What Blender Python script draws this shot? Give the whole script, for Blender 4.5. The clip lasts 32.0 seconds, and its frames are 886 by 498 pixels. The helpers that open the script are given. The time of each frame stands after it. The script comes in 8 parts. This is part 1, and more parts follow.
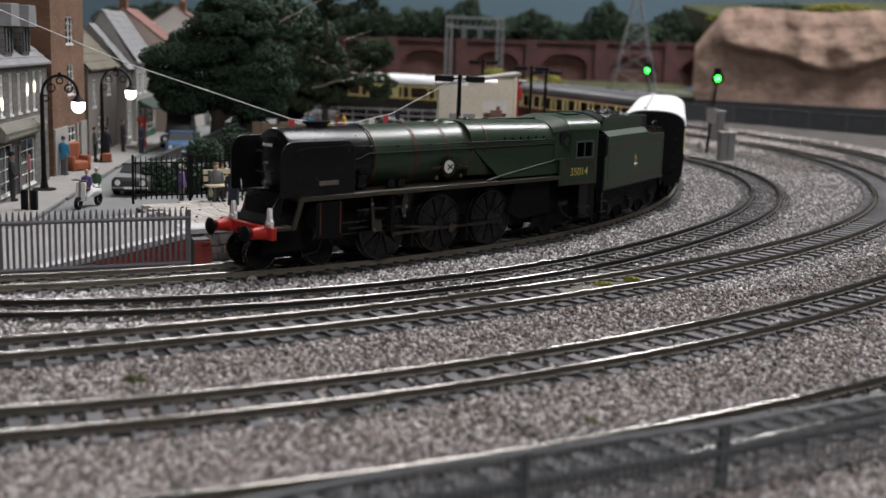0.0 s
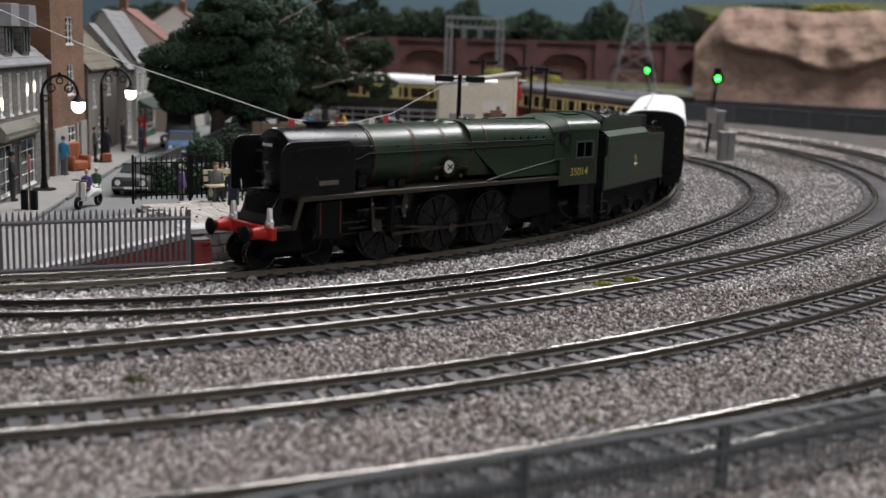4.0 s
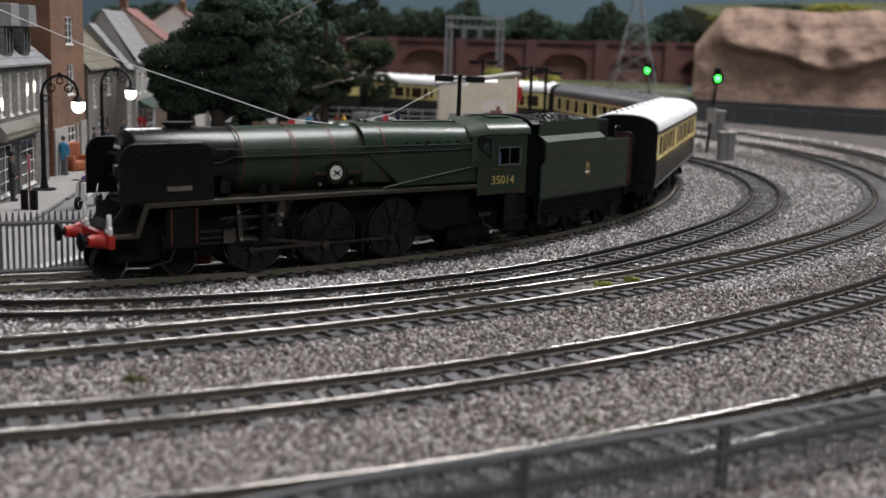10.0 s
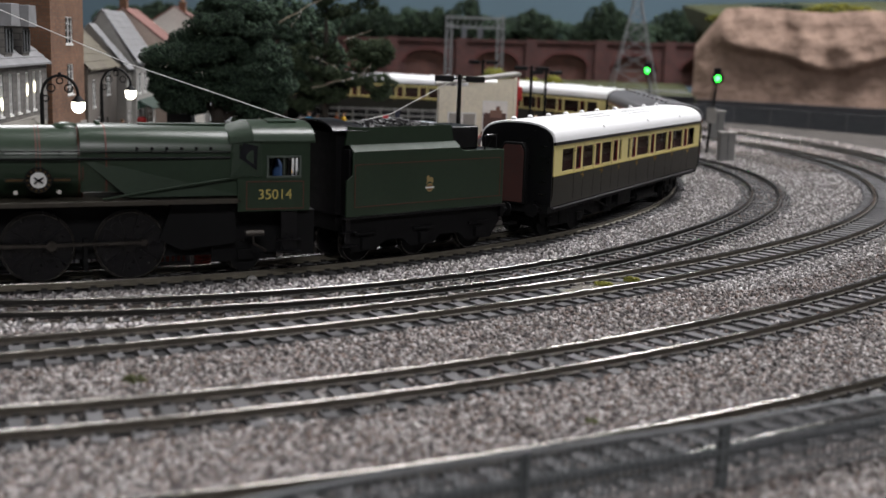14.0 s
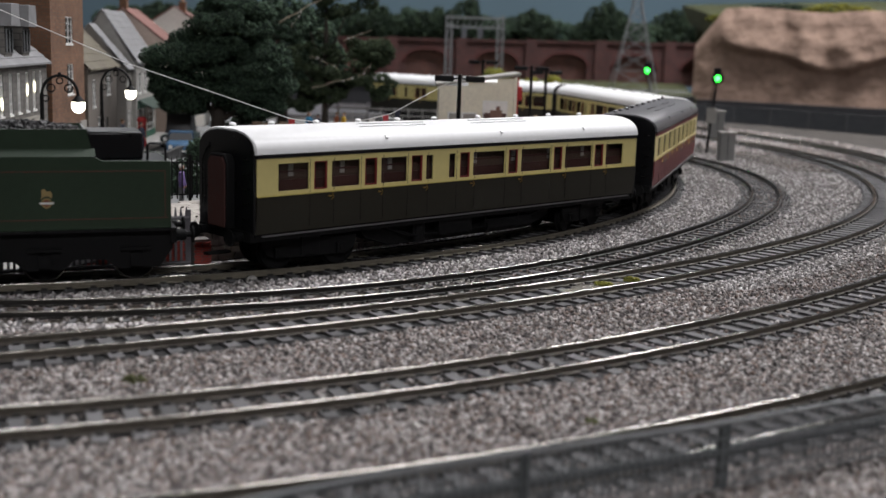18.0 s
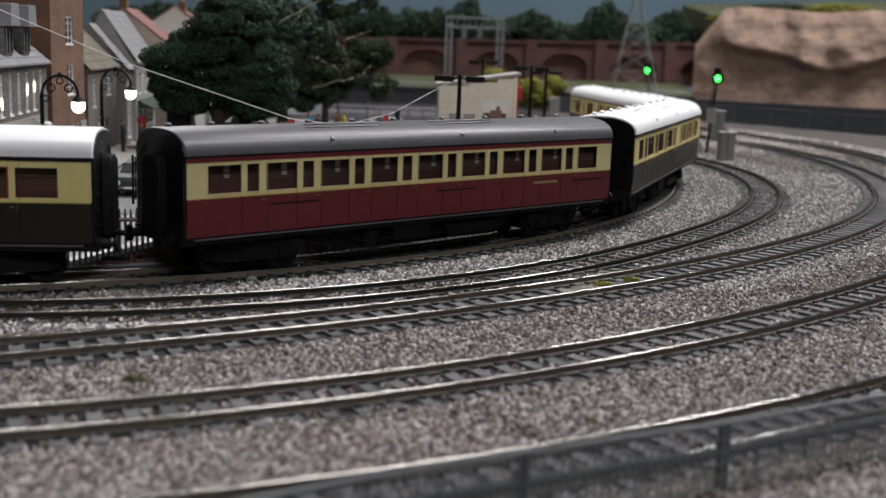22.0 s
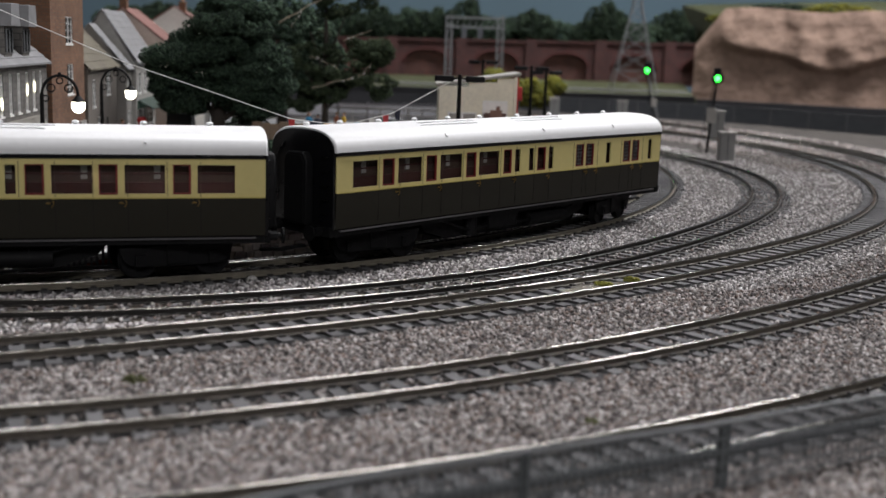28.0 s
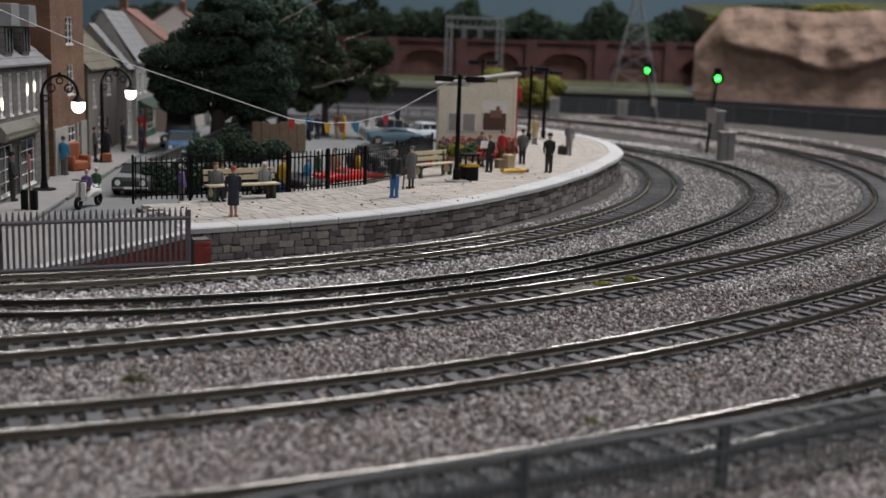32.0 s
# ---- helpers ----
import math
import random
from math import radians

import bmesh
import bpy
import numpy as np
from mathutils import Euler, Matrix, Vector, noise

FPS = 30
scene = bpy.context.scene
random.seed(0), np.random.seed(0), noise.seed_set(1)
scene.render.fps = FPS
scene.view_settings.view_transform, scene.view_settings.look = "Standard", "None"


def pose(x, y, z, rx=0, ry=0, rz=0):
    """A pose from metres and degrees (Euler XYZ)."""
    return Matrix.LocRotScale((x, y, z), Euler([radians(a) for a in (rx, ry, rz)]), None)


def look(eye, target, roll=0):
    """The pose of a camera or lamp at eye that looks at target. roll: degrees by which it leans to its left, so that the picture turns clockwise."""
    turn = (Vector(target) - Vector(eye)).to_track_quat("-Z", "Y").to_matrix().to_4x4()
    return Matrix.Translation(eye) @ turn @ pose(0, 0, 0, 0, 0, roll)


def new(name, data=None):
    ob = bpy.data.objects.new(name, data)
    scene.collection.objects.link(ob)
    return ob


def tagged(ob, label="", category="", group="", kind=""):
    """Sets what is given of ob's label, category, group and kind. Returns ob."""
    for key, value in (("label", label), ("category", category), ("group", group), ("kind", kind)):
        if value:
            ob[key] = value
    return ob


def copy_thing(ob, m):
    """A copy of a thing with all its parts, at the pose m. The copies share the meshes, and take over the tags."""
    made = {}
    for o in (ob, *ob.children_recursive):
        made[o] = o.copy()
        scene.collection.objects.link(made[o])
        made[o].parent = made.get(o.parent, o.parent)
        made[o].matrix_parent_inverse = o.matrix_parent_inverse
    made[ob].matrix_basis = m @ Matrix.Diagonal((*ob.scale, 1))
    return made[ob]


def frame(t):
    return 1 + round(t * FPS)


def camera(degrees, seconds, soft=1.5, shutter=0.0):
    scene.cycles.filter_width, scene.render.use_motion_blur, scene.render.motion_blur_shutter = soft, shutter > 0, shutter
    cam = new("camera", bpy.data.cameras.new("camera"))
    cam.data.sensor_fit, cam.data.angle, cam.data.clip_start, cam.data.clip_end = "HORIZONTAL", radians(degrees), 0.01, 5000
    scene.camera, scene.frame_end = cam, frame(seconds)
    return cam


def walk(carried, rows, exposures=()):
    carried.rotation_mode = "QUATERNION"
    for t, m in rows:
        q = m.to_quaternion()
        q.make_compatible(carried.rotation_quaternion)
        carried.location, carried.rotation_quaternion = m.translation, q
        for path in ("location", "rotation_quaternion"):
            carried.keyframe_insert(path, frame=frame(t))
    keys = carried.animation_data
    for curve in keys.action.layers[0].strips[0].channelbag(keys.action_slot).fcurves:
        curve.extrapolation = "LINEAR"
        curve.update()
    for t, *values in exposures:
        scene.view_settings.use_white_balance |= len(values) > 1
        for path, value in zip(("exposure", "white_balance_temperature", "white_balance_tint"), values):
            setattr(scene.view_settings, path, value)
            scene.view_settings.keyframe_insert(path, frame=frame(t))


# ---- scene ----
U = 0.001  # all lengths below are millimetres; U turns them into metres

# ---- camera, standing still on the edge of the layout ----
cam = camera(42.84, 32.0)
EYE = (0, 0, 87.51 * U)
VIEW = look(EYE, (0, math.cos(0.1795), EYE[2] - math.sin(0.1795)), 1.959)
walk(cam, [(0.0, VIEW), (32.0, VIEW)], [(0.0, 0.08), (6.0, 0.08), (9.0, 0.1), (14.0, 0.14), (19.0, -0.05), (24.0, -0.04), (30.0, -0.10), (32.0, -0.32)])
cam.data.dof.use_dof = True
cam.data.dof.focus_distance = 0.50
cam.data.dof.aperture_fstop = 17.0

# ---- light: an exhibition hall at night, unseen lights overhead and an added front fill ----
world = bpy.data.worlds.new("hall_air")
scene.world = world
world.use_nodes = True
world.node_tree.nodes["Background"].inputs[0].default_value = (0.80, 0.88, 1.0, 1)
world.node_tree.nodes["Background"].inputs[1].default_value = 0.02
scene.view_settings.exposure = 0.0


def area_lamp(name, at, size, power, colour, aim):
    data = bpy.data.lights.new(name, "AREA")
    data.shape, data.size, data.size_y, data.energy, data.color = "RECTANGLE", size[0], size[1], power, colour
    ob = new(name, data)
    ob.matrix_world = look(at, aim)
    return ob


# lights over the layout, the far right and the hall's far end; an added fill behind the operator
# the second hangs low, below the ceiling, to light the cliff from in front
LAMPS = [((0.62, 1.15, 2.3), (1.1, 1.0), 66, (0.62, 1.151, 0)), ((0.9, 1.36, 1.28), (0.35, 0.35), 18, (0.25, 0.8, 0)),
         ((-1.6, 4.3, 2.3), (0.6, 0.6), 44, (-0.1, 0.6, 0)), ((0.6, -2.1, 1.8), (1.3, 0.4), 29, (0.3, 1.2, 0))]
for at, size, power, aim in LAMPS:
    area_lamp("ceiling_panel", at, size, power, (0.978, 0.96, 0.982), aim)


# ---- materials ----
def mat(name, colour, rough=0.6, metal=0.0, var=0.15, scale=400.0, bump=0.0, spec=0.5, big=40.0, emit=0.0, emit_colour=None, tint=None, coat=0.0):
    m = bpy.data.materials.new(name)
    m.use_nodes = True
    nt = m.node_tree
    b = nt.nodes["Principled BSDF"]
    b.inputs["Metallic"].default_value = metal
    b.inputs["Specular IOR Level"].default_value = spec
    b.inputs["Coat Weight"].default_value = coat
    co = nt.nodes.new("ShaderNodeTexCoord")
    fine = nt.nodes.new("ShaderNodeTexNoise")
    fine.inputs["Scale"].default_value, fine.inputs["Detail"].default_value = scale, 4
    wide = nt.nodes.new("ShaderNodeTexNoise")
    wide.inputs["Scale"].default_value, wide.inputs["Detail"].default_value = big, 3
    for n in (fine, wide):
        nt.links.new(co.outputs["Object"], n.inputs["Vector"])
    mix = nt.nodes.new("ShaderNodeMath")
    mix.operation = "ADD"
    nt.links.new(fine.outputs["Fac"], mix.inputs[0])
    nt.links.new(wide.outputs["Fac"], mix.inputs[1])
    ramp = nt.nodes.new("ShaderNodeMapRange")
    ramp.inputs["From Min"].default_value, ramp.inputs["From Max"].default_value = 0.6, 1.4
    nt.links.new(mix.outputs[0], ramp.inputs["Value"])
    blend = nt.nodes.new("ShaderNodeMix")
    blend.data_type = "RGBA"
    lo = tuple(c * (1 - var) for c in colour)
    hi = tint or tuple(min(1, c * (1 + var)) for c in colour)
    blend.inputs["A"].default_value, blend.inputs["B"].default_value = (*lo, 1), (*hi, 1)
    nt.links.new(ramp.outputs["Result"], blend.inputs["Factor"])
    nt.links.new(blend.outputs["Result"], b.inputs["Base Color"])
    rr = nt.nodes.new("ShaderNodeMapRange")
    rr.inputs["From Min"].default_value, rr.inputs["From Max"].default_value = 0.3, 0.7
    rr.inputs["To Min"].default_value, rr.inputs["To Max"].default_value = max(0.02, rough - (0.08 if rough > 0.45 else 0.02)), min(1, rough + (0.08 if rough > 0.45 else 0.02))
    nt.links.new(fine.outputs["Fac"], rr.inputs["Value"])
    nt.links.new(rr.outputs["Result"], b.inputs["Roughness"])
    if bump:
        bp = nt.nodes.new("ShaderNodeBump")
        bp.inputs["Strength"].default_value, bp.inputs["Distance"].default_value = 1.0, bump * U
        nt.links.new(fine.outputs["Fac"], bp.inputs["Height"])
        nt.links.new(bp.outputs["Normal"], b.inputs["Normal"])
    if emit:
        b.inputs["Emission Color"].default_value = (*(emit_colour or colour), 1)
        b.inputs["Emission Strength"].default_value = emit
    return m


def varied(name, colours, rough=0.85, island=False, bump=0.0, scale=800.0, spec=0.4):
    """Pieces that differ one by one: colour by each object's or each island's own random number."""
    m = mat(name, colours[0], rough, bump=bump, scale=scale, spec=spec)
    nt = m.node_tree
    b = nt.nodes["Principled BSDF"]
    src = nt.nodes.new("ShaderNodeNewGeometry") if island else nt.nodes.new("ShaderNodeObjectInfo")
    ramp = nt.nodes.new("ShaderNodeValToRGB")
    ramp.color_ramp.interpolation = "LINEAR"
    els = ramp.color_ramp.elements
    while len(els) < len(colours):
        els.new(0.5)
    for i, c in enumerate(colours):
        els[i].position = i / (len(colours) - 1)
        els[i].color = (*c, 1)
    nt.links.new(src.outputs["Random Per Island" if island else "Random"], ramp.inputs["Fac"])
    mul = nt.nodes.new("ShaderNodeMix")
    mul.data_type, mul.blend_type = "RGBA", "OVERLAY"
    mul.inputs["Factor"].default_value = 0.35
    fine = [n for n in nt.nodes if n.bl_idname == "ShaderNodeTexNoise"][0]
    nt.links.new(ramp.outputs["Color"], mul.inputs["A"])
    nt.links.new(fine.outputs["Fac"], mul.inputs["B"])
    nt.links.new(mul.outputs["Result"], b.inputs["Base Color"])
    return m


M = {}
M["black"] = mat("black satin paint", (0.0045, 0.0045, 0.0055), 0.29, var=0.3, bump=0.004, spec=0.36)
M["matt_black"] = mat("matt black plastic", (0.0045, 0.0045, 0.005), 0.65, var=0.3, spec=0.18)
M["green"] = mat("dark loco green paint", (0.021, 0.038, 0.022), 0.33, var=0.15, bump=0.003, spec=0.42)
M["brownline"] = mat("olive brown valance", (0.040, 0.034, 0.024), 0.5, var=0.3)
M["orange"] = mat("orange lining", (0.095, 0.026, 0.016), 0.5)
M["red"] = mat("red buffer beam paint", (0.42, 0.022, 0.015), 0.42, var=0.1)
M["white"] = mat("white plastic", (0.78, 0.78, 0.76), 0.45, var=0.05)
M["steel"] = mat("worn steel", (0.42, 0.40, 0.37), 0.32, 1.0, var=0.2)
M["dullgreen"] = mat("dull green paint", (0.020, 0.036, 0.021), 0.6, spec=0.3)
M["darksteel"] = mat("dark steel rods", (0.10, 0.092, 0.084), 0.3, 1.0, var=0.3)
M["brass"] = mat("brass", (0.45, 0.30, 0.10), 0.35, 1.0, var=0.2)
M["coal"] = mat("coal", (0.012, 0.012, 0.013), 0.55, var=0.5, bump=0.3)
M["cream"] = mat("cream coach paint", (0.65, 0.56, 0.235), 0.40, var=0.05)
M["brown"] = mat("chocolate coach paint", (0.0155, 0.0142, 0.0088), 0.35, var=0.12, spec=0.42)
M["maroon"] = mat("crimson coach paint", (0.135, 0.015, 0.021), 0.36, var=0.12)
M["cream2"] = mat("pale cream coach paint", (0.70, 0.61, 0.32), 0.42, var=0.06)
M["roofwhite"] = mat("white coach roof", (0.72, 0.725, 0.73), 0.5, var=0.05, big=14)
M["roofgrey"] = mat("dark grey coach roof", (0.088, 0.087, 0.092), 0.45, var=0.1)
M["redframe"] = mat("red window frame", (0.17, 0.012, 0.014), 0.45)
M["brownwin"] = mat("brown interior", (0.062, 0.036, 0.026), 0.6, var=0.3)
M["tanline"] = mat("shadowed cream joint", (0.30, 0.25, 0.12), 0.6)
M["seatred"] = mat("dark red seat cloth", (0.055, 0.018, 0.015), 0.8, var=0.3)
M["tyre"] = mat("dark wheel tyre", (0.06, 0.057, 0.054), 0.26, 0.9, var=0.3)
M["dullbrass"] = mat("dull brass plate", (0.13, 0.088, 0.042), 0.45, 0.8, var=0.3)
M["gold"] = mat("gold lettering", (0.52, 0.42, 0.12), 0.5)
M["crestgold"] = mat("pale gold crest", (0.30, 0.22, 0.09), 0.5)
M["rail"] = mat("olive brown rail side", (0.15, 0.135, 0.105), 0.5, 0.2, var=0.3, tint=(0.21, 0.19, 0.15))
M["rail2"] = mat("dark brown rail side", (0.092, 0.080, 0.066), 0.5, 0.2, var=0.3, tint=(0.14, 0.122, 0.10))
M["trackbed"] = mat("dark track bed", (0.016, 0.0155, 0.016), 0.95, var=0.4, bump=0.3)
M["brownbed"] = mat("brown packed track bed", (0.074, 0.063, 0.052), 0.95, var=0.4, bump=0.3)
M["railtop"] = mat("polished rail head", (0.37, 0.35, 0.32), 0.20, 1.0, var=0.15)
M["raildark"] = mat("blackened rail side", (0.022, 0.020, 0.018), 0.55, 0.2, var=0.3)
M["sleeper"] = varied("dusty black sleeper", [(0.068, 0.067, 0.069), (0.094, 0.093, 0.096), (0.125, 0.123, 0.126)], 0.8)
M["ballastbed"] = mat("packed fine ballast", (0.047, 0.041, 0.036), 0.95, var=0.6, scale=700, bump=0.6)
M["ballast"] = varied("brown grey granite ballast", [(0.030, 0.027, 0.027), (0.082, 0.073, 0.071), (0.15, 0.135, 0.13), (0.52, 0.495, 0.48), (0.155, 0.108, 0.089), (0.215, 0.192, 0.182)], 0.9, island=True)
M["paleballast"] = varied("pale granite ballast", [(0.053, 0.049, 0.051), (0.170, 0.160, 0.160), (0.281, 0.267, 0.264), (0.772, 0.749, 0.743), (0.222, 0.193, 0.180), (0.374, 0.358, 0.351)], 0.9, island=True)
M["concrete"] = mat("pale concrete", (0.40, 0.39, 0.375), 0.85, var=0.15, scale=500, bump=0.1)
M["coping"] = varied("grey painted coping", [(0.45, 0.45, 0.45), (0.50, 0.50, 0.495)], 0.7)
M["paving"] = varied("stone paving slab", [(0.31, 0.288, 0.262), (0.355, 0.33, 0.297), (0.40, 0.37, 0.333)], 0.85, bump=0.08)
# same slabs, with the warm light near the kiosk put into the colour
M["paving2"] = varied("far stone paving slab in warm light", [(0.35, 0.318, 0.28), (0.39, 0.355, 0.312), (0.43, 0.392, 0.345)], 0.85, island=True)
M["mortar"] = mat("grey mortar", (0.115, 0.107, 0.10), 0.95, var=0.3)
M["stone"] = varied("rubble stone", [(0.11, 0.10, 0.108), (0.22, 0.20, 0.195), (0.36, 0.335, 0.305), (0.15, 0.137, 0.148), (0.27, 0.25, 0.235)], 0.9, bump=0.35)
M["stone2"] = varied("far rubble stone", [(0.11, 0.10, 0.10), (0.21, 0.19, 0.18), (0.36, 0.33, 0.29), (0.15, 0.137, 0.14)], 0.9, island=True)
M["brick"] = varied("red brick", [(0.25, 0.045, 0.035), (0.32, 0.065, 0.05), (0.20, 0.04, 0.035)], 0.9)
M["road"] = mat("grey road", (0.16, 0.165, 0.165), 0.9, var=0.18, scale=300, bump=0.1)
M["yard"] = mat("pale yard setts", (0.27, 0.265, 0.257), 0.9, var=0.2, scale=500, bump=0.2)
M["asphalt"] = mat("asphalt", (0.085, 0.085, 0.09), 0.9, var=0.2)
M["grass"] = mat("scatter grass", (0.062, 0.066, 0.022), 0.95, var=0.4, bump=1.0)
M["bankgrass"] = mat("yellow green bank grass", (0.050, 0.056, 0.020), 0.95, var=0.4, bump=1.0)
M["fence"] = mat("grey painted fence", (0.105, 0.10, 0.105), 0.5, var=0.15)
M["hallceiling"] = mat("pale bounce ceiling", (0.42, 0.42, 0.43), 0.9, var=0.05)
M["skyblue"] = mat("painted sky backcloth", (0.10, 0.155, 0.195), 0.95, var=0.08, scale=6, big=2)

def coursed(name, one, two, joint, wide, high, rough=0.9):
    """Brick or stone courses by texture, for walls too far off to tell the pieces apart. wide, high in metres."""
    m = mat(name, one, rough, bump=0.2, scale=300)
    nt = m.node_tree
    b = nt.nodes["Principled BSDF"]
    co = [n for n in nt.nodes if n.bl_idname == "ShaderNodeTexCoord"][0]
    sep, com = nt.nodes.new("ShaderNodeSeparateXYZ"), nt.nodes.new("ShaderNodeCombineXYZ")
    add = nt.nodes.new("ShaderNodeMath")
    nt.links.new(co.outputs["Object"], sep.inputs[0])
    nt.links.new(sep.outputs["X"], add.inputs[0])
    nt.links.new(sep.outputs["Y"], add.inputs[1])
    nt.links.new(add.outputs[0], com.inputs["X"])
    nt.links.new(sep.outputs["Z"], com.inputs["Y"])
    br = nt.nodes.new("ShaderNodeTexBrick")
    nt.links.new(com.outputs[0], br.inputs["Vector"])
    for key, c in (("Color1", one), ("Color2", two), ("Mortar", joint)):
        br.inputs[key].default_value = (*c, 1)
    br.inputs["Scale"].default_value = 1.0
    br.inputs["Brick Width"].default_value, br.inputs["Row Height"].default_value = wide, high
    br.inputs["Mortar Size"].default_value, br.inputs["Mortar Smooth"].default_value = high * 0.09, 0.2
    mul = nt.nodes.new("ShaderNodeMix")
    mul.data_type, mul.blend_type = "RGBA", "OVERLAY"
    mul.inputs["Factor"].default_value = 0.6
    fine = [n for n in nt.nodes if n.bl_idname == "ShaderNodeTexNoise"][1]
    nt.links.new(br.outputs["Color"], mul.inputs["A"])
    nt.links.new(fine.outputs["Fac"], mul.inputs["B"])
    nt.links.new(mul.outputs["Result"], b.inputs["Base Color"])
    return m


M["rock"] = mat("sandstone plaster cliff", (0.275, 0.192, 0.150), 0.94, var=0.30, scale=90, big=13, bump=2.2, spec=0.2)
M["wallred"] = coursed("dark red brickwork", (0.085, 0.030, 0.027), (0.062, 0.026, 0.025), (0.05, 0.035, 0.032), 0.009, 0.0034)
M["wallred2"] = coursed("brick arch infill", (0.115, 0.046, 0.036), (0.085, 0.038, 0.032), (0.06, 0.042, 0.036), 0.009, 0.0034)
M["darkboard"] = mat("dark board", (0.02, 0.021, 0.025), 0.7)
M["leafdark"] = varied("dark foliage clump", [(0.007, 0.016, 0.010), (0.022, 0.044, 0.026), (0.060, 0.098, 0.060)], 0.95, island=True)
M["leaffar"] = varied("far dark foliage", [(0.006, 0.014, 0.008), (0.013, 0.027, 0.014), (0.028, 0.048, 0.022)], 0.95, island=True)
M["leafmid"] = varied("green foliage clump", [(0.018, 0.040, 0.016), (0.040, 0.076, 0.027), (0.085, 0.125, 0.042)], 0.95, island=True)
M["leafopen"] = varied("dull olive foliage", [(0.010, 0.020, 0.009), (0.026, 0.044, 0.017), (0.062, 0.080, 0.040)], 0.95, island=True)
M["leafyellow"] = varied("yellow flowering bush", [(0.10, 0.10, 0.012), (0.16, 0.15, 0.015), (0.06, 0.08, 0.018)], 0.95, island=True)
M["bark"] = mat("bark", (0.035, 0.028, 0.022), 0.95, var=0.35, bump=0.5)
M["greypost"] = mat("grey steelwork", (0.165, 0.172, 0.178), 0.5, var=0.15)
M["greenlamp"] = mat("green signal lens", (0.0, 0.6, 0.25), 0.3, emit=12.0, emit_colour=(0.035, 1.0, 0.055))
M["lampglow"] = mat("glowing white lamp globe", (0.9, 0.88, 0.8), 0.3, emit=7.0, emit_colour=(1.0, 0.93, 0.80))
M["redlamp"] = mat("red tail lamp", (0.8, 0.02, 0.01), 0.3, emit=5.0, emit_colour=(1.0, 0.05, 0.03))


def glass_mat(name, tint=(0.9, 0.9, 0.9)):
    m = bpy.data.materials.new(name)
    m.use_nodes = True
    b = m.node_tree.nodes["Principled BSDF"]
    b.inputs["Base Color"].default_value = (*tint, 1)
    b.inputs["Roughness"].default_value = 0.05
    b.inputs["Transmission Weight"].default_value = 1.0
    b.inputs["IOR"].default_value = 1.02
    return m


M["carglass"] = mat("dull car glass", (0.02, 0.022, 0.025), 0.45)
M["glass"] = glass_mat("clear glazing", (0.8, 0.8, 0.8))
M["darkglass"] = mat("dark window glass", (0.012, 0.013, 0.015), 0.12, var=0.1)


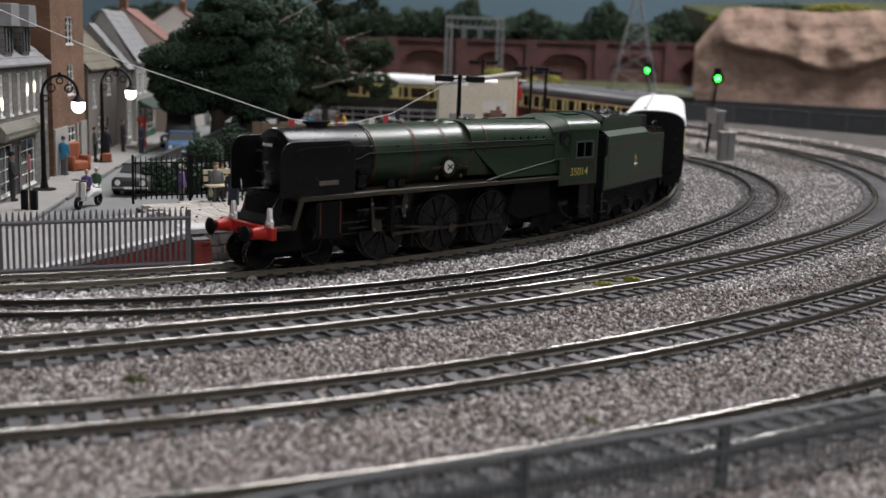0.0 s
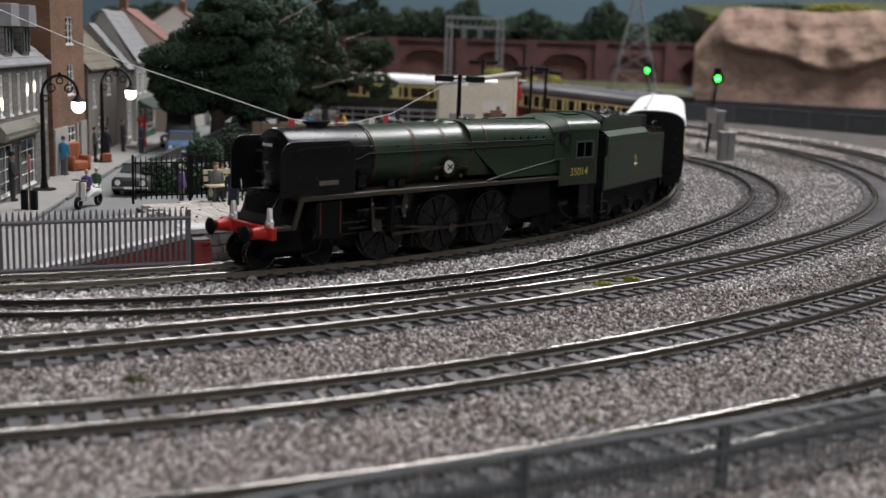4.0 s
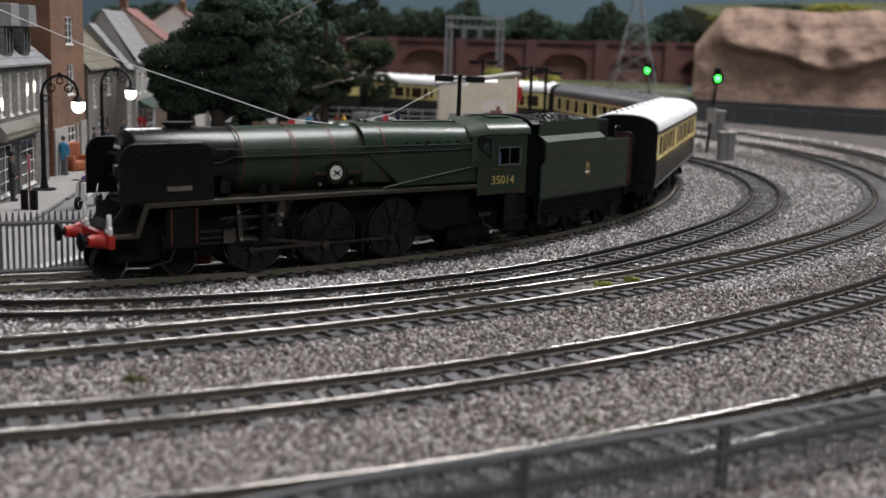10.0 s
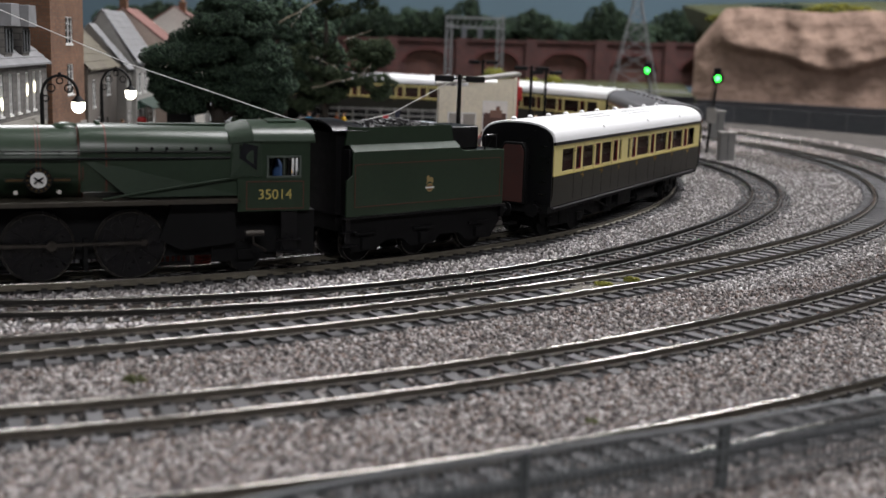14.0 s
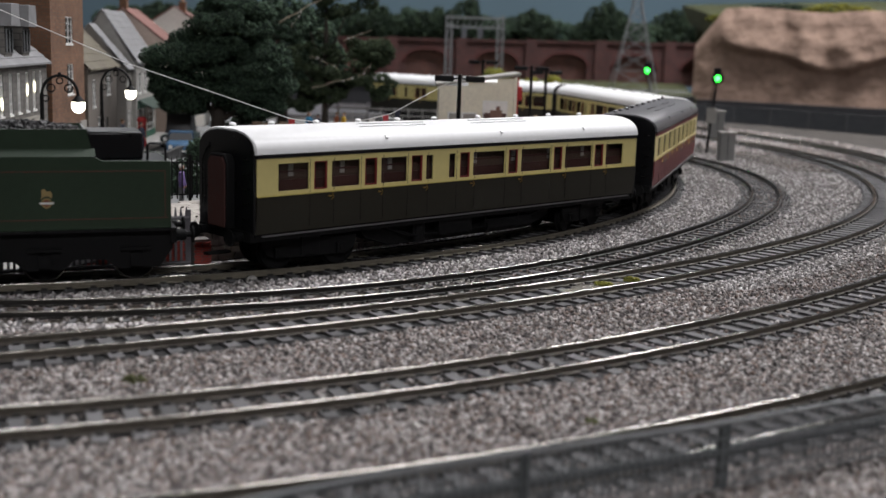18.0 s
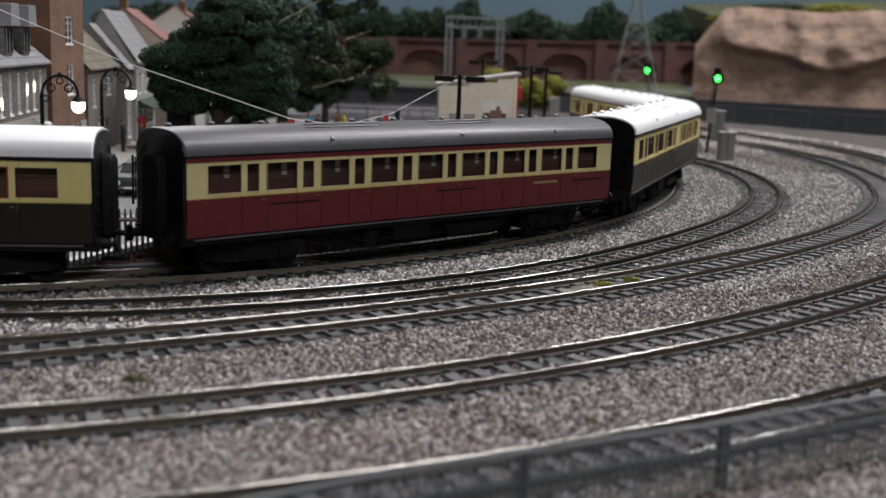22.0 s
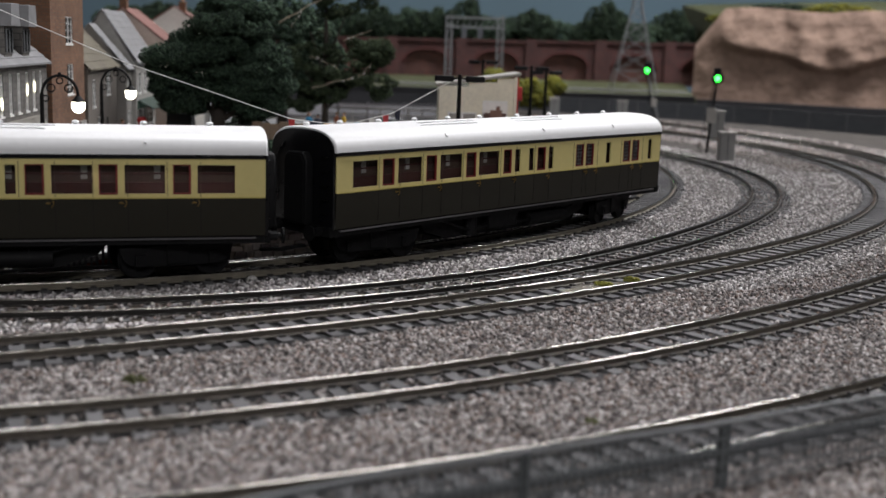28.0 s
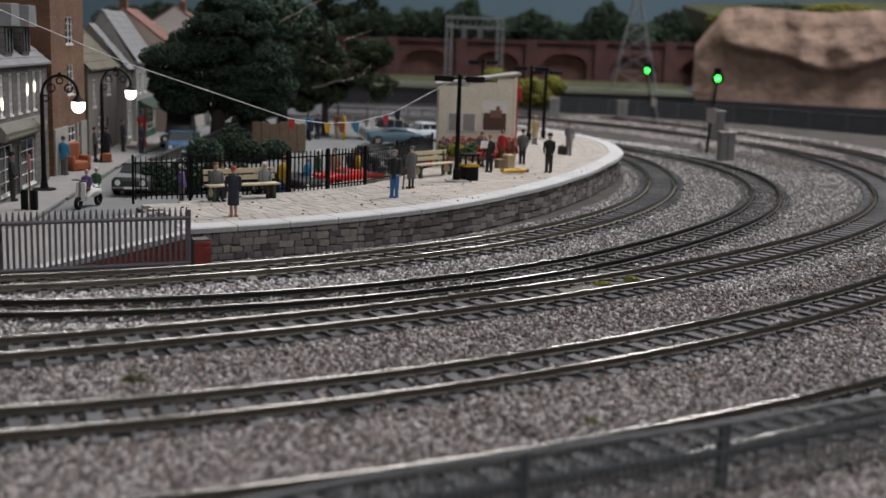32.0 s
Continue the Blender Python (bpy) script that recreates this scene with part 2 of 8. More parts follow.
# ---- geometry helper: gathers faces in millimetres, then makes one mesh ----
class Geo:
    def __init__(self):
        self.v, self.f, self.mi, self.k = [], [], [], 0

    def add(self, verts, faces):
        n = len(self.v)
        self.v += [tuple(p) for p in verts]
        self.f += [tuple(i + n for i in f) for f in faces]
        self.mi += [self.k] * len(faces)
        return self

    def box(self, c, s, rz=0.0, ry=0.0, rx=0.0):
        m = Euler((rx, ry, rz)).to_matrix()
        pts = [Vector(c) + m @ Vector((x * s[0] / 2, y * s[1] / 2, z * s[2] / 2)) for x in (-1, 1) for y in (-1, 1) for z in (-1, 1)]
        return self.add(pts, [(0, 1, 3, 2), (4, 6, 7, 5), (0, 4, 5, 1), (2, 3, 7, 6), (0, 2, 6, 4), (1, 5, 7, 3)])

    def span(self, x0, x1, y0, y1, z0, z1):
        return self.box(((x0 + x1) / 2, (y0 + y1) / 2, (z0 + z1) / 2), (x1 - x0, y1 - y0, z1 - z0))

    def cyl(self, a, b, r0, r1=None, n=12, caps=True):
        r1 = r0 if r1 is None else r1
        a, b = Vector(a), Vector(b)
        d = (b - a).normalized()
        e = d.orthogonal().normalized()
        g = d.cross(e)
        pts = []
        for c, r in ((a, r0), (b, r1)):
            pts += [c + r * (math.cos(2 * math.pi * i / n) * e + math.sin(2 * math.pi * i / n) * g) for i in range(n)]
        fs = [(i, (i + 1) % n, n + (i + 1) % n, n + i) for i in range(n)]
        if caps:
            fs += [tuple(range(n))[::-1], tuple(range(n, 2 * n))]
        return self.add(pts, fs)

    def prism(self, poly, x0, x1, axis="x"):
        """A closed outline pushed along an axis; outline is (y,z) for x, (x,z) for y, (x,y) for z."""
        put = {"x": lambda t, a, b: (t, a, b), "y": lambda t, a, b: (a, t, b), "z": lambda t, a, b: (a, b, t)}[axis]
        n = len(poly)
        pts = [put(x0, *p) for p in poly] + [put(x1, *p) for p in poly]
        fs = [(i, (i + 1) % n, n + (i + 1) % n, n + i) for i in range(n)] + [tuple(range(n))[::-1], tuple(range(n, 2 * n))]
        return self.add(pts, fs)

    def loft(self, rings, closed=True, caps=True):
        """Rings of equal length joined one to the next."""
        n = len(rings[0])
        pts = [p for r in rings for p in r]
        fs = []
        for j in range(len(rings) - 1):
            for i in range(n if closed else n - 1):
                fs.append((j * n + i, j * n + (i + 1) % n, (j + 1) * n + (i + 1) % n, (j + 1) * n + i))
        if caps and closed:
            fs += [tuple(range(n))[::-1], tuple(range((len(rings) - 1) * n, len(rings) * n))]
        return self.add(pts, fs)

    def lathe(self, prof, at=(0, 0, 0), axis="z", n=16, hollow=False):
        """prof: (radius, height) pairs round an axis; hollow: a ring with a hole."""
        rings = []
        for r, h in prof:
            ring = []
            for i in range(n):
                a = 2 * math.pi * i / n
                p = {"z": (r * math.cos(a), r * math.sin(a), h), "x": (h, r * math.cos(a), r * math.sin(a)), "y": (r * math.cos(a), h, r * math.sin(a))}[axis]
                ring.append((p[0] + at[0], p[1] + at[1], p[2] + at[2]))
            rings.append(ring)
        if hollow:
            return self.loft(rings + rings[:1], True, False)
        return self.loft(rings)

    def ball(self, c, r, n=10, m=7):
        prof = [(max(0.02, math.sin(math.pi * j / m)) , -math.cos(math.pi * j / m)) for j in range(m + 1)]
        rr = r if isinstance(r, tuple) else (r, r, r)
        rings = [[(c[0] + rr[0] * q * math.cos(2 * math.pi * i / n), c[1] + rr[1] * q * math.sin(2 * math.pi * i / n), c[2] + rr[2] * h) for i in range(n)] for q, h in prof]
        return self.loft(rings)

    def torus(self, c, r, t, axis="y", n=24, m=8, half=1.0):
        rings = []
        for i in range(int(n * half) + (0 if half == 1.0 else 1)):
            a = 2 * math.pi * i / n
            ring = []
            for j in range(m):
                b = 2 * math.pi * j / m
                q = r + t * math.cos(b)
                p = {"y": (q * math.cos(a), t * math.sin(b), q * math.sin(a)), "x": (t * math.sin(b), q * math.cos(a), q * math.sin(a)), "z": (q * math.cos(a), q * math.sin(a), t * math.sin(b))}[axis]
                ring.append((p[0] + c[0], p[1] + c[1], p[2] + c[2]))
            rings.append(ring)
        if half == 1.0:
            rings.append(rings[0])
        return self.loft(rings, True, half != 1.0)

    def tube(self, pts, r, n=6):
        """One bent pipe through the points."""
        P = [Vector(p) for p in pts]
        rings, e = [], None
        for i, p in enumerate(P):
            d = (P[min(i + 1, len(P) - 1)] - P[max(i - 1, 0)]).normalized()
            e = d.orthogonal().normalized() if e is None else (e - d * e.dot(d)).normalized()
            g = d.cross(e)
            rings.append([p + r * (math.cos(2 * math.pi * k / n) * e + math.sin(2 * math.pi * k / n) * g) for k in range(n)])
        return self.loft(rings)

    def mesh(self, name, mats, smooth=35):
        me = bpy.data.meshes.new(name)
        me.from_pydata([(x * U, y * U, z * U) for x, y, z in self.v], [], self.f)
        bm = bmesh.new()
        bm.from_mesh(me)
        bmesh.ops.recalc_face_normals(bm, faces=bm.faces)
        bm.to_mesh(me)
        bm.free()
        for m in mats:
            me.materials.append(m)
        if len(mats) > 1:
            me.polygons.foreach_set("material_index", self.mi)
        if smooth:
            me.shade_smooth()
            me.set_sharp_from_angle(angle=radians(smooth))
        me.update()
        return me


def part(name, geo, material, parent=None, label="", at=(0, 0, 0), rz=0.0, bevel=0.0, smooth=35):
    """One mesh object under a thing or a part; at is in the parent's space, millimetres."""
    mats = [M[k] for k in ([material] if isinstance(material, str) else material)]
    ob = new(name, geo.mesh(name, mats, smooth) if isinstance(geo, Geo) else geo)
    ob.parent = parent
    ob.matrix_basis = pose(at[0] * U, at[1] * U, at[2] * U, 0, 0, math.degrees(rz))
    if bevel:
        b = ob.modifiers.new("bevel", "BEVEL")
        b.width, b.segments, b.limit_method, b.angle_limit = bevel * U, 2, "ANGLE", radians(40)
    if label:
        ob["label"] = label
    return ob


def thing(name, x, y, z, rz=0.0, label="", category="", group="", kind=""):
    ob = new(name)
    ob.empty_display_size = 0.005
    ob.matrix_basis = pose(x * U, y * U, z * U, 0, 0, math.degrees(rz))
    return tagged(ob, label, category, group, kind)


def letters(name, body, size, material, parent, at, rot, align="CENTER"):
    cu = bpy.data.curves.new(name, "FONT")
    cu.body, cu.size, cu.align_x, cu.align_y, cu.extrude = body, size * U, align, "CENTER", 0.05 * U
    tmp = new(name, cu)
    dep = bpy.context.evaluated_depsgraph_get()
    me = bpy.data.meshes.new_from_object(tmp.evaluated_get(dep))
    bpy.data.objects.remove(tmp)
    me.materials.clear()
    me.materials.append(M[material])
    ob = new(name, me)
    ob.parent = parent
    ob.matrix_basis = Matrix.Translation([c * U for c in at]) @ rot
    return ob


# ---- track lines: start, heading and curvature along the way ----
class Line:
    def __init__(self, x, y, th, lens, kappa, before=0, after=0, step=2.0):
        S = np.concatenate([[0], np.cumsum(lens)])
        s = np.arange(-before, S[-1] + after + step / 2, step)
        k = np.interp(s, S, kappa)
        k[s < 0] = kappa[0] * np.clip(1 + s[s < 0] / 120, 0, 1)
        k[s > S[-1]] = kappa[-1]
        i0 = int(np.argmin(abs(s)))
        t = np.concatenate([[0], np.cumsum((k[1:] + k[:-1]) / 2 * step)])
        t += th - t[i0]
        mid = (t[1:] + t[:-1]) / 2
        xs = np.concatenate([[0], np.cumsum(np.cos(mid) * step)])
        ys = np.concatenate([[0], np.cumsum(np.sin(mid) * step)])
        self.s, self.t, self.x, self.y = s, t, xs + x - xs[i0], ys + y - ys[i0]

    def at(self, s, o=0.0):
        """Point at length s, o to the left."""
        x, y, t = (np.interp(s, self.s, a) for a in (self.x, self.y, self.t))
        return x - o * np.sin(t), y + o * np.cos(t)

    def turn(self, s):
        return float(np.interp(s, self.s, self.t))


LINE_A = Line(-337.74, 371.88, -0.11447, [200, 250, 250, 250, 250], [0.002521, 0.002434, 0.00197, 0.001717, 0.002746, 0.002818], 700, 160)
LINE_B = Line(-220.4, 348.73, -0.04388, [200, 200, 250, 300], [0.00285, 0.00294, 0.00121, 0.00227, 0.00254], 160, 120)
LINE_C = Line(-294.22, 259.04, 0.12176, [200, 250, 250], [0.002, 0.00134, 0.00102, 0.00157], 60, 900)
LINE_D = Line(-189.64, 223.61, 0.17026, [150, 150, 200], [0.00181, 0.00186, 0.00113, 0.00123], 90, 1100)
LINE_E = Line(-58.38, 195.05, 0.3436, [150, 150], [0.00201, 0.00095, 0.0008], 110, 500)

# how far the train has rolled, millimetres, by the second
ROLLED = [(0, 0.0), (5.2, 0.0), (5.5, 0.8), (6, 5.1), (6.5, 11.0), (7, 17.6), (7.5, 23.0), (8, 28.0), (8.5, 32.4), (9, 37.6), (9.5, 45.2),
          (10, 55.2), (10.5, 64.7), (11, 74.2), (11.5, 86.0), (12, 100.3), (12.5, 115.2), (13, 130.9), (13.5, 146.8), (14, 162.7), (14.5, 179.2), (16.5, 252.2),
          (17, 269.9), (17.5, 289.2), (18, 310.4), (18.5, 338.9), (19, 372.9), (19.5, 408.4), (20, 445.1), (21, 516.5), (22, 586.9), (23, 654.1),
          (24, 732.4), (25, 807.6), (25.5, 842.6), (27.5, 995.7), (28, 1029.0), (28.5, 1064.5), (29, 1097.5), (29.5, 1134.0), (30, 1177.5), (30.5, 1226.2),
          (31, 1278.4),
          (31.5, 1329.5), (32, 1384)]


def rolled(t):
    """Smooth through the table (cubic, with the slopes of the neighbours)."""
    T, Dm = np.array(ROLLED).T
    m = np.gradient(Dm, T)
    m[:2] = 0
    i = int(np.clip(np.searchsorted(T, t) - 1, 0, len(T) - 2))
    h = T[i + 1] - T[i]
    q = (t - T[i]) / h
    return ((2 * q**3 - 3 * q**2 + 1) * Dm[i] + (q**3 - 2 * q**2 + q) * h * m[i] + (-2 * q**3 + 3 * q**2) * Dm[i + 1] + (q**3 - q**2) * h * m[i + 1])


def on_rails(s, a, b):
    """The pose of a vehicle whose front stands at length s and whose pivots lie a and b behind it: x runs rearwards."""
    ax, ay = LINE_A.at(s + a)
    bx, by = LINE_A.at(s + b)
    th = math.atan2(by - ay, bx - ax)
    return ax - a * math.cos(th), ay - a * math.sin(th), th


MOVING = []  # (thing, s at rest, pivot a, pivot b)
ROLLING = []  # (wheel part, x, z, radius)
SWIVEL = []  # (bogie part, thing index, x)


# ==== the train ====
def roundrect(x0, x1, z0, z1, r, top_only=False, n=5):
    pts = []
    corners = [(x1 - r, z1 - r, 0), (x0 + r, z1 - r, 90)]
    for cx, cz, a0 in corners:
        pts += [(cx + r * math.cos(radians(a0 + 90 * i / n)), cz + r * math.sin(radians(a0 + 90 * i / n))) for i in range(n + 1)]
    return pts + [(x0, z0), (x1, z0)]


def wheel_geo(r, width, spokes, tyre=0.4):
    g = Geo()
    g.k = 1
    g.lathe([(r - tyre, -width / 2), (r, -width / 2), (r, width / 2 - 0.6), (r + 0.55, width / 2 - 0.5), (r + 0.55, width / 2), (r - tyre, width / 2)], axis="y", n=28, hollow=True)
    g.k = 0
    g.lathe([(0.05, -width / 2 - 0.3), (r * 0.2, -width / 2 - 0.3), (r * 0.2, width / 2), (0.05, width / 2)], axis="y", n=12)
    if spokes:
        for i in range(spokes):
            a = 2 * math.pi * i / spokes
            g.box((math.cos(a) * r * 0.53, 0, math.sin(a) * r * 0.53), (r * 0.80, width * 0.5, r * 0.085), ry=-a)
    else:
        g.lathe([(0.05, -width / 4), (r - tyre * 0.6, -width / 4), (r - tyre * 0.6, width / 4), (0.05, width / 4)], axis="y", n=24)
    return g


def wheelset_geo(r, spokes=0):
    g = Geo()
    for side in (-1, 1):
        w = wheel_geo(r, 2.6, spokes)
        n = len(g.v)
        g.v += [(x, (y * -side) + side * 8.4, z) for x, y, z in w.v]
        g.f += [tuple(i + n for i in f) for f in w.f]
        g.mi += w.mi
    g.k = 0
    g.cyl((0, -7.5, 0), (0, 7.5, 0), 1.0, n=8)
    return g


def rolling(name, me, parent, x, y, z, r, label=""):
    ob = part(name, me, "black", parent, label, (x, y, z)) if isinstance(me, Geo) else part(name, me, "black", parent, label, (x, y, z))
    ROLLING.append((ob, x, y, z, r))
    return ob


M["p_crewblue"] = mat("blue overalls", (0.04, 0.10, 0.24), 0.7)
M["p_cabframe"] = mat("grey green window frame", (0.075, 0.095, 0.08), 0.45)
M["p_crewface"] = mat("painted face", (0.40, 0.24, 0.17), 0.7)
WHEEL_SMALL = wheelset_geo(6.9).mesh("wheelset", [M["matt_black"], M["matt_black"]])
WHEEL_TENDER = wheelset_geo(7.2).mesh("wheelset", [M["matt_black"], M["tyre"]])
WHEEL_BOGIE = wheelset_geo(6.2).mesh("wheelset", [M["matt_black"], M["tyre"]])
RODS = []  # (part, x, y, z, crank radius, kind)
CRANK = 4.6
PHASE = 2.0


def build_loco():
    loco = thing("steam_locomotive", 0, 0, 0, label="dark green and black model steam locomotive with red buffer beam", category="model locomotive")
    # buffer beam, buffers, lamps
    beam = part("buffer_beam", Geo().span(-1.2, 1.2, -17.2, 17.2, 14.2, 18.8), "red", loco, "red painted buffer beam", bevel=0.3)
    for y in (-11.6, 11.6):
        part("buffer_stock", Geo().lathe([(2.9, 0), (2.5, -1.5), (2.1, -5), (2.1, -5.6), (0.1, -5.6)], (-1, y, 16.6), "x"), "red", beam)
        part("buffer_head", Geo().lathe([(0.1, -5.4), (1.0, -5.4), (1.0, -7.4), (3.2, -7.6), (3.3, -8.2), (2.6, -8.7), (0.1, -9.0)], (-1, y, 16.6), "x"), "matt_black", beam)
    part("coupling_hook", Geo().box((-2.6, 0, 16.4), (3.2, 0.9, 1.8)).torus((-4.3, 0, 15.4), 1.5, 0.35, "y", 12, 6).torus((-4.5, 0, 12.9), 1.3, 0.3, "x", 12, 6), "matt_black", beam)
    for y in (-14.2, 9.6):
        g = Geo()
        g.prism([(-1.5, 0), (1.5, 0), (1.6, 3.0), (0.9, 4.0), (0.75, 8.2), (0.4, 9.4), (-0.4, 9.4), (-0.75, 8.2), (-0.9, 4.0), (-1.6, 3.0)], -1.0, 0.4)
        g.cyl((-1.7, 0, 1.9), (-0.8, 0, 1.9), 1.0, n=12)
        g.cyl((-1.2, 0, 7.4), (-0.9, 0, 7.4), 0.5, n=8)
        g.v = [(a * 1.0, b * 1.1, c * 0.76) for a, b, c in g.v]
        part("head_lamp", g, "white", loco, "white headcode lamp", (0.4, y, 18.8), bevel=0.2)
    # footplating
    part("front_footplate", Geo().span(-0.5, 9.6, -17, 17, 17.4, 18.7), "brownline", loco, bevel=0.15)
    for y in (-17, 17):
        part("drop_valance", Geo().prism([(7.8, 17.4), (9.6, 17.4), (14.0, 29.4), (12.0, 29.4)], y - 0.5, y + 0.5, "y"), "brownline", loco)
    part("running_plate", Geo().span(12, 161, -17.2, 17.2, 27.6, 29.4), "brownline", loco, "olive brown running plate", bevel=0.2)
    part("front_casing", Geo().prism([(1.5, 18.9), (7.5, 18.9), (9, 22), (10.5, 30), (8.5, 30), (3.0, 22.5)], -9, 9, "y"), "black", loco, bevel=0.3)
    part("front_steps", Geo().span(3, 8, -13, -9.3, 18.9, 21).span(3, 8, 9.3, 13, 18.9, 21), "black", loco)
    # smokebox and boiler
    zc, r = 41.6, 12.7
    sb = part("smokebox", Geo().lathe([(0.1, 11), (11.2, 11), (12.3, 11.6), (r, 12.6), (r, 50), (r - 0.2, 50)], (0, 0, zc), "x", 40), "black", loco, "black smokebox")
    part("smokebox_door", Geo().lathe([(0.1, 8.6), (4, 8.8), (8, 9.8), (9.8, 10.9), (9.9, 11.2)], (0, 0, zc - 0.6), "x", 32), "black", sb)
    part("door_dart", Geo().cyl((7.2, 0, zc - 0.6), (8.8, 0, zc - 0.6), 0.6, n=8).cyl((7.6, 0, zc - 0.6), (7.6, 0, zc - 3.6), 0.25, n=6), "steel", sb)
    for z in (zc + 3.4, zc - 4.4):
        part("door_hinge", Geo().box((9.2, 3.6, z), (0.8, 8, 0.9), rz=0.1), "black", sb)
    plate = part("number_plate", Geo().span(8.9, 9.3, -3.6, 3.6, zc + 5.2, zc + 7.2), "black", sb)
    part("plate_mark", Geo().span(8.75, 8.95, -2.9, -1.9, zc + 5.6, zc + 6.8).span(8.75, 8.95, -1.5, -0.5, zc + 5.6, zc + 6.8).span(8.75, 8.95, -0.1, 0.9, zc + 5.6, zc + 6.8).span(8.75, 8.95, 1.3, 1.6, zc + 5.6, zc + 6.8).span(8.75, 8.95, 2.0, 3.0, zc + 5.6, zc + 6.8), "white", sb)
    saddle = [(-9, 29.5), (9, 29.5), (10.5, 34), (-10.5, 34)]
    part("saddle", Geo().prism(saddle, 14, 48), "black", loco)
    # double chimney
    ch = Geo()
    for x0, w, z0, z1 in ((32, 4.0, 53.0, 55.0), (32, 4.5, 55.0, 55.5), (32, 5.1, 55.5, 56.3)):
        ring = lambda z, k: [(x0 + k * math.cos(a) * 1.25 + 0.0, k * 0.72 * math.sin(a), z) for a in [2 * math.pi * i / 24 for i in range(24)]]
        ch.loft([ring(z0, w), ring(z1, w)])
    part("chimney", ch, "black", loco, "wide black double chimney")
    bo = part("boiler", Geo().lathe([(0.1, 50), (r + 0.05, 50), (r + 0.35, 80), (r + 0.45, 106), (0.1, 106)], (0, 0, zc), "x", 44), "green", loco, "dark green boiler barrel")
    for x in (50.6, 52.0, 73.4, 74.6, 90.6, 91.8, 104.6, 105.8):
        rr = r + 0.42 if x > 60 else r + 0.32
        part("boiler_band", Geo().lathe([(rr - 0.4, x - 0.2), (rr + 0.1, x - 0.2), (rr + 0.1, x + 0.2), (rr - 0.4, x + 0.2)], (0, 0, zc), "x", 44), "orange" if x != 50.6 else "black", bo)
    # firebox: flat shouldered sides drawn in to the foot
    def fire(w, zt, zf, wf):
        ring = []
        for i in range(17):
            a = math.pi * i / 16
            c, s_ = math.cos(a), math.sin(a)
            ring.append((math.copysign(abs(c) ** 0.72, c) * w, 42.5 + (zt - 42.5) * abs(s_) ** 0.72))
        return ring + [(-wf, zf), (wf, zf)]
    fb = Geo()
    fb.loft([[(x, y, z) for y, z in fire(*q)] for x, q in ((105, (13.4, 55.2, 32, 11)), (113, (14.2, 55.4, 32, 12.0)), (157, (14.6, 54.6, 31, 13.2)), (160, (14.6, 54.4, 31, 13.2)))])
    part("firebox", fb, "green", loco, "dark green shouldered firebox casing")
    for x in (113.6,):
        ring = Geo().loft([[(xx, y * 1.01, 42.5 + (z - 42.5) * 1.012) for y, z in fire(14.25, 55.4, 32.2, 12.0)] for xx in (x - 0.3, x + 0.3)])
        part("firebox_band", ring, "orange", loco)
    wrap = Geo()
    for side in (-1, 1):
        wrap.add([(104, side * 13.6, 45), (160, side * 14.9, 45.5), (160, side * 15.6, 30.4), (121, side * 15.8, 30.4), (104, side * 13.0, 45), (160, side * 14.2, 45.5), (160, side * 14.8, 30.4), (121, side * 15.0, 30.4)],
                 [(0, 1, 2, 3), (4, 7, 6, 5), (0, 4, 5, 1), (1, 5, 6, 2), (2, 6, 7, 3), (3, 7, 4, 0)])
    part("ash_casing", wrap, "green", loco)
    part("dome", Geo().lathe([(5.4, 52.5), (5.0, 54.2), (3.6, 55.3), (1.5, 55.8), (0.1, 55.9)], (101, 0, 0), "z", 20), "green", loco)
    for y in (-2.2, 2.2):
        part("safety_valve", Geo().lathe([(1.1, 54.6), (1.1, 55.8), (0.7, 56.3), (0.1, 56.4)], (112, y, 0), "z", 10), "green", loco)
    part("manifold", Geo().span(126, 158, -2.0, 2.0, 54.6, 55.6), "green", loco, bevel=0.3)
    for k in range(6):
        for y in (-14.75, 14.75):
            part("washout_plug", Geo().cyl((124 + 5.2 * k, y * 0.985, 47.6), (124 + 5.2 * k, y * 1.02, 47.6), 0.6, n=8), "matt_black", loco)
    # handrails and pipes along the boiler
    for side in (-1, 1):
        rail = Geo().tube([(40, side * 13.9, 47.2), (60, side * 14.2, 46.8), (157, side * 15.6, 46.4)], 0.25)
        for x in (46, 62, 80, 98, 116, 134, 152):
            rail.cyl((x, side * 13.2, 46.6), (x, side * 15.2, 46.6), 0.4, n=6)
        part("handrail", rail, "matt_black", loco)
        pipe = Geo().tube([(37.5, side * 13.9, 42.2), (43, side * 13.9, 42.2), (46.5, side * 14.1, 44.0), (157, side * 15.3, 44.2)], 0.42)
        part("boiler_pipe", pipe, "matt_black", loco)
        part("reversing_rod", Geo().tube([(112, side * 16.4, 30.0), (128, side * 16.6, 32.6), (158, side * 16.6, 37.0)], 0.45), "dullgreen", loco)
        # smoke deflectors
        d = part("smoke_deflector", Geo().prism(roundrect(3.3, 38.2, 29.5, 50.2, 5.5), side * 16.4 - 0.45, side * 16.4 + 0.45, "y"), "black", loco, "black smoke deflector plate", bevel=0.15)
        part("deflector_rail", Geo().tube([(8, side * 17.0, 44.0), (9.5, side * 17.1, 46.6), (13, side * 17.1, 47.6), (36, side * 17.1, 48.2)], 0.22), "tyre", d)
        part("deflector_step", Geo().box((24.8, side * 17.2, 34.2), (9.2, 0.9, 1.6)), "steel", d)
        part("deflector_stay", Geo().tube([(7.5, side * 16, 33), (3, side * 8, 26)], 0.3), "black", loco)
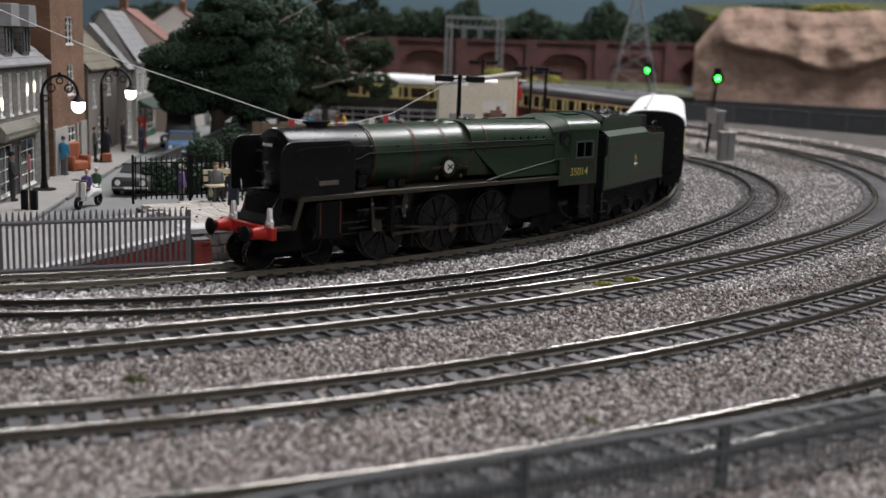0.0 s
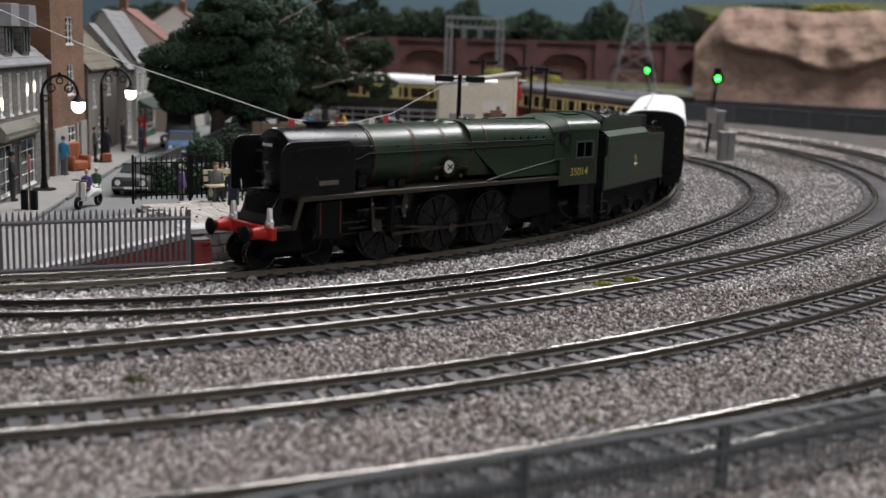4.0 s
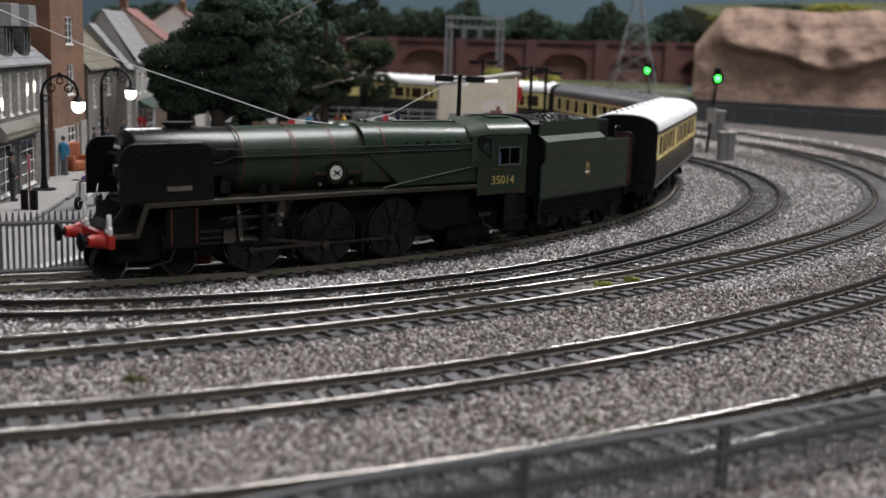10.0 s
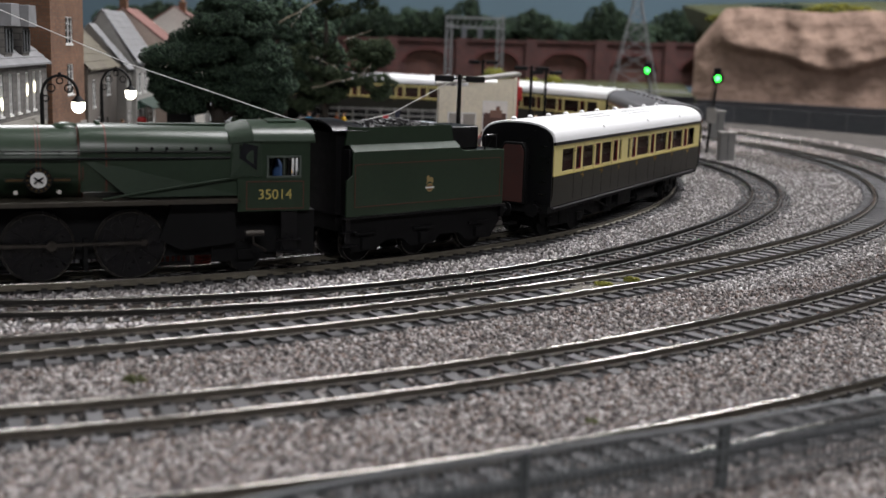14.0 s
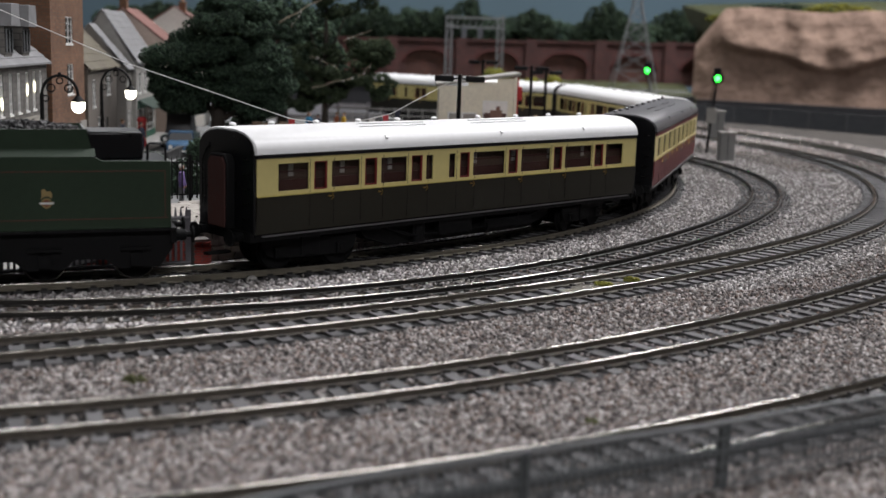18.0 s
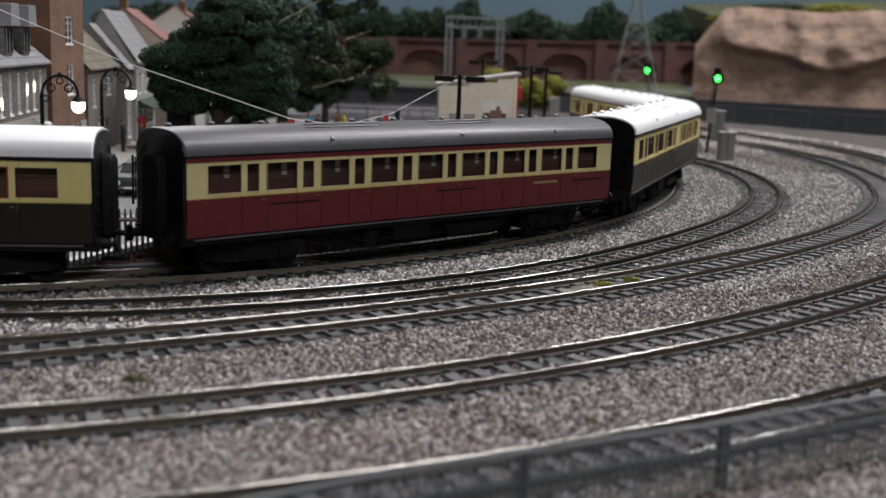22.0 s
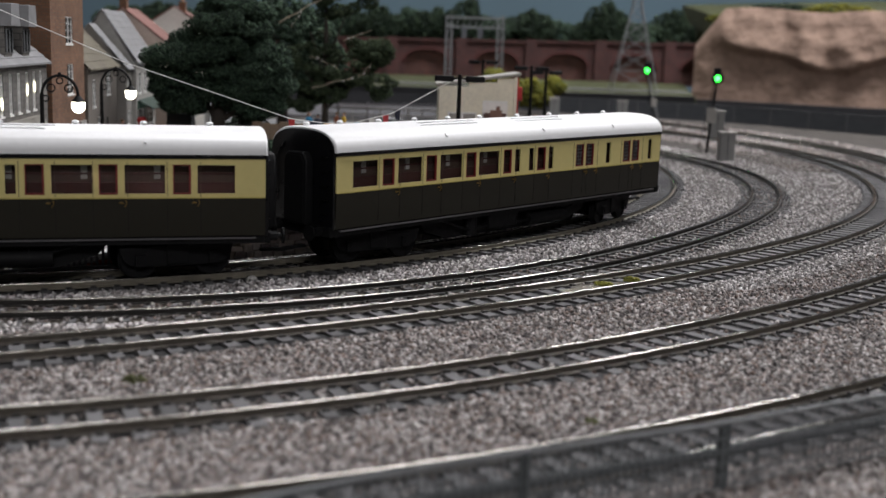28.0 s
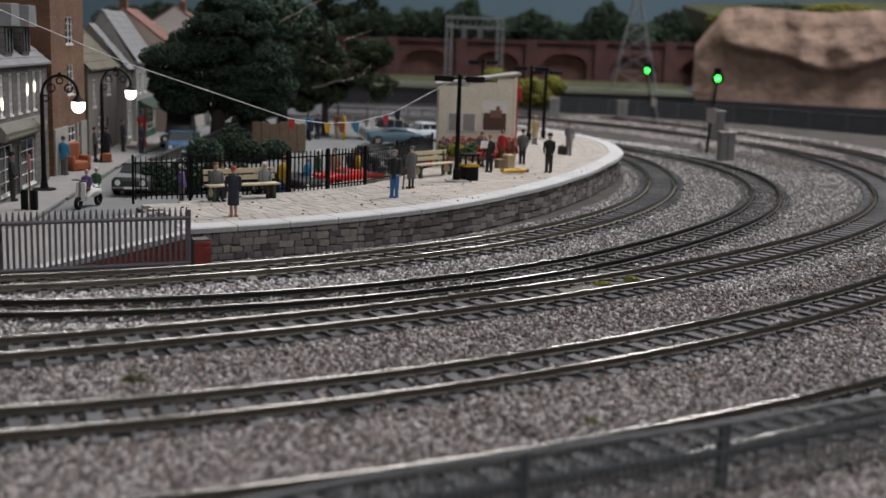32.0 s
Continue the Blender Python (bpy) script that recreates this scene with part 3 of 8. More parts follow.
        # name plate: a ring of bars round a white disc, with two scrolls of bars
        ring = part("nameplate_ring", Geo().lathe([(2.6, 0), (4.5, 0), (4.5, 0.5), (2.6, 0.5)], (91, side * 14.2 - (0.5 if side > 0 else 0), 36.8), "y", 32), "black", loco, "round nameplate with raised bars")
        part("nameplate_disc", Geo().lathe([(0.1, 0), (2.75, 0), (2.75, 0.7), (0.1, 0.7)], (91, side * 14.3 - (0.7 if side > 0 else 0) + side * 0.15, 36.8), "y", 28), "white", ring)
        bars = Geo()
        for i in range(14):
            a = 2 * math.pi * i / 14
            bars.box((91 + 3.6 * math.cos(a), side * 14.75, 36.8 + 3.6 * math.sin(a)), (0.55, 0.2, 0.95), ry=math.pi / 2 - a)
        part("nameplate_bars", bars, "dullbrass", ring)
        part("nameplate_cross", Geo().box((91, side * 15.15, 36.8), (3.6, 0.15, 0.5), ry=0.6).box((91, side * 15.15, 36.8), (3.6, 0.15, 0.5), ry=-0.6), "black", ring)
        for x0 in (80.2, 95.6):
            sc = part("nameplate_scroll", Geo().span(x0, x0 + 6.2, side * 14.5 - 0.25, side * 14.5 + 0.25, 36.3, 37.5), "black", ring)
            part("scroll_bar", Geo().span(x0 + 0.4, x0 + 5.8, side * 14.8 - 0.1, side * 14.8 + 0.1, 36.55, 37.25), "dullbrass", ring)
        part("lubricator", Geo().span(57, 60.5, side * 13.6 - 1.2, side * 13.6 + 1.2, 30.2, 33).span(62.5, 66, side * 13.6 - 1.2, side * 13.6 + 1.2, 30.2, 33).cyl((58.7, side * 13.6, 33), (58.7, side * 13.6, 34), 0.8, n=8).cyl((64.2, side * 13.6, 33), (64.2, side * 13.6, 34), 0.8, n=8), "black", loco)
        part("snifting_valve", Geo().span(42, 46, side * 13.0 - 1.2, side * 13.0 + 1.2, 31, 35.5).cyl((44, side * 13.0, 35.5), (44, side * 13.0, 36.8), 0.7, n=8), "black", loco)
        for x in (83.5, 97.6):
            part("sand_filler", Geo().cyl((x, side * 14.0, 32.5), (x, side * 15.0, 32.7), 0.8, n=10), "steel", loco)
        # cylinder and slide bars
        cy = part("cylinder", Geo().prism(roundrect(20.5, 33.5, 12.2, 27.4, 3.0), side * 12.2 - 3.6, side * 12.2 + 3.6, "y"), "matt_black", loco, "black outside cylinder with orange lining", bevel=0.4)
        for x in (22.2, 31.8):
            part("lining", Geo().span(x - 0.25, x + 0.25, side * 16.0 - 0.15, side * 16.0 + 0.15, 14.0, 26.6), "orange", cy)
        part("cylinder_cover", Geo().cyl((19, side * 12.2, 14.8), (20.6, side * 12.2, 14.8), 3.6, n=16), "black", cy)
        part("slide_bar", Geo().span(33.5, 60, side * 12.4 - 0.7, side * 12.4 + 0.7, 17.0, 17.5).span(33.5, 60, side * 12.4 - 0.7, side * 12.4 + 0.7, 12.5, 12.9), "darksteel", loco)
        part("slide_bracket", Geo().span(58.5, 60.5, side * 12.4 - 3, side * 12.4 + 3, 12, 28.4), "matt_black", loco)
        part("expansion_link", Geo().prism([(66, 17), (67.2, 17), (68.8, 22), (68.8, 26), (67.6, 28), (65.6, 25), (65.4, 21)], side * 13.4 - 0.5, side * 13.4 + 0.5, "y"), "darksteel", loco)
        part("combination_lever", Geo().prism([(48.2, 26.5), (49.4, 26.5), (51.0, 14.0), (50.2, 12.6), (49.2, 14.0)], side * 14.2 - 0.4, side * 14.2 + 0.4, "y"), "darksteel", loco)
        part("lever_pin", Geo().cyl((50.2, side * 13.6, 13.6), (50.2, side * 15.0, 13.6), 0.7, n=10).cyl((49.0, side * 13.6, 24.0), (49.0, side * 15.0, 24.0), 0.6, n=10), "steel", loco)
        part("link_pin", Geo().cyl((67.2, side * 12.8, 21.8), (67.2, side * 14.6, 21.8), 0.8, n=10).cyl((66.6, side * 12.8, 18.0), (66.6, side * 14.6, 18.0), 0.6, n=10), "steel", loco)
        part("link_bracket", Geo().prism([(61.5, 28.2), (73.5, 28.2), (71.5, 24.5), (70.0, 20.0), (68.8, 20.0), (69.0, 26.0), (64.0, 26.0)], side * 13.0 - 0.5, side * 13.0 + 0.5, "y"), "black", loco)
        part("drain_pipe", Geo().tube([(24, side * 14.5, 12.0), (22, side * 15.0, 8.0), (15, side * 14.0, 6.5)], 0.3), "darksteel", loco)
        part("radius_rod", Geo().box((55, side * 13.4, 21.8), (26, 0.6, 0.8)), "darksteel", loco)
        part("cab_step", Geo().span(176, 182, side * 15.4 - 0.4, side * 15.4 + 0.4, 8.5, 24).span(174.5, 183.5, side * 15.9 - 1.4, side * 15.9 + 1.4, 13.0, 13.7).span(174.5, 183.5, side * 15.9 - 1.4, side * 15.9 + 1.4, 8.4, 9.1), "black", loco)
        part("injector", Geo().cyl((163, side * 13, 16), (170, side * 13, 16), 1.3, n=8).tube([(166, side * 13, 16), (166, side * 13.5, 12), (171, side * 13.5, 9)], 0.5), "darksteel", loco)
    part("drag_box", Geo().span(180, 189, -14.5, 14.5, 7.5, 24.4), "matt_black", loco)
    # frames and ash pan
    part("frame", Geo().span(3, 182, -6.2, -5.2, 7, 28.4).span(3, 182, 5.2, 6.2, 7, 28.4).span(3, 182, -6, 6, 22, 28.4), "matt_black", loco)
    part("ash_pan", Geo().prism([(137, 27.5), (160, 27.5), (160, 12), (140, 10), (132, 14)], -11, 11, "y"), "matt_black", loco)
    part("brake_gear", Geo().span(73.6, 75, -11, 11, 3.5, 15).span(105.6, 107, -11, 11, 3.5, 15).span(60, 130, -0.8, 0.8, 3.2, 4.4), "matt_black", loco)
    # cab
    cab = part("cab", Geo().span(159.4, 186.4, -17.2, -16.3, 24.6, 37.4), "green", loco, "dark green cab side with yellow figures", smooth=0)
    part("cab_side", Geo().span(159.4, 186.4, 16.3, 17.2, 24.6, 37.4), "green", cab, smooth=0)
    for y0 in (-17.2, 16.3):
        part("window_surround", Geo().prism([(168, 37.4), (170.6, 37.4), (170.6, 44.6), (182.4, 44.6), (182.4, 37.4), (186.4, 37.4), (186.4, 50.3), (168, 50.3)], y0, y0 + 0.9, "y"), "green", cab, smooth=0)
    for d in (-1, 1):
        pts = [(168.2, d * 17.2, 37.4), (168.2, d * 17.2, 50.3), (163, d * 15.4, 51.4), (158.5, d * 13.9, 51.6), (157.0, d * 15.0, 46.0), (157.0, d * 15.6, 37.4)]
        part("cab_front", Geo().add(pts + [(x + 0.8, y - d * 0.3, z) for x, y, z in pts], [(0, 1, 2, 3, 4, 5), (11, 10, 9, 8, 7, 6)] + [(i, (i + 1) % 6, (i + 1) % 6 + 6, i + 6) for i in range(6)]), "dullgreen", cab, smooth=0)
        sp = [(166.6, d * 16.75, 39.8), (166.9, d * 16.85, 48.6), (162.0, d * 15.2, 49.6), (160.4, d * 15.9, 44.5)]
        part("spectacle_glass", Geo().add([(x - 0.4, y + d * 0.35, z) for x, y, z in sp] + [(x, y, z) for x, y, z in sp], [(0, 1, 2, 3), (7, 6, 5, 4)] + [(i, (i + 1) % 4, (i + 1) % 4 + 4, i + 4) for i in range(4)]), "darkglass", cab, smooth=0)
        part("cab_ledge", Geo().span(157.0, 168.2, min(d * 14.4, d * 17.2), max(d * 14.4, d * 17.2), 36.7, 37.5), "green", cab)
    roofp = []
    for i in range(15):
        a = radians(4 + 172 * i / 14)
        roofp.append((17.5 * math.cos(a) / math.cos(radians(4)), 49.6 + 7.4 * (math.sin(a) ** 0.8)))
    inner = [(y * 0.965, z - 0.7) for y, z in roofp[::-1]]
    part("cab_roof", Geo().prism(roofp + inner, 165, 188.2), "green", cab, "dark green arched cab roof", bevel=0.1)
    part("roof_front", Geo().loft([[(157.0, y * 0.80, 48.4 + (z - 49.6) * 0.86) for y, z in roofp], [(165.5, y, z) for y, z in roofp]]), "dullgreen", cab, "sloping front of the cab roof")
    part("gutter", Geo().span(167, 188.2, -17.7, -17.0, 49.9, 50.4).span(167, 188.2, 17.0, 17.7, 49.9, 50.4), "green", cab)
    part("roof_vent", Geo().box((178, -5, 57.0), (11, 5.5, 0.7), rx=0.1).box((178, 5, 57.0), (11, 5.5, 0.7), rx=-0.1), "green", cab)
    for y in (-17.3, 17.3):
        w = part("cab_window", Geo().span(170.6, 182.4, y - 0.15, y + 0.15, 37.4, 44.6), "glass" if y < 0 else "carglass", cab)
        w.visible_shadow = y > 0
        part("window_frame", Geo().span(170.0, 183.0, y - 0.4, y + 0.4, 44.4, 45.1).span(170.0, 183.0, y - 0.4, y + 0.4, 36.9, 37.6).span(170.0, 170.7, y - 0.4, y + 0.4, 37.6, 44.4).span(182.3, 183.0, y - 0.4, y + 0.4, 37.6, 44.4).span(176.3, 176.7, y - 0.3, y + 0.3, 37.6, 44.4), "p_cabframe", cab)
        line = Geo()
        for a in ((162.5, 184, 25.3, 25.6), (162.5, 184, 35.4, 35.7), (162.4, 162.7, 25.3, 35.7), (183.8, 184.1, 25.3, 35.7)):
            line.span(a[0], a[1], y - 0.08, y + 0.08, a[2], a[3])
        part("lining", line, "orange", cab)
        rot = Matrix.Rotation(radians(90), 4, "X") if y < 0 else Matrix.Rotation(radians(180), 4, "Z") @ Matrix.Rotation(radians(90), 4, "X")
        letters("cab_mark", "35014", 5.2, "gold", cab, (173.2, y + (-0.05 if y < 0 else 0.05), 30.6), rot)
    part("cab_back", Geo().span(161, 185, -16, 16, 24.7, 25.4).span(160.4, 161, -15.8, 15.8, 25.4, 49), "matt_black", cab)
    crew = Geo().loft([[(176 + a * math.cos(q), -9 + b * math.sin(q), z) for q in [2 * math.pi * i / 12 for i in range(12)]] for z, a, b in ((25.5, 2.0, 2.6), (36, 1.8, 2.6), (41, 1.7, 2.8), (43, 0.8, 1.0))])
    crew.k = 1
    crew.ball((176, -9, 45), (1.4, 1.3, 1.7), 10, 7)
    part("crew_figure", crew, ["p_crewblue", "p_crewface"], loco, "small blue painted crew figure in the cab")
    # wheels
    bg = part("leading_bogie", Geo().span(-17, 17, -5.8, -5.0, 3.5, 9).span(-17, 17, 5.0, 5.8, 3.5, 9).span(-4, 4, -9, 9, 7, 12), "matt_black", loco, at=(19, 0, 0))
    SWIVEL.append((bg, len(MOVING), 19))
    for x in (-12.5, 12.5):
        rolling("wheelset", WHEEL_BOGIE, bg, x, 0, 6.2, 6.2)
    tk = part("trailing_truck", Geo().span(-13, 13, -9.9, -9.2, 4.5, 12).span(-13, 13, 9.2, 9.9, 4.5, 12).span(-3, 3, -11, 11, 5, 9), "matt_black", loco, at=(163, 0, 0))
    SWIVEL.append((tk, len(MOVING), 163))
    rolling("wheelset", WHEEL_BOGIE, tk, 0, 0, 6.2, 6.2)
    for side in (-1, 1):
        g = wheel_geo(12.3, 2.8, 0, 0.45)
        for i in range(10):
            a = 2 * math.pi * (i + 0.5) / 10
            g.cyl((8.2 * math.cos(a), -1.0, 8.2 * math.sin(a)), (8.2 * math.cos(a), 1.0, 8.2 * math.sin(a)), 1.9, n=8)
        for i in range(10):
            a = 2 * math.pi * i / 10
            g.box((6.9 * math.cos(a), -1.0, 6.9 * math.sin(a)), (8.0, 1.0, 0.7), ry=-a)
        a = PHASE + (0 if side < 0 else math.pi / 2)
        g.cyl((CRANK * math.sin(a), 0, CRANK * math.cos(a)), (CRANK * math.sin(a), -3.4, CRANK * math.cos(a)), 0.9, n=8)
        g.v = [(x, y if side < 0 else -y, z) for x, y, z in g.v]
        me = g.mesh("driving_wheel", [M["black"], M["tyre"]])
        for x in (58.6, 90.3, 122.0):
            rolling("driving_wheel", me, loco, x, side * 8.6, 12.3, 12.3, "spoked black driving wheel with steel tyre")
        cr = Geo()
        for xa, xb in ((-31.7, 0), (0, 31.7)):
            cr.box(((xa + xb) / 2, 0, 0), (31.7, 0.7, 1.15))
        for x in (-31.7, 0, 31.7):
            cr.cyl((x, -0.7, 0), (x, 0.7, 0), 1.3, n=12)
        RODS.append((part("coupling_rod", cr, "darksteel", loco, at=(90.3, side * 11.4, 12.3)), 90.3, side * 11.4, 12.3, a, "coupling"))
        cn = Geo().box((21, 0, 0), (42, 0.7, 1.1)).cyl((0, -0.8, 0), (0, 0.8, 0), 1.3, n=10).cyl((42, -0.8, 0), (42, 0.8, 0), 1.8, n=12)
        RODS.append((part("connecting_rod", cn, "darksteel", loco, at=(48, side * 12.6, 14.8)), 90.3, side * 12.6, 14.8, a, "connecting"))
        cx = Geo().box((0, 0, 0), (5, 2.6, 5.0)).cyl((-14, 0, 0), (-2, 0, 0), 0.7, n=8)
        RODS.append((part("crosshead", cx, "darksteel", loco, at=(48, side * 12.3, 14.8), bevel=0.2), 90.3, side * 12.3, 14.8, a, "crosshead"))
    MOVING.append((loco, 268.2, 71.6, 131.6))
    return loco


def build_tender():
    te = thing("tender", 0, 0, 0, label="dark green lined model tender filled with coal", category="model tender")
    side = [(0, 19.6), (84, 19.6), (84, 43.6), (61, 43.7), (57.5, 45.3), (3.6, 45.3), (3.0, 44.6), (3.0, 36), (0, 34)]
    for y in (-17, 17):
        s = part("tank_side", Geo().prism(side, y - 0.5, y + 0.5, "y"), "green", te, "dark green tank side with orange lining", bevel=0.2)
        line = Geo()
        yy = y + math.copysign(0.55, y)
        for a in ((4, 83, 23.2, 23.5), (4, 82, 39.9, 40.2), (3.8, 4.1, 23.2, 40.2), (81.8, 82.1, 23.2, 40.2)):
            line.span(a[0], a[1], yy - 0.08, yy + 0.08, a[2], a[3])
        part("lining", line, "orange", s)
        cr = part("crest", Geo().prism([(40.2, 30.6), (40.6, 32.0), (40.4, 33.8), (41.6, 34.2), (42.0, 33.2), (43.4, 33.4), (44.0, 32.2), (43.6, 30.6), (42.9, 31.6), (41.4, 31.6)], yy - 0.1, yy + 0.1, "y"), "crestgold", s, "small gold crest over a red wheel")
        part("crest_ring", Geo().lathe([(1.25, -0.12), (1.75, -0.12), (1.75, 0.12), (1.25, 0.12)], (42.1, yy, 29.2), "y", 18), "crestgold", cr)
        part("crest_wheel", Geo().lathe([(0.1, -0.12), (1.3, -0.12), (1.3, 0.12), (0.1, 0.12)], (42.1, yy, 29.2), "y", 14), "redframe", cr)
        part("crest_band", Geo().span(39.8, 44.4, yy - 0.18, yy + 0.18, 28.9, 29.5), "white", cr)
        d = math.copysign(1, y)
        slope = [(17.4, 45.3), (14.2, 47.6), (13.3, 47.6), (16.5, 45.3)]
        part("shoulder", Geo().add([(x, d * w, z) for x in (3.2, 58.5) for w, z in slope], [(3, 2, 1, 0), (4, 5, 6, 7)] + [(i, (i + 1) % 4, (i + 1) % 4 + 4, i + 4) for i in range(4)]), "dullgreen", te, smooth=0)
        part("coal_plate", Geo().prism([(1.5, 47.6), (57.4, 47.6), (55.8, 54.4), (8, 54.2), (3, 54.8)], d * 13.7 - 0.45, d * 13.7 + 0.45, "y"), "green", te, smooth=0)
        part("tender_frame", Geo().prism([(0, 19.4), (85, 19.4), (85, 12), (80, 5), (66, 5), (61, 8.5), (51, 8.5), (47, 5), (35, 5), (31, 8.5), (21, 8.5), (17, 5), (5, 5), (1, 11)], y * 0.83 - 0.6, y * 0.83 + 0.6, "y"), "matt_black", te)
        for x in (11, 41, 72):
            part("axle_box", Geo().box((x, y * 0.90, 8.4), (4.2, 2.6, 4.6)).box((x, y * 0.9, 12.2), (11, 1.4, 1.1)), "matt_black", te)
        part("foot_step", Geo().span(-1.5, 5.5, y * 0.95 - 1.2, y * 0.95 + 1.2, 7.6, 8.2).span(0.8, 3.2, y * 0.92 - 0.4, y * 0.92 + 0.4, 8, 19.5).span(-1.5, 5.5, y * 0.95 - 1.2, y * 0.95 + 1.2, 13, 13.6), "black", te)
        part("sole_angle", Geo().span(-1, 86, y - 0.6, y + 0.6, 18.6, 19.6), "black", te)
        part("buffer", Geo().lathe([(2.4, 85.5), (1.9, 90), (1.0, 90.2), (1.0, 92), (3.1, 92.2), (3.1, 92.8), (0.1, 93.3)], (0, math.copysign(11.5, y), 16), "x"), "matt_black", te)
    part("front_bulkhead", Geo().span(1.5, 2.5, -16.6, 16.6, 19.6, 46).span(-1, 3, -11.5, 11.5, 20, 52), "matt_black", te)
    hood = []
    for x, k in ((-4.5, 1.0), (5, 1.0), (9, 0.78), (13, 0.55)):
        hood.append([(x, 14.6 * math.cos(radians(12 + 156 * i / 12)), 52.2 + 4.9 * k * math.sin(radians(12 + 156 * i / 12))) for i in range(13)] + [(x, 13.8 * math.cos(radians(12 + 156 * i / 12)), 51.5 + 4.8 * k * math.sin(radians(12 + 156 * i / 12))) for i in range(12, -1, -1)])
    part("cab_hood", Geo().loft(hood), "black", te, "curved black roof hood", smooth=50)
    part("spectacle_plate", Geo().lathe([(0.1, 6.6), (2.4, 6.6), (2.4, 7.3), (0.1, 7.3)], (0, -11.0, 48.8), "x", 16).lathe([(0.1, 6.6), (2.4, 6.6), (2.4, 7.3), (0.1, 7.3)], (0, 11.0, 48.8), "x", 16), "darkglass", te)
    part("tank_top", Geo().span(3, 84.5, -16.5, 16.5, 42.2, 43.2), "black", te)
    part("rear_plate", Geo().span(83.2, 84, -16.6, 16.6, 19.6, 43.4), "green", te)
    part("tank_divider", Geo().span(55.2, 56.0, -13, 13, 43, 54.2), "green", te)
    part("water_tank", Geo().span(56.2, 75.4, -10, 10, 43.2, 53.2), "black", te, "black box on the tank top", bevel=0.9)
    part("top_handrail", Geo().tube([(76.5, -13, 43), (76.5, -13, 48.6), (77.4, -13, 49.4), (82, -13, 49.4), (82.8, -13, 48.6), (82.8, -13, 43)], 0.45), "black", te)
    rnd = random.Random(3)
    coal = Geo()
    for _ in range(620):
        x = rnd.uniform(9, 54)
        y = rnd.uniform(-12.6, 12.6)
        z = 52.2 + 3.6 * math.exp(-((x - 34) / 18) ** 2) * (1 - (y / 15) ** 2) + rnd.uniform(-0.5, 0.4)
        r = rnd.uniform(0.6, 1.3)
        coal.box((x, y, z), (r * 1.5, r * 1.3, r), rnd.uniform(0, 3), rnd.uniform(-0.6, 0.6), rnd.uniform(-0.6, 0.6))
    coal.span(8, 55, -12.8, 12.8, 46, 52.2)
    tagged(part("coal_load", coal, "coal", te, "heap of black coal", smooth=0), kind="stuff")
    part("underframe", Geo().span(1, 84, -9, 9, 13, 19.4).span(84, 86, -16.5, 16.5, 14, 19.5), "matt_black", te)
    for x in (11, 41, 72):
        rolling("wheelset", WHEEL_TENDER, te, x, 0, 7.2, 7.2)
    MOVING.append((te, 467.4, 11, 72))
    return te


BIG, RED, NAR = 0, 1, 2


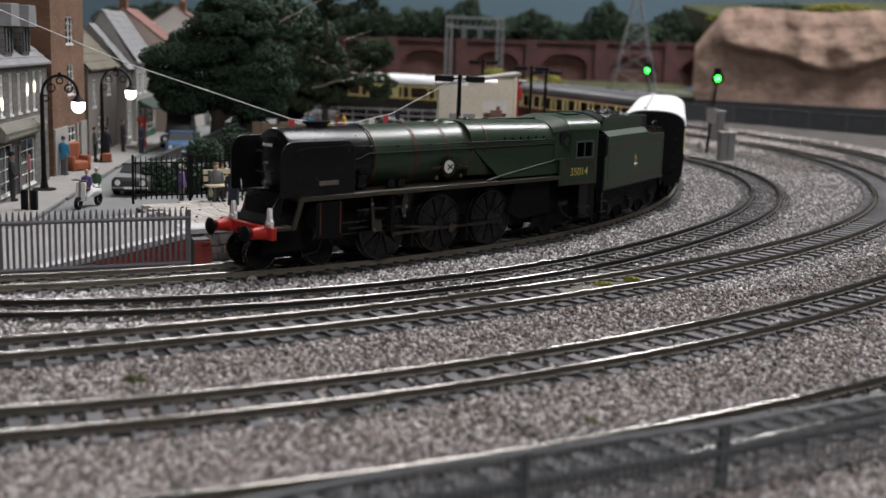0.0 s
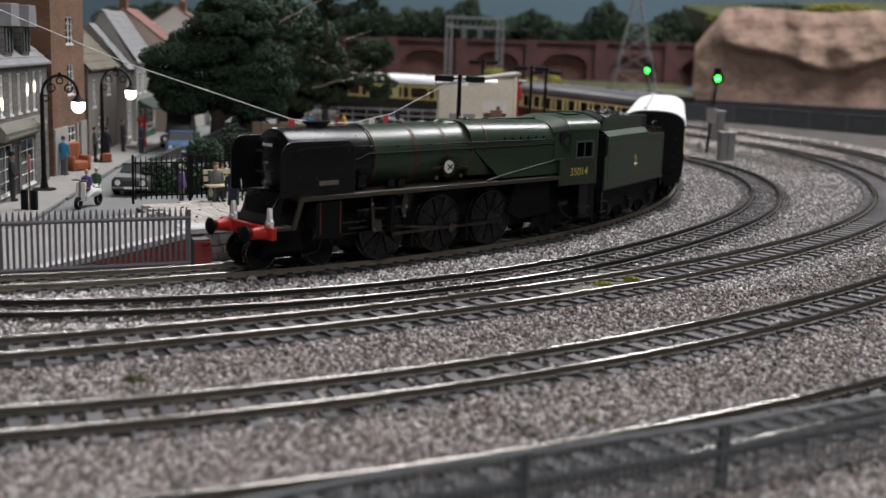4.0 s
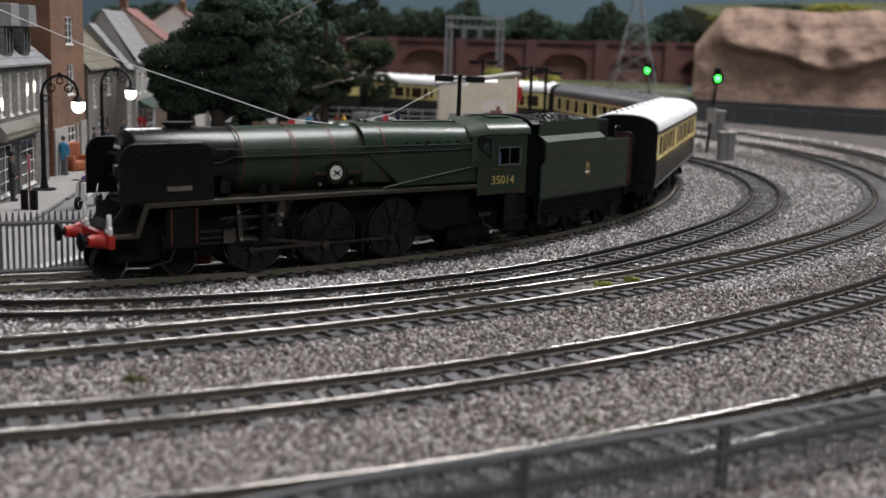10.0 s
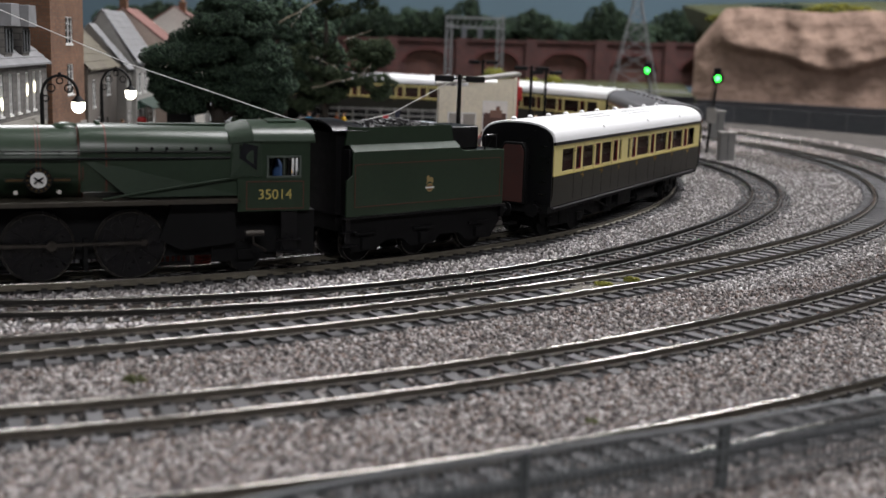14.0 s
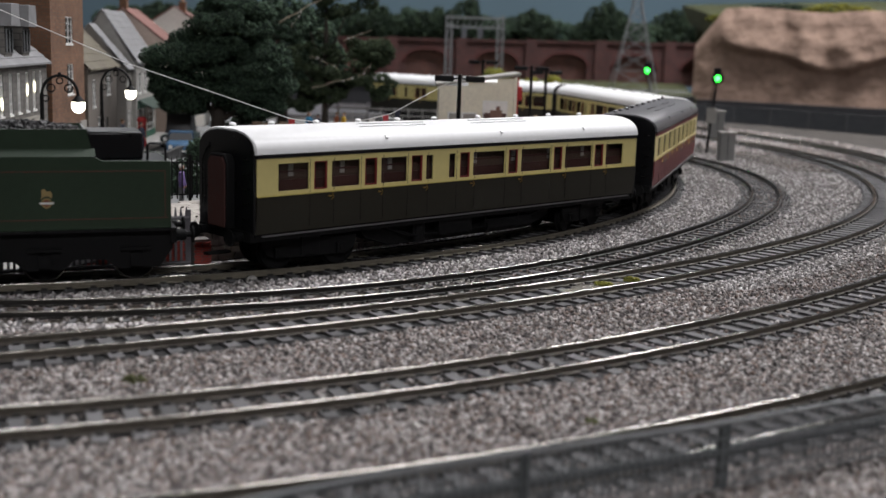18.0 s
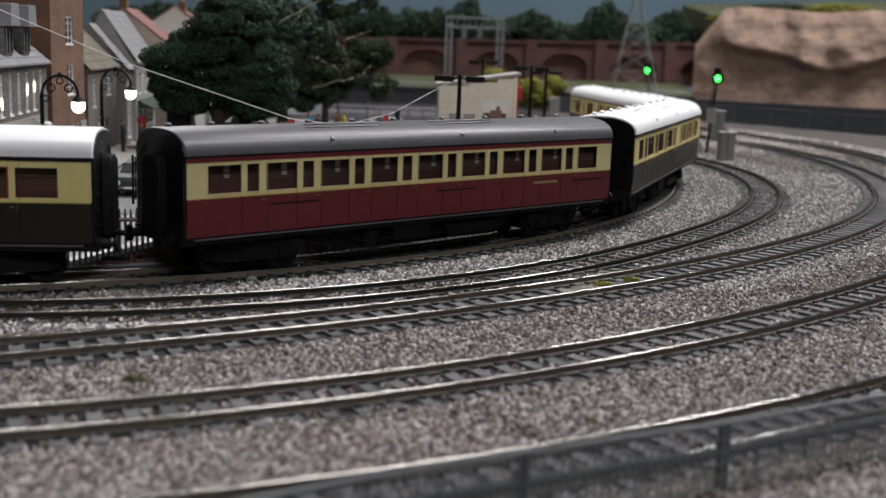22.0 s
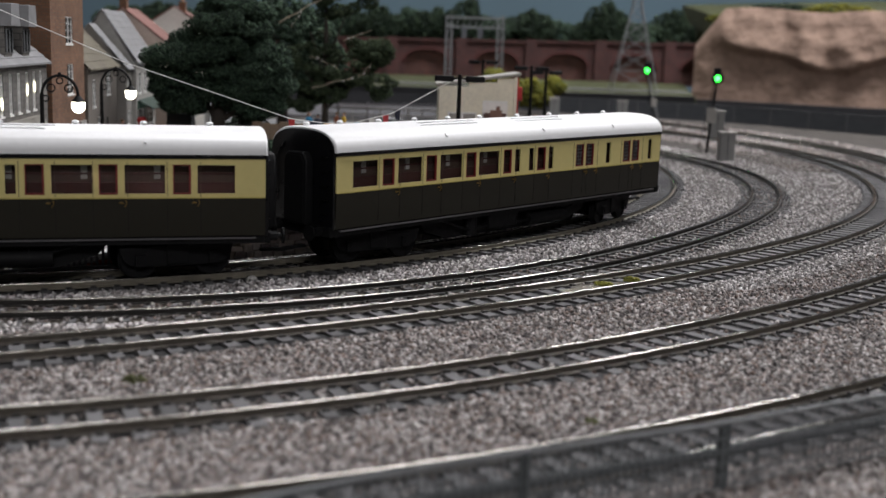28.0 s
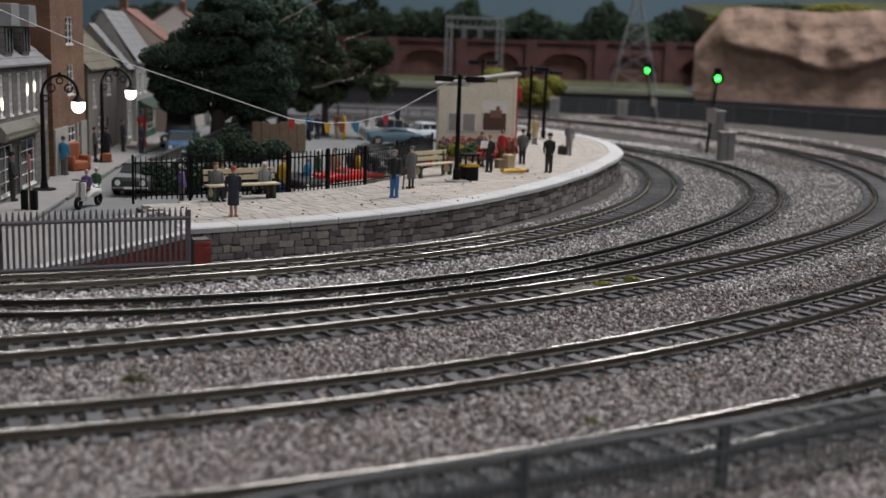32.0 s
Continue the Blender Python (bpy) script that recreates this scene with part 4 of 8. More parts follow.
def build_coach(label, s0, length, windows, low, high, roof, frames, tail=False):
    co = thing("passenger_coach", 0, 0, 0, label=label, category="model coach", group="train coaches")
    hw, zb, zm, zg, w0, w1 = 18.3, 16.2, 30.3, 45.6, 31.5, 42.2
    for y in (-1, 1):
        a, b = (y * hw - 0.7, y * hw) if y > 0 else (y * hw, y * hw + 0.7)
        # lower side turns under a little towards the sole
        prof = [(y * hw, zm), (y * hw, 22), (y * (hw - 0.7), zb), (y * (hw - 1.5), zb), (y * (hw - 0.9), 22), (y * (hw - 0.8), zm)]
        lo = part("lower_panel", Geo().prism(prof, 0.8, length - 0.8), low, co)
        part("waist_line", Geo().span(1, length - 1, y * (hw + 0.05) - 0.12, y * (hw + 0.05) + 0.12, zm - 0.25, zm + 0.15), "gold", lo)
        band = Geo().span(0.8, length - 0.8, a, b, zm, w0).span(0.8, length - 0.8, a, b, w1, zg - 1.2)
        x = 0.8
        for u0, u1, k in windows:
            band.span(x, u0, a, b, w0, w1)
            x = u1
        band.span(x, length - 0.8, a, b, w0, w1)
        up = part("upper_panel", band, high, co)
        part("cantrail", Geo().span(0.6, length - 0.6, y * hw - 0.5, y * hw + 0.25, zg - (0.7 if low == "maroon" else 1.3), zg + 0.1), "black", co)
        if low == "maroon":
            part("cornice", Geo().span(0.7, length - 0.7, y * hw - 0.4, y * hw + 0.1, zg - 2.3, zg - 0.75), "maroon", co)
        for u0, u1, k in windows:
            yy = y * (hw - 0.55)
            pane = part("window_pane", Geo().span(u0 - 0.1, u1 + 0.1, yy - 0.1, yy + 0.1, w0 - 0.1, w1 + 0.1), "glass", up)
            pane.visible_shadow = False
            fm = frames if k == RED else high
            t = 0.75 if k == RED else 0.4
            yf = y * (hw - (0.3 if low != "maroon" else -0.12))
            fr = Geo().span(u0, u1, yf - 0.3, yf + 0.3, w0, w0 + t * 0.8).span(u0, u1, yf - 0.3, yf + 0.3, w1 - t * 0.5, w1).span(u0, u0 + t * 0.6, yf - 0.3, yf + 0.3, w0, w1).span(u1 - t, u1, yf - 0.3, yf + 0.3, w0, w1)
            part("window_frame", fr, fm, up)
            if k == RED or (frames != "redframe" and k == NAR):
                h = Geo().cyl((u1 + 1.0, y * hw, zm - 1.6), (u1 + 1.0, y * (hw + 0.7), zm - 1.6), 0.35, n=6).span(u1 + 0.3, u1 + 1.9, y * (hw + 0.6) - 0.15, y * (hw + 0.6) + 0.15, zm - 1.9, zm - 1.5)
                h.tube([(u1 + 2.6, y * (hw + 0.1), zm - 0.6), (u1 + 2.9, y * (hw + 0.5), zm - 2.0), (u1 + 2.2, y * (hw + 0.1), zm - 3.2)], 0.18)
                part("door_handle", h, "brass", lo)
                for xs in (u0 - 2.0, u1 + 3.4):
                    part("door_seam", Geo().span(xs - 0.11, xs + 0.11, y * hw - 0.05, y * hw + 0.05, zb + 1.5, zm - 0.4), "black", lo)
                    part("door_seam", Geo().span(xs - 0.11, xs + 0.11, y * hw - 0.05, y * hw + 0.05, zm + 0.3, zg - 2.4), "brownwin" if low != "maroon" else "tanline", up)
                part("door_hinge", Geo().box((u0 - 0.8, y * (hw + 0.15), w0 + 9.2), (0.7, 0.4, 1.0)), high, up)
        part("solebar", Geo().span(1, length - 1, y * 16.2 - 0.6, y * 16.2 + 0.6, 13.2, zb), "matt_black", co)
        part("footboard", Geo().span(4, length - 4, y * 17.2 - 0.7, y * 17.2 + 0.7, 15.0, 15.5), "fence", co)
        tr = Geo().tube([(66, y * 13.5, 13.4), (84, y * 13.5, 7.6), (150, y * 13.5, 7.6), (168, y * 13.5, 13.4)], 0.55)
        for xx in (84, 106, 128, 150):
            tr.cyl((xx, y * 13.5, 7.6), (xx, y * 13.5, 13.4), 0.5, n=6)
        part("truss_rod", tr, "matt_black", co)
        part("battery_box", Geo().span(98, 118, y * 12 - 3, y * 12 + 3, 6.5, 13.2), "matt_black", co, bevel=0.4)
    # bowed ends
    for x, d in ((0.8, -1), (length - 0.8, 1)):
        out = [(-hw + 0.4, zb), (hw - 0.4, zb), (hw - 0.4, zg)]
        out += [((hw - 0.4) * math.copysign(abs(math.cos(q)) ** 0.75, math.cos(q)), zg + 8.0 * math.sin(q) ** 0.85) for q in [math.pi * i / 12 for i in range(13)]] + [(-hw + 0.4, zg)]
        e = part("end_panel", Geo().prism(out, x, x + d * 1.2), "black", co, bevel=0.2)
        gw = Geo().prism([(-6.5, 17), (6.5, 17), (6.5, 42), (4.5, 45), (-4.5, 45), (-6.5, 42)], x + d * 1.2, x + d * 5.0)
        part("gangway", gw, "matt_black", co, bevel=0.5)
        part("gangway_face", Geo().prism([(-5.4, 18), (5.4, 18), (5.4, 41.4), (3.8, 43.8), (-3.8, 43.8), (-5.4, 41.4)], x + d * 5.0, x + d * 5.5), "seatred" if d < 0 and s0 == 572 else "matt_black", co)
        for k in range(5):
            part("end_step", Geo().box((x + d * 1.6, -13.6, 22 + 5.4 * k), (0.8, 3.4, 0.5)), "tyre", e)
        part("end_handrail", Geo().tube([(x + d * 1.6, 10, 48), (x + d * 1.8, 14.5, 42), (x + d * 1.8, 14.5, 24)], 0.3), "black", e)
        bb = part("end_beam", Geo().span(min(x, x + d * 2.0), max(x, x + d * 2.0), -17, 17, 13.2, 17.0), "matt_black", co)
        for y in (-11.5, 11.5):
            part("buffer", Geo().cyl((x + d * 2.0, y, 15), (x + d * 5.2, y, 15), 1.8, n=10).cyl((x + d * 5.2, y, 15), (x + d * 7.0, y, 15), 1.0, n=8).cyl((x + d * 7.0, y, 15), (x + d * 7.8, y, 15), 3.1, n=14), "matt_black", co)
        part("coupling_bar", Geo().span(min(x, x + d * 10), max(x, x + d * 10), -1.5, 1.5, 7.2, 8.2), "matt_black", co)
    # roof
    def ring(x, k=1.0, dz=0.0):
        return [(x, k * 18.75 * math.copysign(abs(math.cos(q)) ** 0.72, math.cos(q)), zg + dz + k * 8.9 * math.sin(q) ** 0.85) for q in [math.pi * i / 20 for i in range(21)]]
    rf = part("roof", Geo().loft([ring(0.0, 0.97), ring(0.6), ring(length - 0.6), ring(length, 0.97)]), roof, co)
    knob = Geo().lathe([(0.8, 0), (0.8, 0.9), (1.35, 1.1), (1.35, 1.7), (0.7, 2.2), (0.1, 2.3)], n=10).mesh("roof_ventilator", [M[roof]])
    for x in (6, 24, 46, 68, 90, 112, 140, 166, 190, 214):
        part("roof_ventilator", knob, roof, rf, at=(x, 5.0, zg + 8.0))
    for x0 in (62, 126):
        for y in (-5.5, -10.0):
            top = zg + 8.9 * (1 - (abs(y) / 18.75) ** 2.78) ** 0.59 + 0.45
            part("roof_rib", Geo().tube([(x0 + y * 0.6, y + 0.5, top - 0.3), (x0 + 1 + y * 0.6, y, top), (x0 + 36 + y * 0.6, y, top), (x0 + 37 + y * 0.6, y + 0.5, top - 0.3)], 0.32, 6), roof, rf)
    for x in (64, 132, 190):
        part("lamp_top", Geo().box((x, -16.9, zg + 4.0), (1.1, 1.4, 2.2), rx=0.7), roof, rf)
    # inside: compartment walls just behind the glass, seat tops, and pale cards for squares reflected in the panes
    part("interior_floor", Geo().span(2, length - 2, -17, 17, 16.6, 18), "brownwin", co)
    for y in (-1, 1):
        part("compartment_wall", Geo().span(3, length - 3, min(y * 13.4, y * 13.9), max(y * 13.4, y * 13.9), 18, 44.5), "brownwin", co)
        part("seat_back", Geo().span(4, length - 4, min(y * 14.0, y * 15.0), max(y * 14.0, y * 15.0), 30, 35.4).span(4, length - 4, min(y * 14.0, y * 14.4), max(y * 14.0, y * 14.4), 38.2, 38.8), "seatred", co)
    x = 18
    while x < length - 16:
        part("mirror", Geo().span(x, x + 2.2, -14.3, -13.9, 36.6, 41.2), "whitewood", co)
        x += 25
    if tail:
        for u0, u1 in ((157.8, 164.3), (166.2, 172.9), (199.4, 206), (207.7, 214.5)):
            grille = Geo()
            for k in range(6):
                zz = w0 + 1.2 + 1.7 * k
                grille.span(u0 + 0.6, u1 - 0.6, -hw + 0.62, -hw + 0.75, zz, zz + 0.3)
            for k in range(3):
                xx = u0 + 1.4 + (u1 - u0 - 2.8) * k / 2
                grille.span(xx - 0.12, xx + 0.12, -hw + 0.76, -hw + 0.85, w0, w1)
            part("window_grille", grille, "greypost", co)
    # black block added below the floor, standing in for the deep shade there
    part("underframe", Geo().prism([(56, 13.2), (length - 56, 13.2), (length - 60, 8.5), (length - 74, 4.2), (74, 4.2), (60, 8.5)], -10.5, 10.5, "y"), "matt_black", co)
    part("gas_tank", Geo().cyl((128, -12.2, 8.0), (158, -12.2, 8.0), 3.2, n=14).cyl((128, 12.2, 8.0), (158, 12.2, 8.0), 3.2, n=14), "matt_black", co)
    part("vacuum_cylinder", Geo().cyl((88, -11.5, 4.6), (88, -11.5, 12.8), 3.4, n=14), "matt_black", co)
    if low == "maroon":
        for x0 in (36, 118, 203):
            part("grab_rail", Geo().span(x0, x0 + 21, -hw - 0.45, -hw - 0.05, zm - 4.0, zm - 3.4), "black", co)
        part("gold_mark", Geo().span(176, 192, -hw - 0.12, -hw - 0.02, zm - 4.2, zm - 3.0), "crestgold", co)
    # bogies
    idx = len(MOVING)
    for x in (33, length - 33):
        bg = part("bogie", Geo().prism([(-21, 11.6), (21, 11.6), (20, 7.5), (17.5, 5.0), (9, 4.2), (-9, 4.2), (-17.5, 5.0), (-20, 7.5)], -11.4, -10.4, "y").prism([(-21, 11.6), (21, 11.6), (20, 7.5), (17.5, 5.0), (9, 4.2), (-9, 4.2), (-17.5, 5.0), (-20, 7.5)], 10.4, 11.4, "y").span(-4, 4, -12, 12, 5, 12.4).span(-17, -16, -9, 9, 4, 8).span(16, 17, -9, 9, 4, 8), "matt_black", co, at=(x, 0, 0), bevel=0.2)
        SWIVEL.append((bg, idx, x))
        for xx in (-13.5, 13.5):
            rolling("wheelset", WHEEL_SMALL, bg, xx, 0, 6.9, 6.9)
            for y in (-11.8, 11.8):
                part("axle_box", Geo().box((xx, y, 6.9), (4, 2, 4.2)).cyl((xx, y, 6.9), (xx, y * 1.12, 6.9), 1.0, n=8), "matt_black", bg)
    if tail:
        part("tail_lamp", Geo().span(length + 1.2, length + 3.6, 8.5, 11, 24, 28).cyl((length + 3.6, 9.7, 26), (length + 4.2, 9.7, 26), 1.0, n=10), "redlamp", co, "small glowing red tail lamp")
    MOVING.append((co, s0, 33, length - 33))
    return co


M["whitewood"] = mat("dull pale card", (0.30, 0.29, 0.28), 0.3)


build_loco()
build_tender()
B_, R_, N_ = BIG, RED, NAR
build_coach("chocolate and cream coach with white roof and red droplights", 572, 233,
            [(10.1, 25, B_), (27.1, 33.4, R_), (35.4, 50.2, B_), (52.4, 58.7, R_), (60.7, 75.4, B_), (77.5, 83.6, R_), (85.6, 90.2, N_), (99, 103.5, N_), (105.8, 111.7, R_), (113.7, 134.6, B_),
             (136.7, 142.8, R_), (145, 166, B_), (168, 174, R_), (176, 196.9, B_), (198.7, 205.3, R_), (207.2, 221.6, B_)], "brown", "cream", "roofwhite", "redframe")
maroon = []
for i in range(9):
    maroon.append((8.7 + 24.5 * i, 23.2 + 24.5 * i, B_))
    if i < 8:
        maroon.append((25.0 + 24.5 * i, 30.8 + 24.5 * i, N_))
build_coach("crimson and cream coach with dark grey roof", 824, 230, maroon, "maroon", "cream2", "roofgrey", "cream2")
build_coach("chocolate and cream coach with large windows and white roof", 1072.1, 233,
            [(11.6, 26, B_), (28.2, 34.4, R_), (36.3, 57.2, B_), (59.3, 65.6, R_), (67.5, 88.3, B_), (90.3, 96.6, R_), (98.1, 119.3, B_), (121.5, 127.8, R_), (129.7, 134, N_), (143.1, 147.2, N_),
             (149.7, 156.1, R_), (158.1, 172.3, B_), (174.1, 180.5, R_), (182.6, 197.1, B_), (199.4, 205.7, R_), (207.7, 221.6, B_)], "brown", "cream", "roofwhite", "redframe")
build_coach("chocolate and cream brake coach with white roof and few windows", 1321.4, 236,
            [(9.2, 23.6, B_), (25.7, 32.4, R_), (34.3, 49.1, B_), (51.2, 57.6, R_), (59.6, 74.4, B_), (76.5, 83.1, R_), (84.8, 99.5, B_), (102.1, 107.9, R_), (110.1, 114.7, N_), (120.5, 124.9, N_), (127, 133.4, R_),
             (135.5, 139.9, N_), (157.8, 164.3, R_), (166.2, 172.9, R_), (183.7, 188.3, N_), (199.4, 206, R_), (207.7, 214.5, R_), (223, 227.4, N_)], "brown", "cream", "roofwhite", "redframe", tail=True)


# ==== ground and track ====
def sheet(name, x0, x1, y0, y1, z0, z1, material, label, n=1):
    g = Geo().span(x0, x1, y0, y1, z0, z1)
    ob = part(name, g, material, None, smooth=0)
    return tagged(ob, label, name.replace("_", " "), kind="structure")


MESH = [(-60, 158), (-25.6, 179.7), (-12, 188.5), (0.9, 195.9), (13.6, 202.1), (28.8, 209.7), (42.7, 216.6), (60.7, 225.3), (80.9, 237.1), (102.3, 248.4), (145, 271)]  # the mesh fence along the board
tagged(part("ground", Geo().prism([(-2600, 150), (2600, 150), (2600, 3200), (-2600, 3200)], -60, -3.5, "z"), "ballastbed", None, smooth=0), "grey fine ballast and earth of the layout board", "ground", kind="structure")

RAIL = [(-1.1, -2.6), (1.1, -2.6), (1.1, -2.2), (0.3, -1.8), (0.3, -0.85), (0.58, -0.65), (0.58, -0.3), (0.46, -0.1), (0.2, 0.0), (-0.2, 0.0), (-0.46, -0.1), (-0.58, -0.3), (-0.58, -0.65), (-0.3, -0.85), (-0.3, -1.8), (-1.1, -2.2)]
SLEEPER = {w: Geo().box((0, 0, 0), (w, 31, 1.9)).mesh("sleeper", [M["sleeper"]]) for w in (3.3, 3.7, 4.3)}


def build_track(line, s0, s1, side_mat, label, bed="trackbed", gap=8.1, wide=3.3):
    tr = tagged(new("railway_track"), label, "model track", "tracks", "structure")
    ss = np.arange(s0, s1, 5.0)
    for o in (-8.75, 8.75):
        g = Geo()
        rings = []
        for s in ss:
            x, y = line.at(s, o)
            t = line.turn(s)
            rings.append([(x - a * math.sin(t), y + a * math.cos(t), z) for a, z in RAIL])
        g.loft(rings)
        n = len(RAIL)
        g.mi = [1 if (i % n) in (6, 7, 8, 9, 10) else 0 for i in range(len(g.f))]
        part("rail", g, [side_mat, "railtop"], tr, smooth=42)
    if bed:
        # wider under line C: its black stands in for shade between sleeper ends
        g, w_ = Geo(), 16.6 if line is LINE_C else 14.6
        g.loft([[(*line.at(s, -w_), -3.44), (*line.at(s, w_), -3.44), (*line.at(s, w_), -3.6), (*line.at(s, -w_), -3.6)] for s in ss])
        part("track_bed", g, bed, tr)
    rnd = random.Random(int(s1))
    chairs = Geo()
    s = s0
    while s < s1:
        x, y = line.at(s)
        t = line.turn(s)
        ob = part("sleeper", SLEEPER[wide], "sleeper", tr, at=(x, y, -3.5 + rnd.uniform(-0.12, 0.12)), rz=t + rnd.uniform(-0.015, 0.015))
        for o in (-8.75, 8.75):
            for k in (-1.6, 1.6):
                cx, cy = line.at(s, o + k)
                chairs.box((cx, cy, -2.3), (2.0, 1.3, 0.9), rz=t)
        s += gap
    tagged(part("rail_chairs", chairs, "raildark", tr, smooth=0), kind="stuff")
    return tr


build_track(LINE_A, 60, 1080, "rail", "single track beside the platform, brown rails on dark sleepers")
build_track(LINE_B, -150, 1060, "raildark", "track with blackened rails half buried in ballast", "brownbed")
build_track(LINE_C, -50, 1600, "rail2", "brown railed track on grey dusty sleepers", gap=8.3, wide=4.3)
build_track(LINE_D, -80, 1640, "rail2", "brown railed track on dusty sleepers", gap=8.8, wide=3.7)
build_track(LINE_E, -100, 600, "rail2", "track beside the mesh fence")


# ---- loose ballast, scattered stone by stone ----
def scatter_ballast():
    rs = np.random.RandomState(5)
    lines = [LINE_A, LINE_B, LINE_C, LINE_D, LINE_E]
    n = 330000
    # denser towards the camera's side of the layout
    y = 165 + 900 * rs.rand(n) ** 1.7
    x = -0.46 * y + rs.rand(n) * 0.98 * y
    # and a thinner cover round the back of the curve
    yf = 1060 + 560 * rs.rand(90000)
    xf = -0.1 * yf + rs.rand(90000) * 0.5 * yf
    x, y = np.concatenate([x, xf]), np.concatenate([y, yf])
    keep = (x > -420) & (x < 620)
    x, y = x[keep], y[keep]
    near = np.full(len(x), 1e9)
    which = np.zeros(len(x), int)
    for j, ln in enumerate(lines):
        px, py = ln.x[::4], ln.y[::4]
        for k in range(0, len(x), 20000):
            d = np.hypot(x[k:k + 20000, None] - px[None], y[k:k + 20000, None] - py[None]).min(1)
            which[k:k + 20000] = np.where(d < near[k:k + 20000], j, which[k:k + 20000])
            near[k:k + 20000] = np.minimum(near[k:k + 20000], d)
    px, py = LINE_A.x, LINE_A.y
    # inside of the platform line only a narrow strip of ballast
    cx, cy = -350.0, 850.0
    ra = np.hypot(px - cx, py - cy)
    ang = np.arctan2(py - cy, px - cx)
    o = np.argsort(ang)
    r_here = np.hypot(x - cx, y - cy)
    r_line = np.interp(np.arctan2(y - cy, x - cx), ang[o], ra[o])
    inside = r_here < r_line - 26
    ok = (near < 60) & (y > 172) & ~inside & ~((near < 15.2) & (rs.rand(len(x)) < np.array([0.90, 0.80, 1.0, 0.80, 0.9])[which])) & ~((which == 2) & (near < 17)) & ~((abs(near - 8.75) < 1.5))
    x, y, near, which = x[ok], y[ok], near[ok], which[ok]
    m = len(x)
    size = 0.40 + 0.66 * rs.rand(m) ** 1.5
    size *= np.where(y > 430, 0.8, 1.0) * np.where(y > 1060, 2.0, 1.0)
    base = np.array([(1, 0, 0), (-1, 0, 0), (0, 1, 0), (0, -1, 0), (0, 0, 1), (0, 0, -1)], float)
    tri = np.array([(0, 2, 4), (2, 1, 4), (1, 3, 4), (3, 0, 4), (2, 0, 5), (1, 2, 5), (3, 1, 5), (0, 3, 5)])
    v = base[None] * (0.6 + 0.8 * rs.rand(m, 6, 1))
    th = rs.rand(m) * 6.28
    tl = (rs.rand(m) - 0.5) * 1.6
    c, s = np.cos(tl)[:, None], np.sin(tl)[:, None]
    vx, vz = v[..., 0] * c - v[..., 2] * s, v[..., 0] * s + v[..., 2] * c
    c, s = np.cos(th)[:, None], np.sin(th)[:, None]
    vx, vy = vx * c - v[..., 1] * s, vx * s + v[..., 1] * c
    hump = np.where(near < 15, -3.4, -3.3 + 0.3 * np.sin(x / 17) * np.cos(y / 23)) + 0.3 * rs.rand(m) + np.where((which == 1) & (near < 15), 0.9, 0)
    P = np.stack([vx * size[:, None] + x[:, None], vy * size[:, None] + y[:, None], vz * size[:, None] * 0.8 + hump[:, None]], -1).reshape(-1, 3) * U
    F = (tri[None] + 6 * np.arange(m)[:, None, None]).reshape(-1, 3)
    pale = np.repeat((which == 0) | ((which == 1) & (near > 14)) | ((which == 2) & (y > 430) & (y < 900)), 8)
    for name, rows, material, label in (("ballast", ~pale, "ballast", "loose brown-grey granite ballast between the tracks"), ("pale_ballast", pale, "paleballast", "loose pale grey ballast beside the platform tracks")):
        Q = F[rows]
        used = np.unique(Q)
        Q = np.searchsorted(used, Q)
        me = tri_mesh(name, P[used], Q, M[material])
        tagged(new(name, me), label, "ballast", kind="stuff")


def tri_mesh(name, P, F, material):
    me = bpy.data.meshes.new(name)
    me.vertices.add(len(P))
    me.vertices.foreach_set("co", P.astype(np.float32).ravel())
    me.loops.add(F.size)
    me.loops.foreach_set("vertex_index", F.astype(np.int32).ravel())
    me.polygons.add(len(F))
    me.polygons.foreach_set("loop_start", np.arange(0, F.size, 3, dtype=np.int32))
    me.update(calc_edges=True)
    me.materials.append(material)
    return me


scatter_ballast()


# ==== platform ====
def ptop(x):
    return 12.3 + 0.0135 * x


EDGE_S = [250, 330, 390, 470, 560, 650, 740, 840, 1000]
EDGE_O = [30, 27, 27, 33, 37, 36, 28, 25.5, 25.5]


def edge(s, inset=0.0):
    return LINE_A.at(s, float(np.interp(s, EDGE_S, EDGE_O)) + inset)


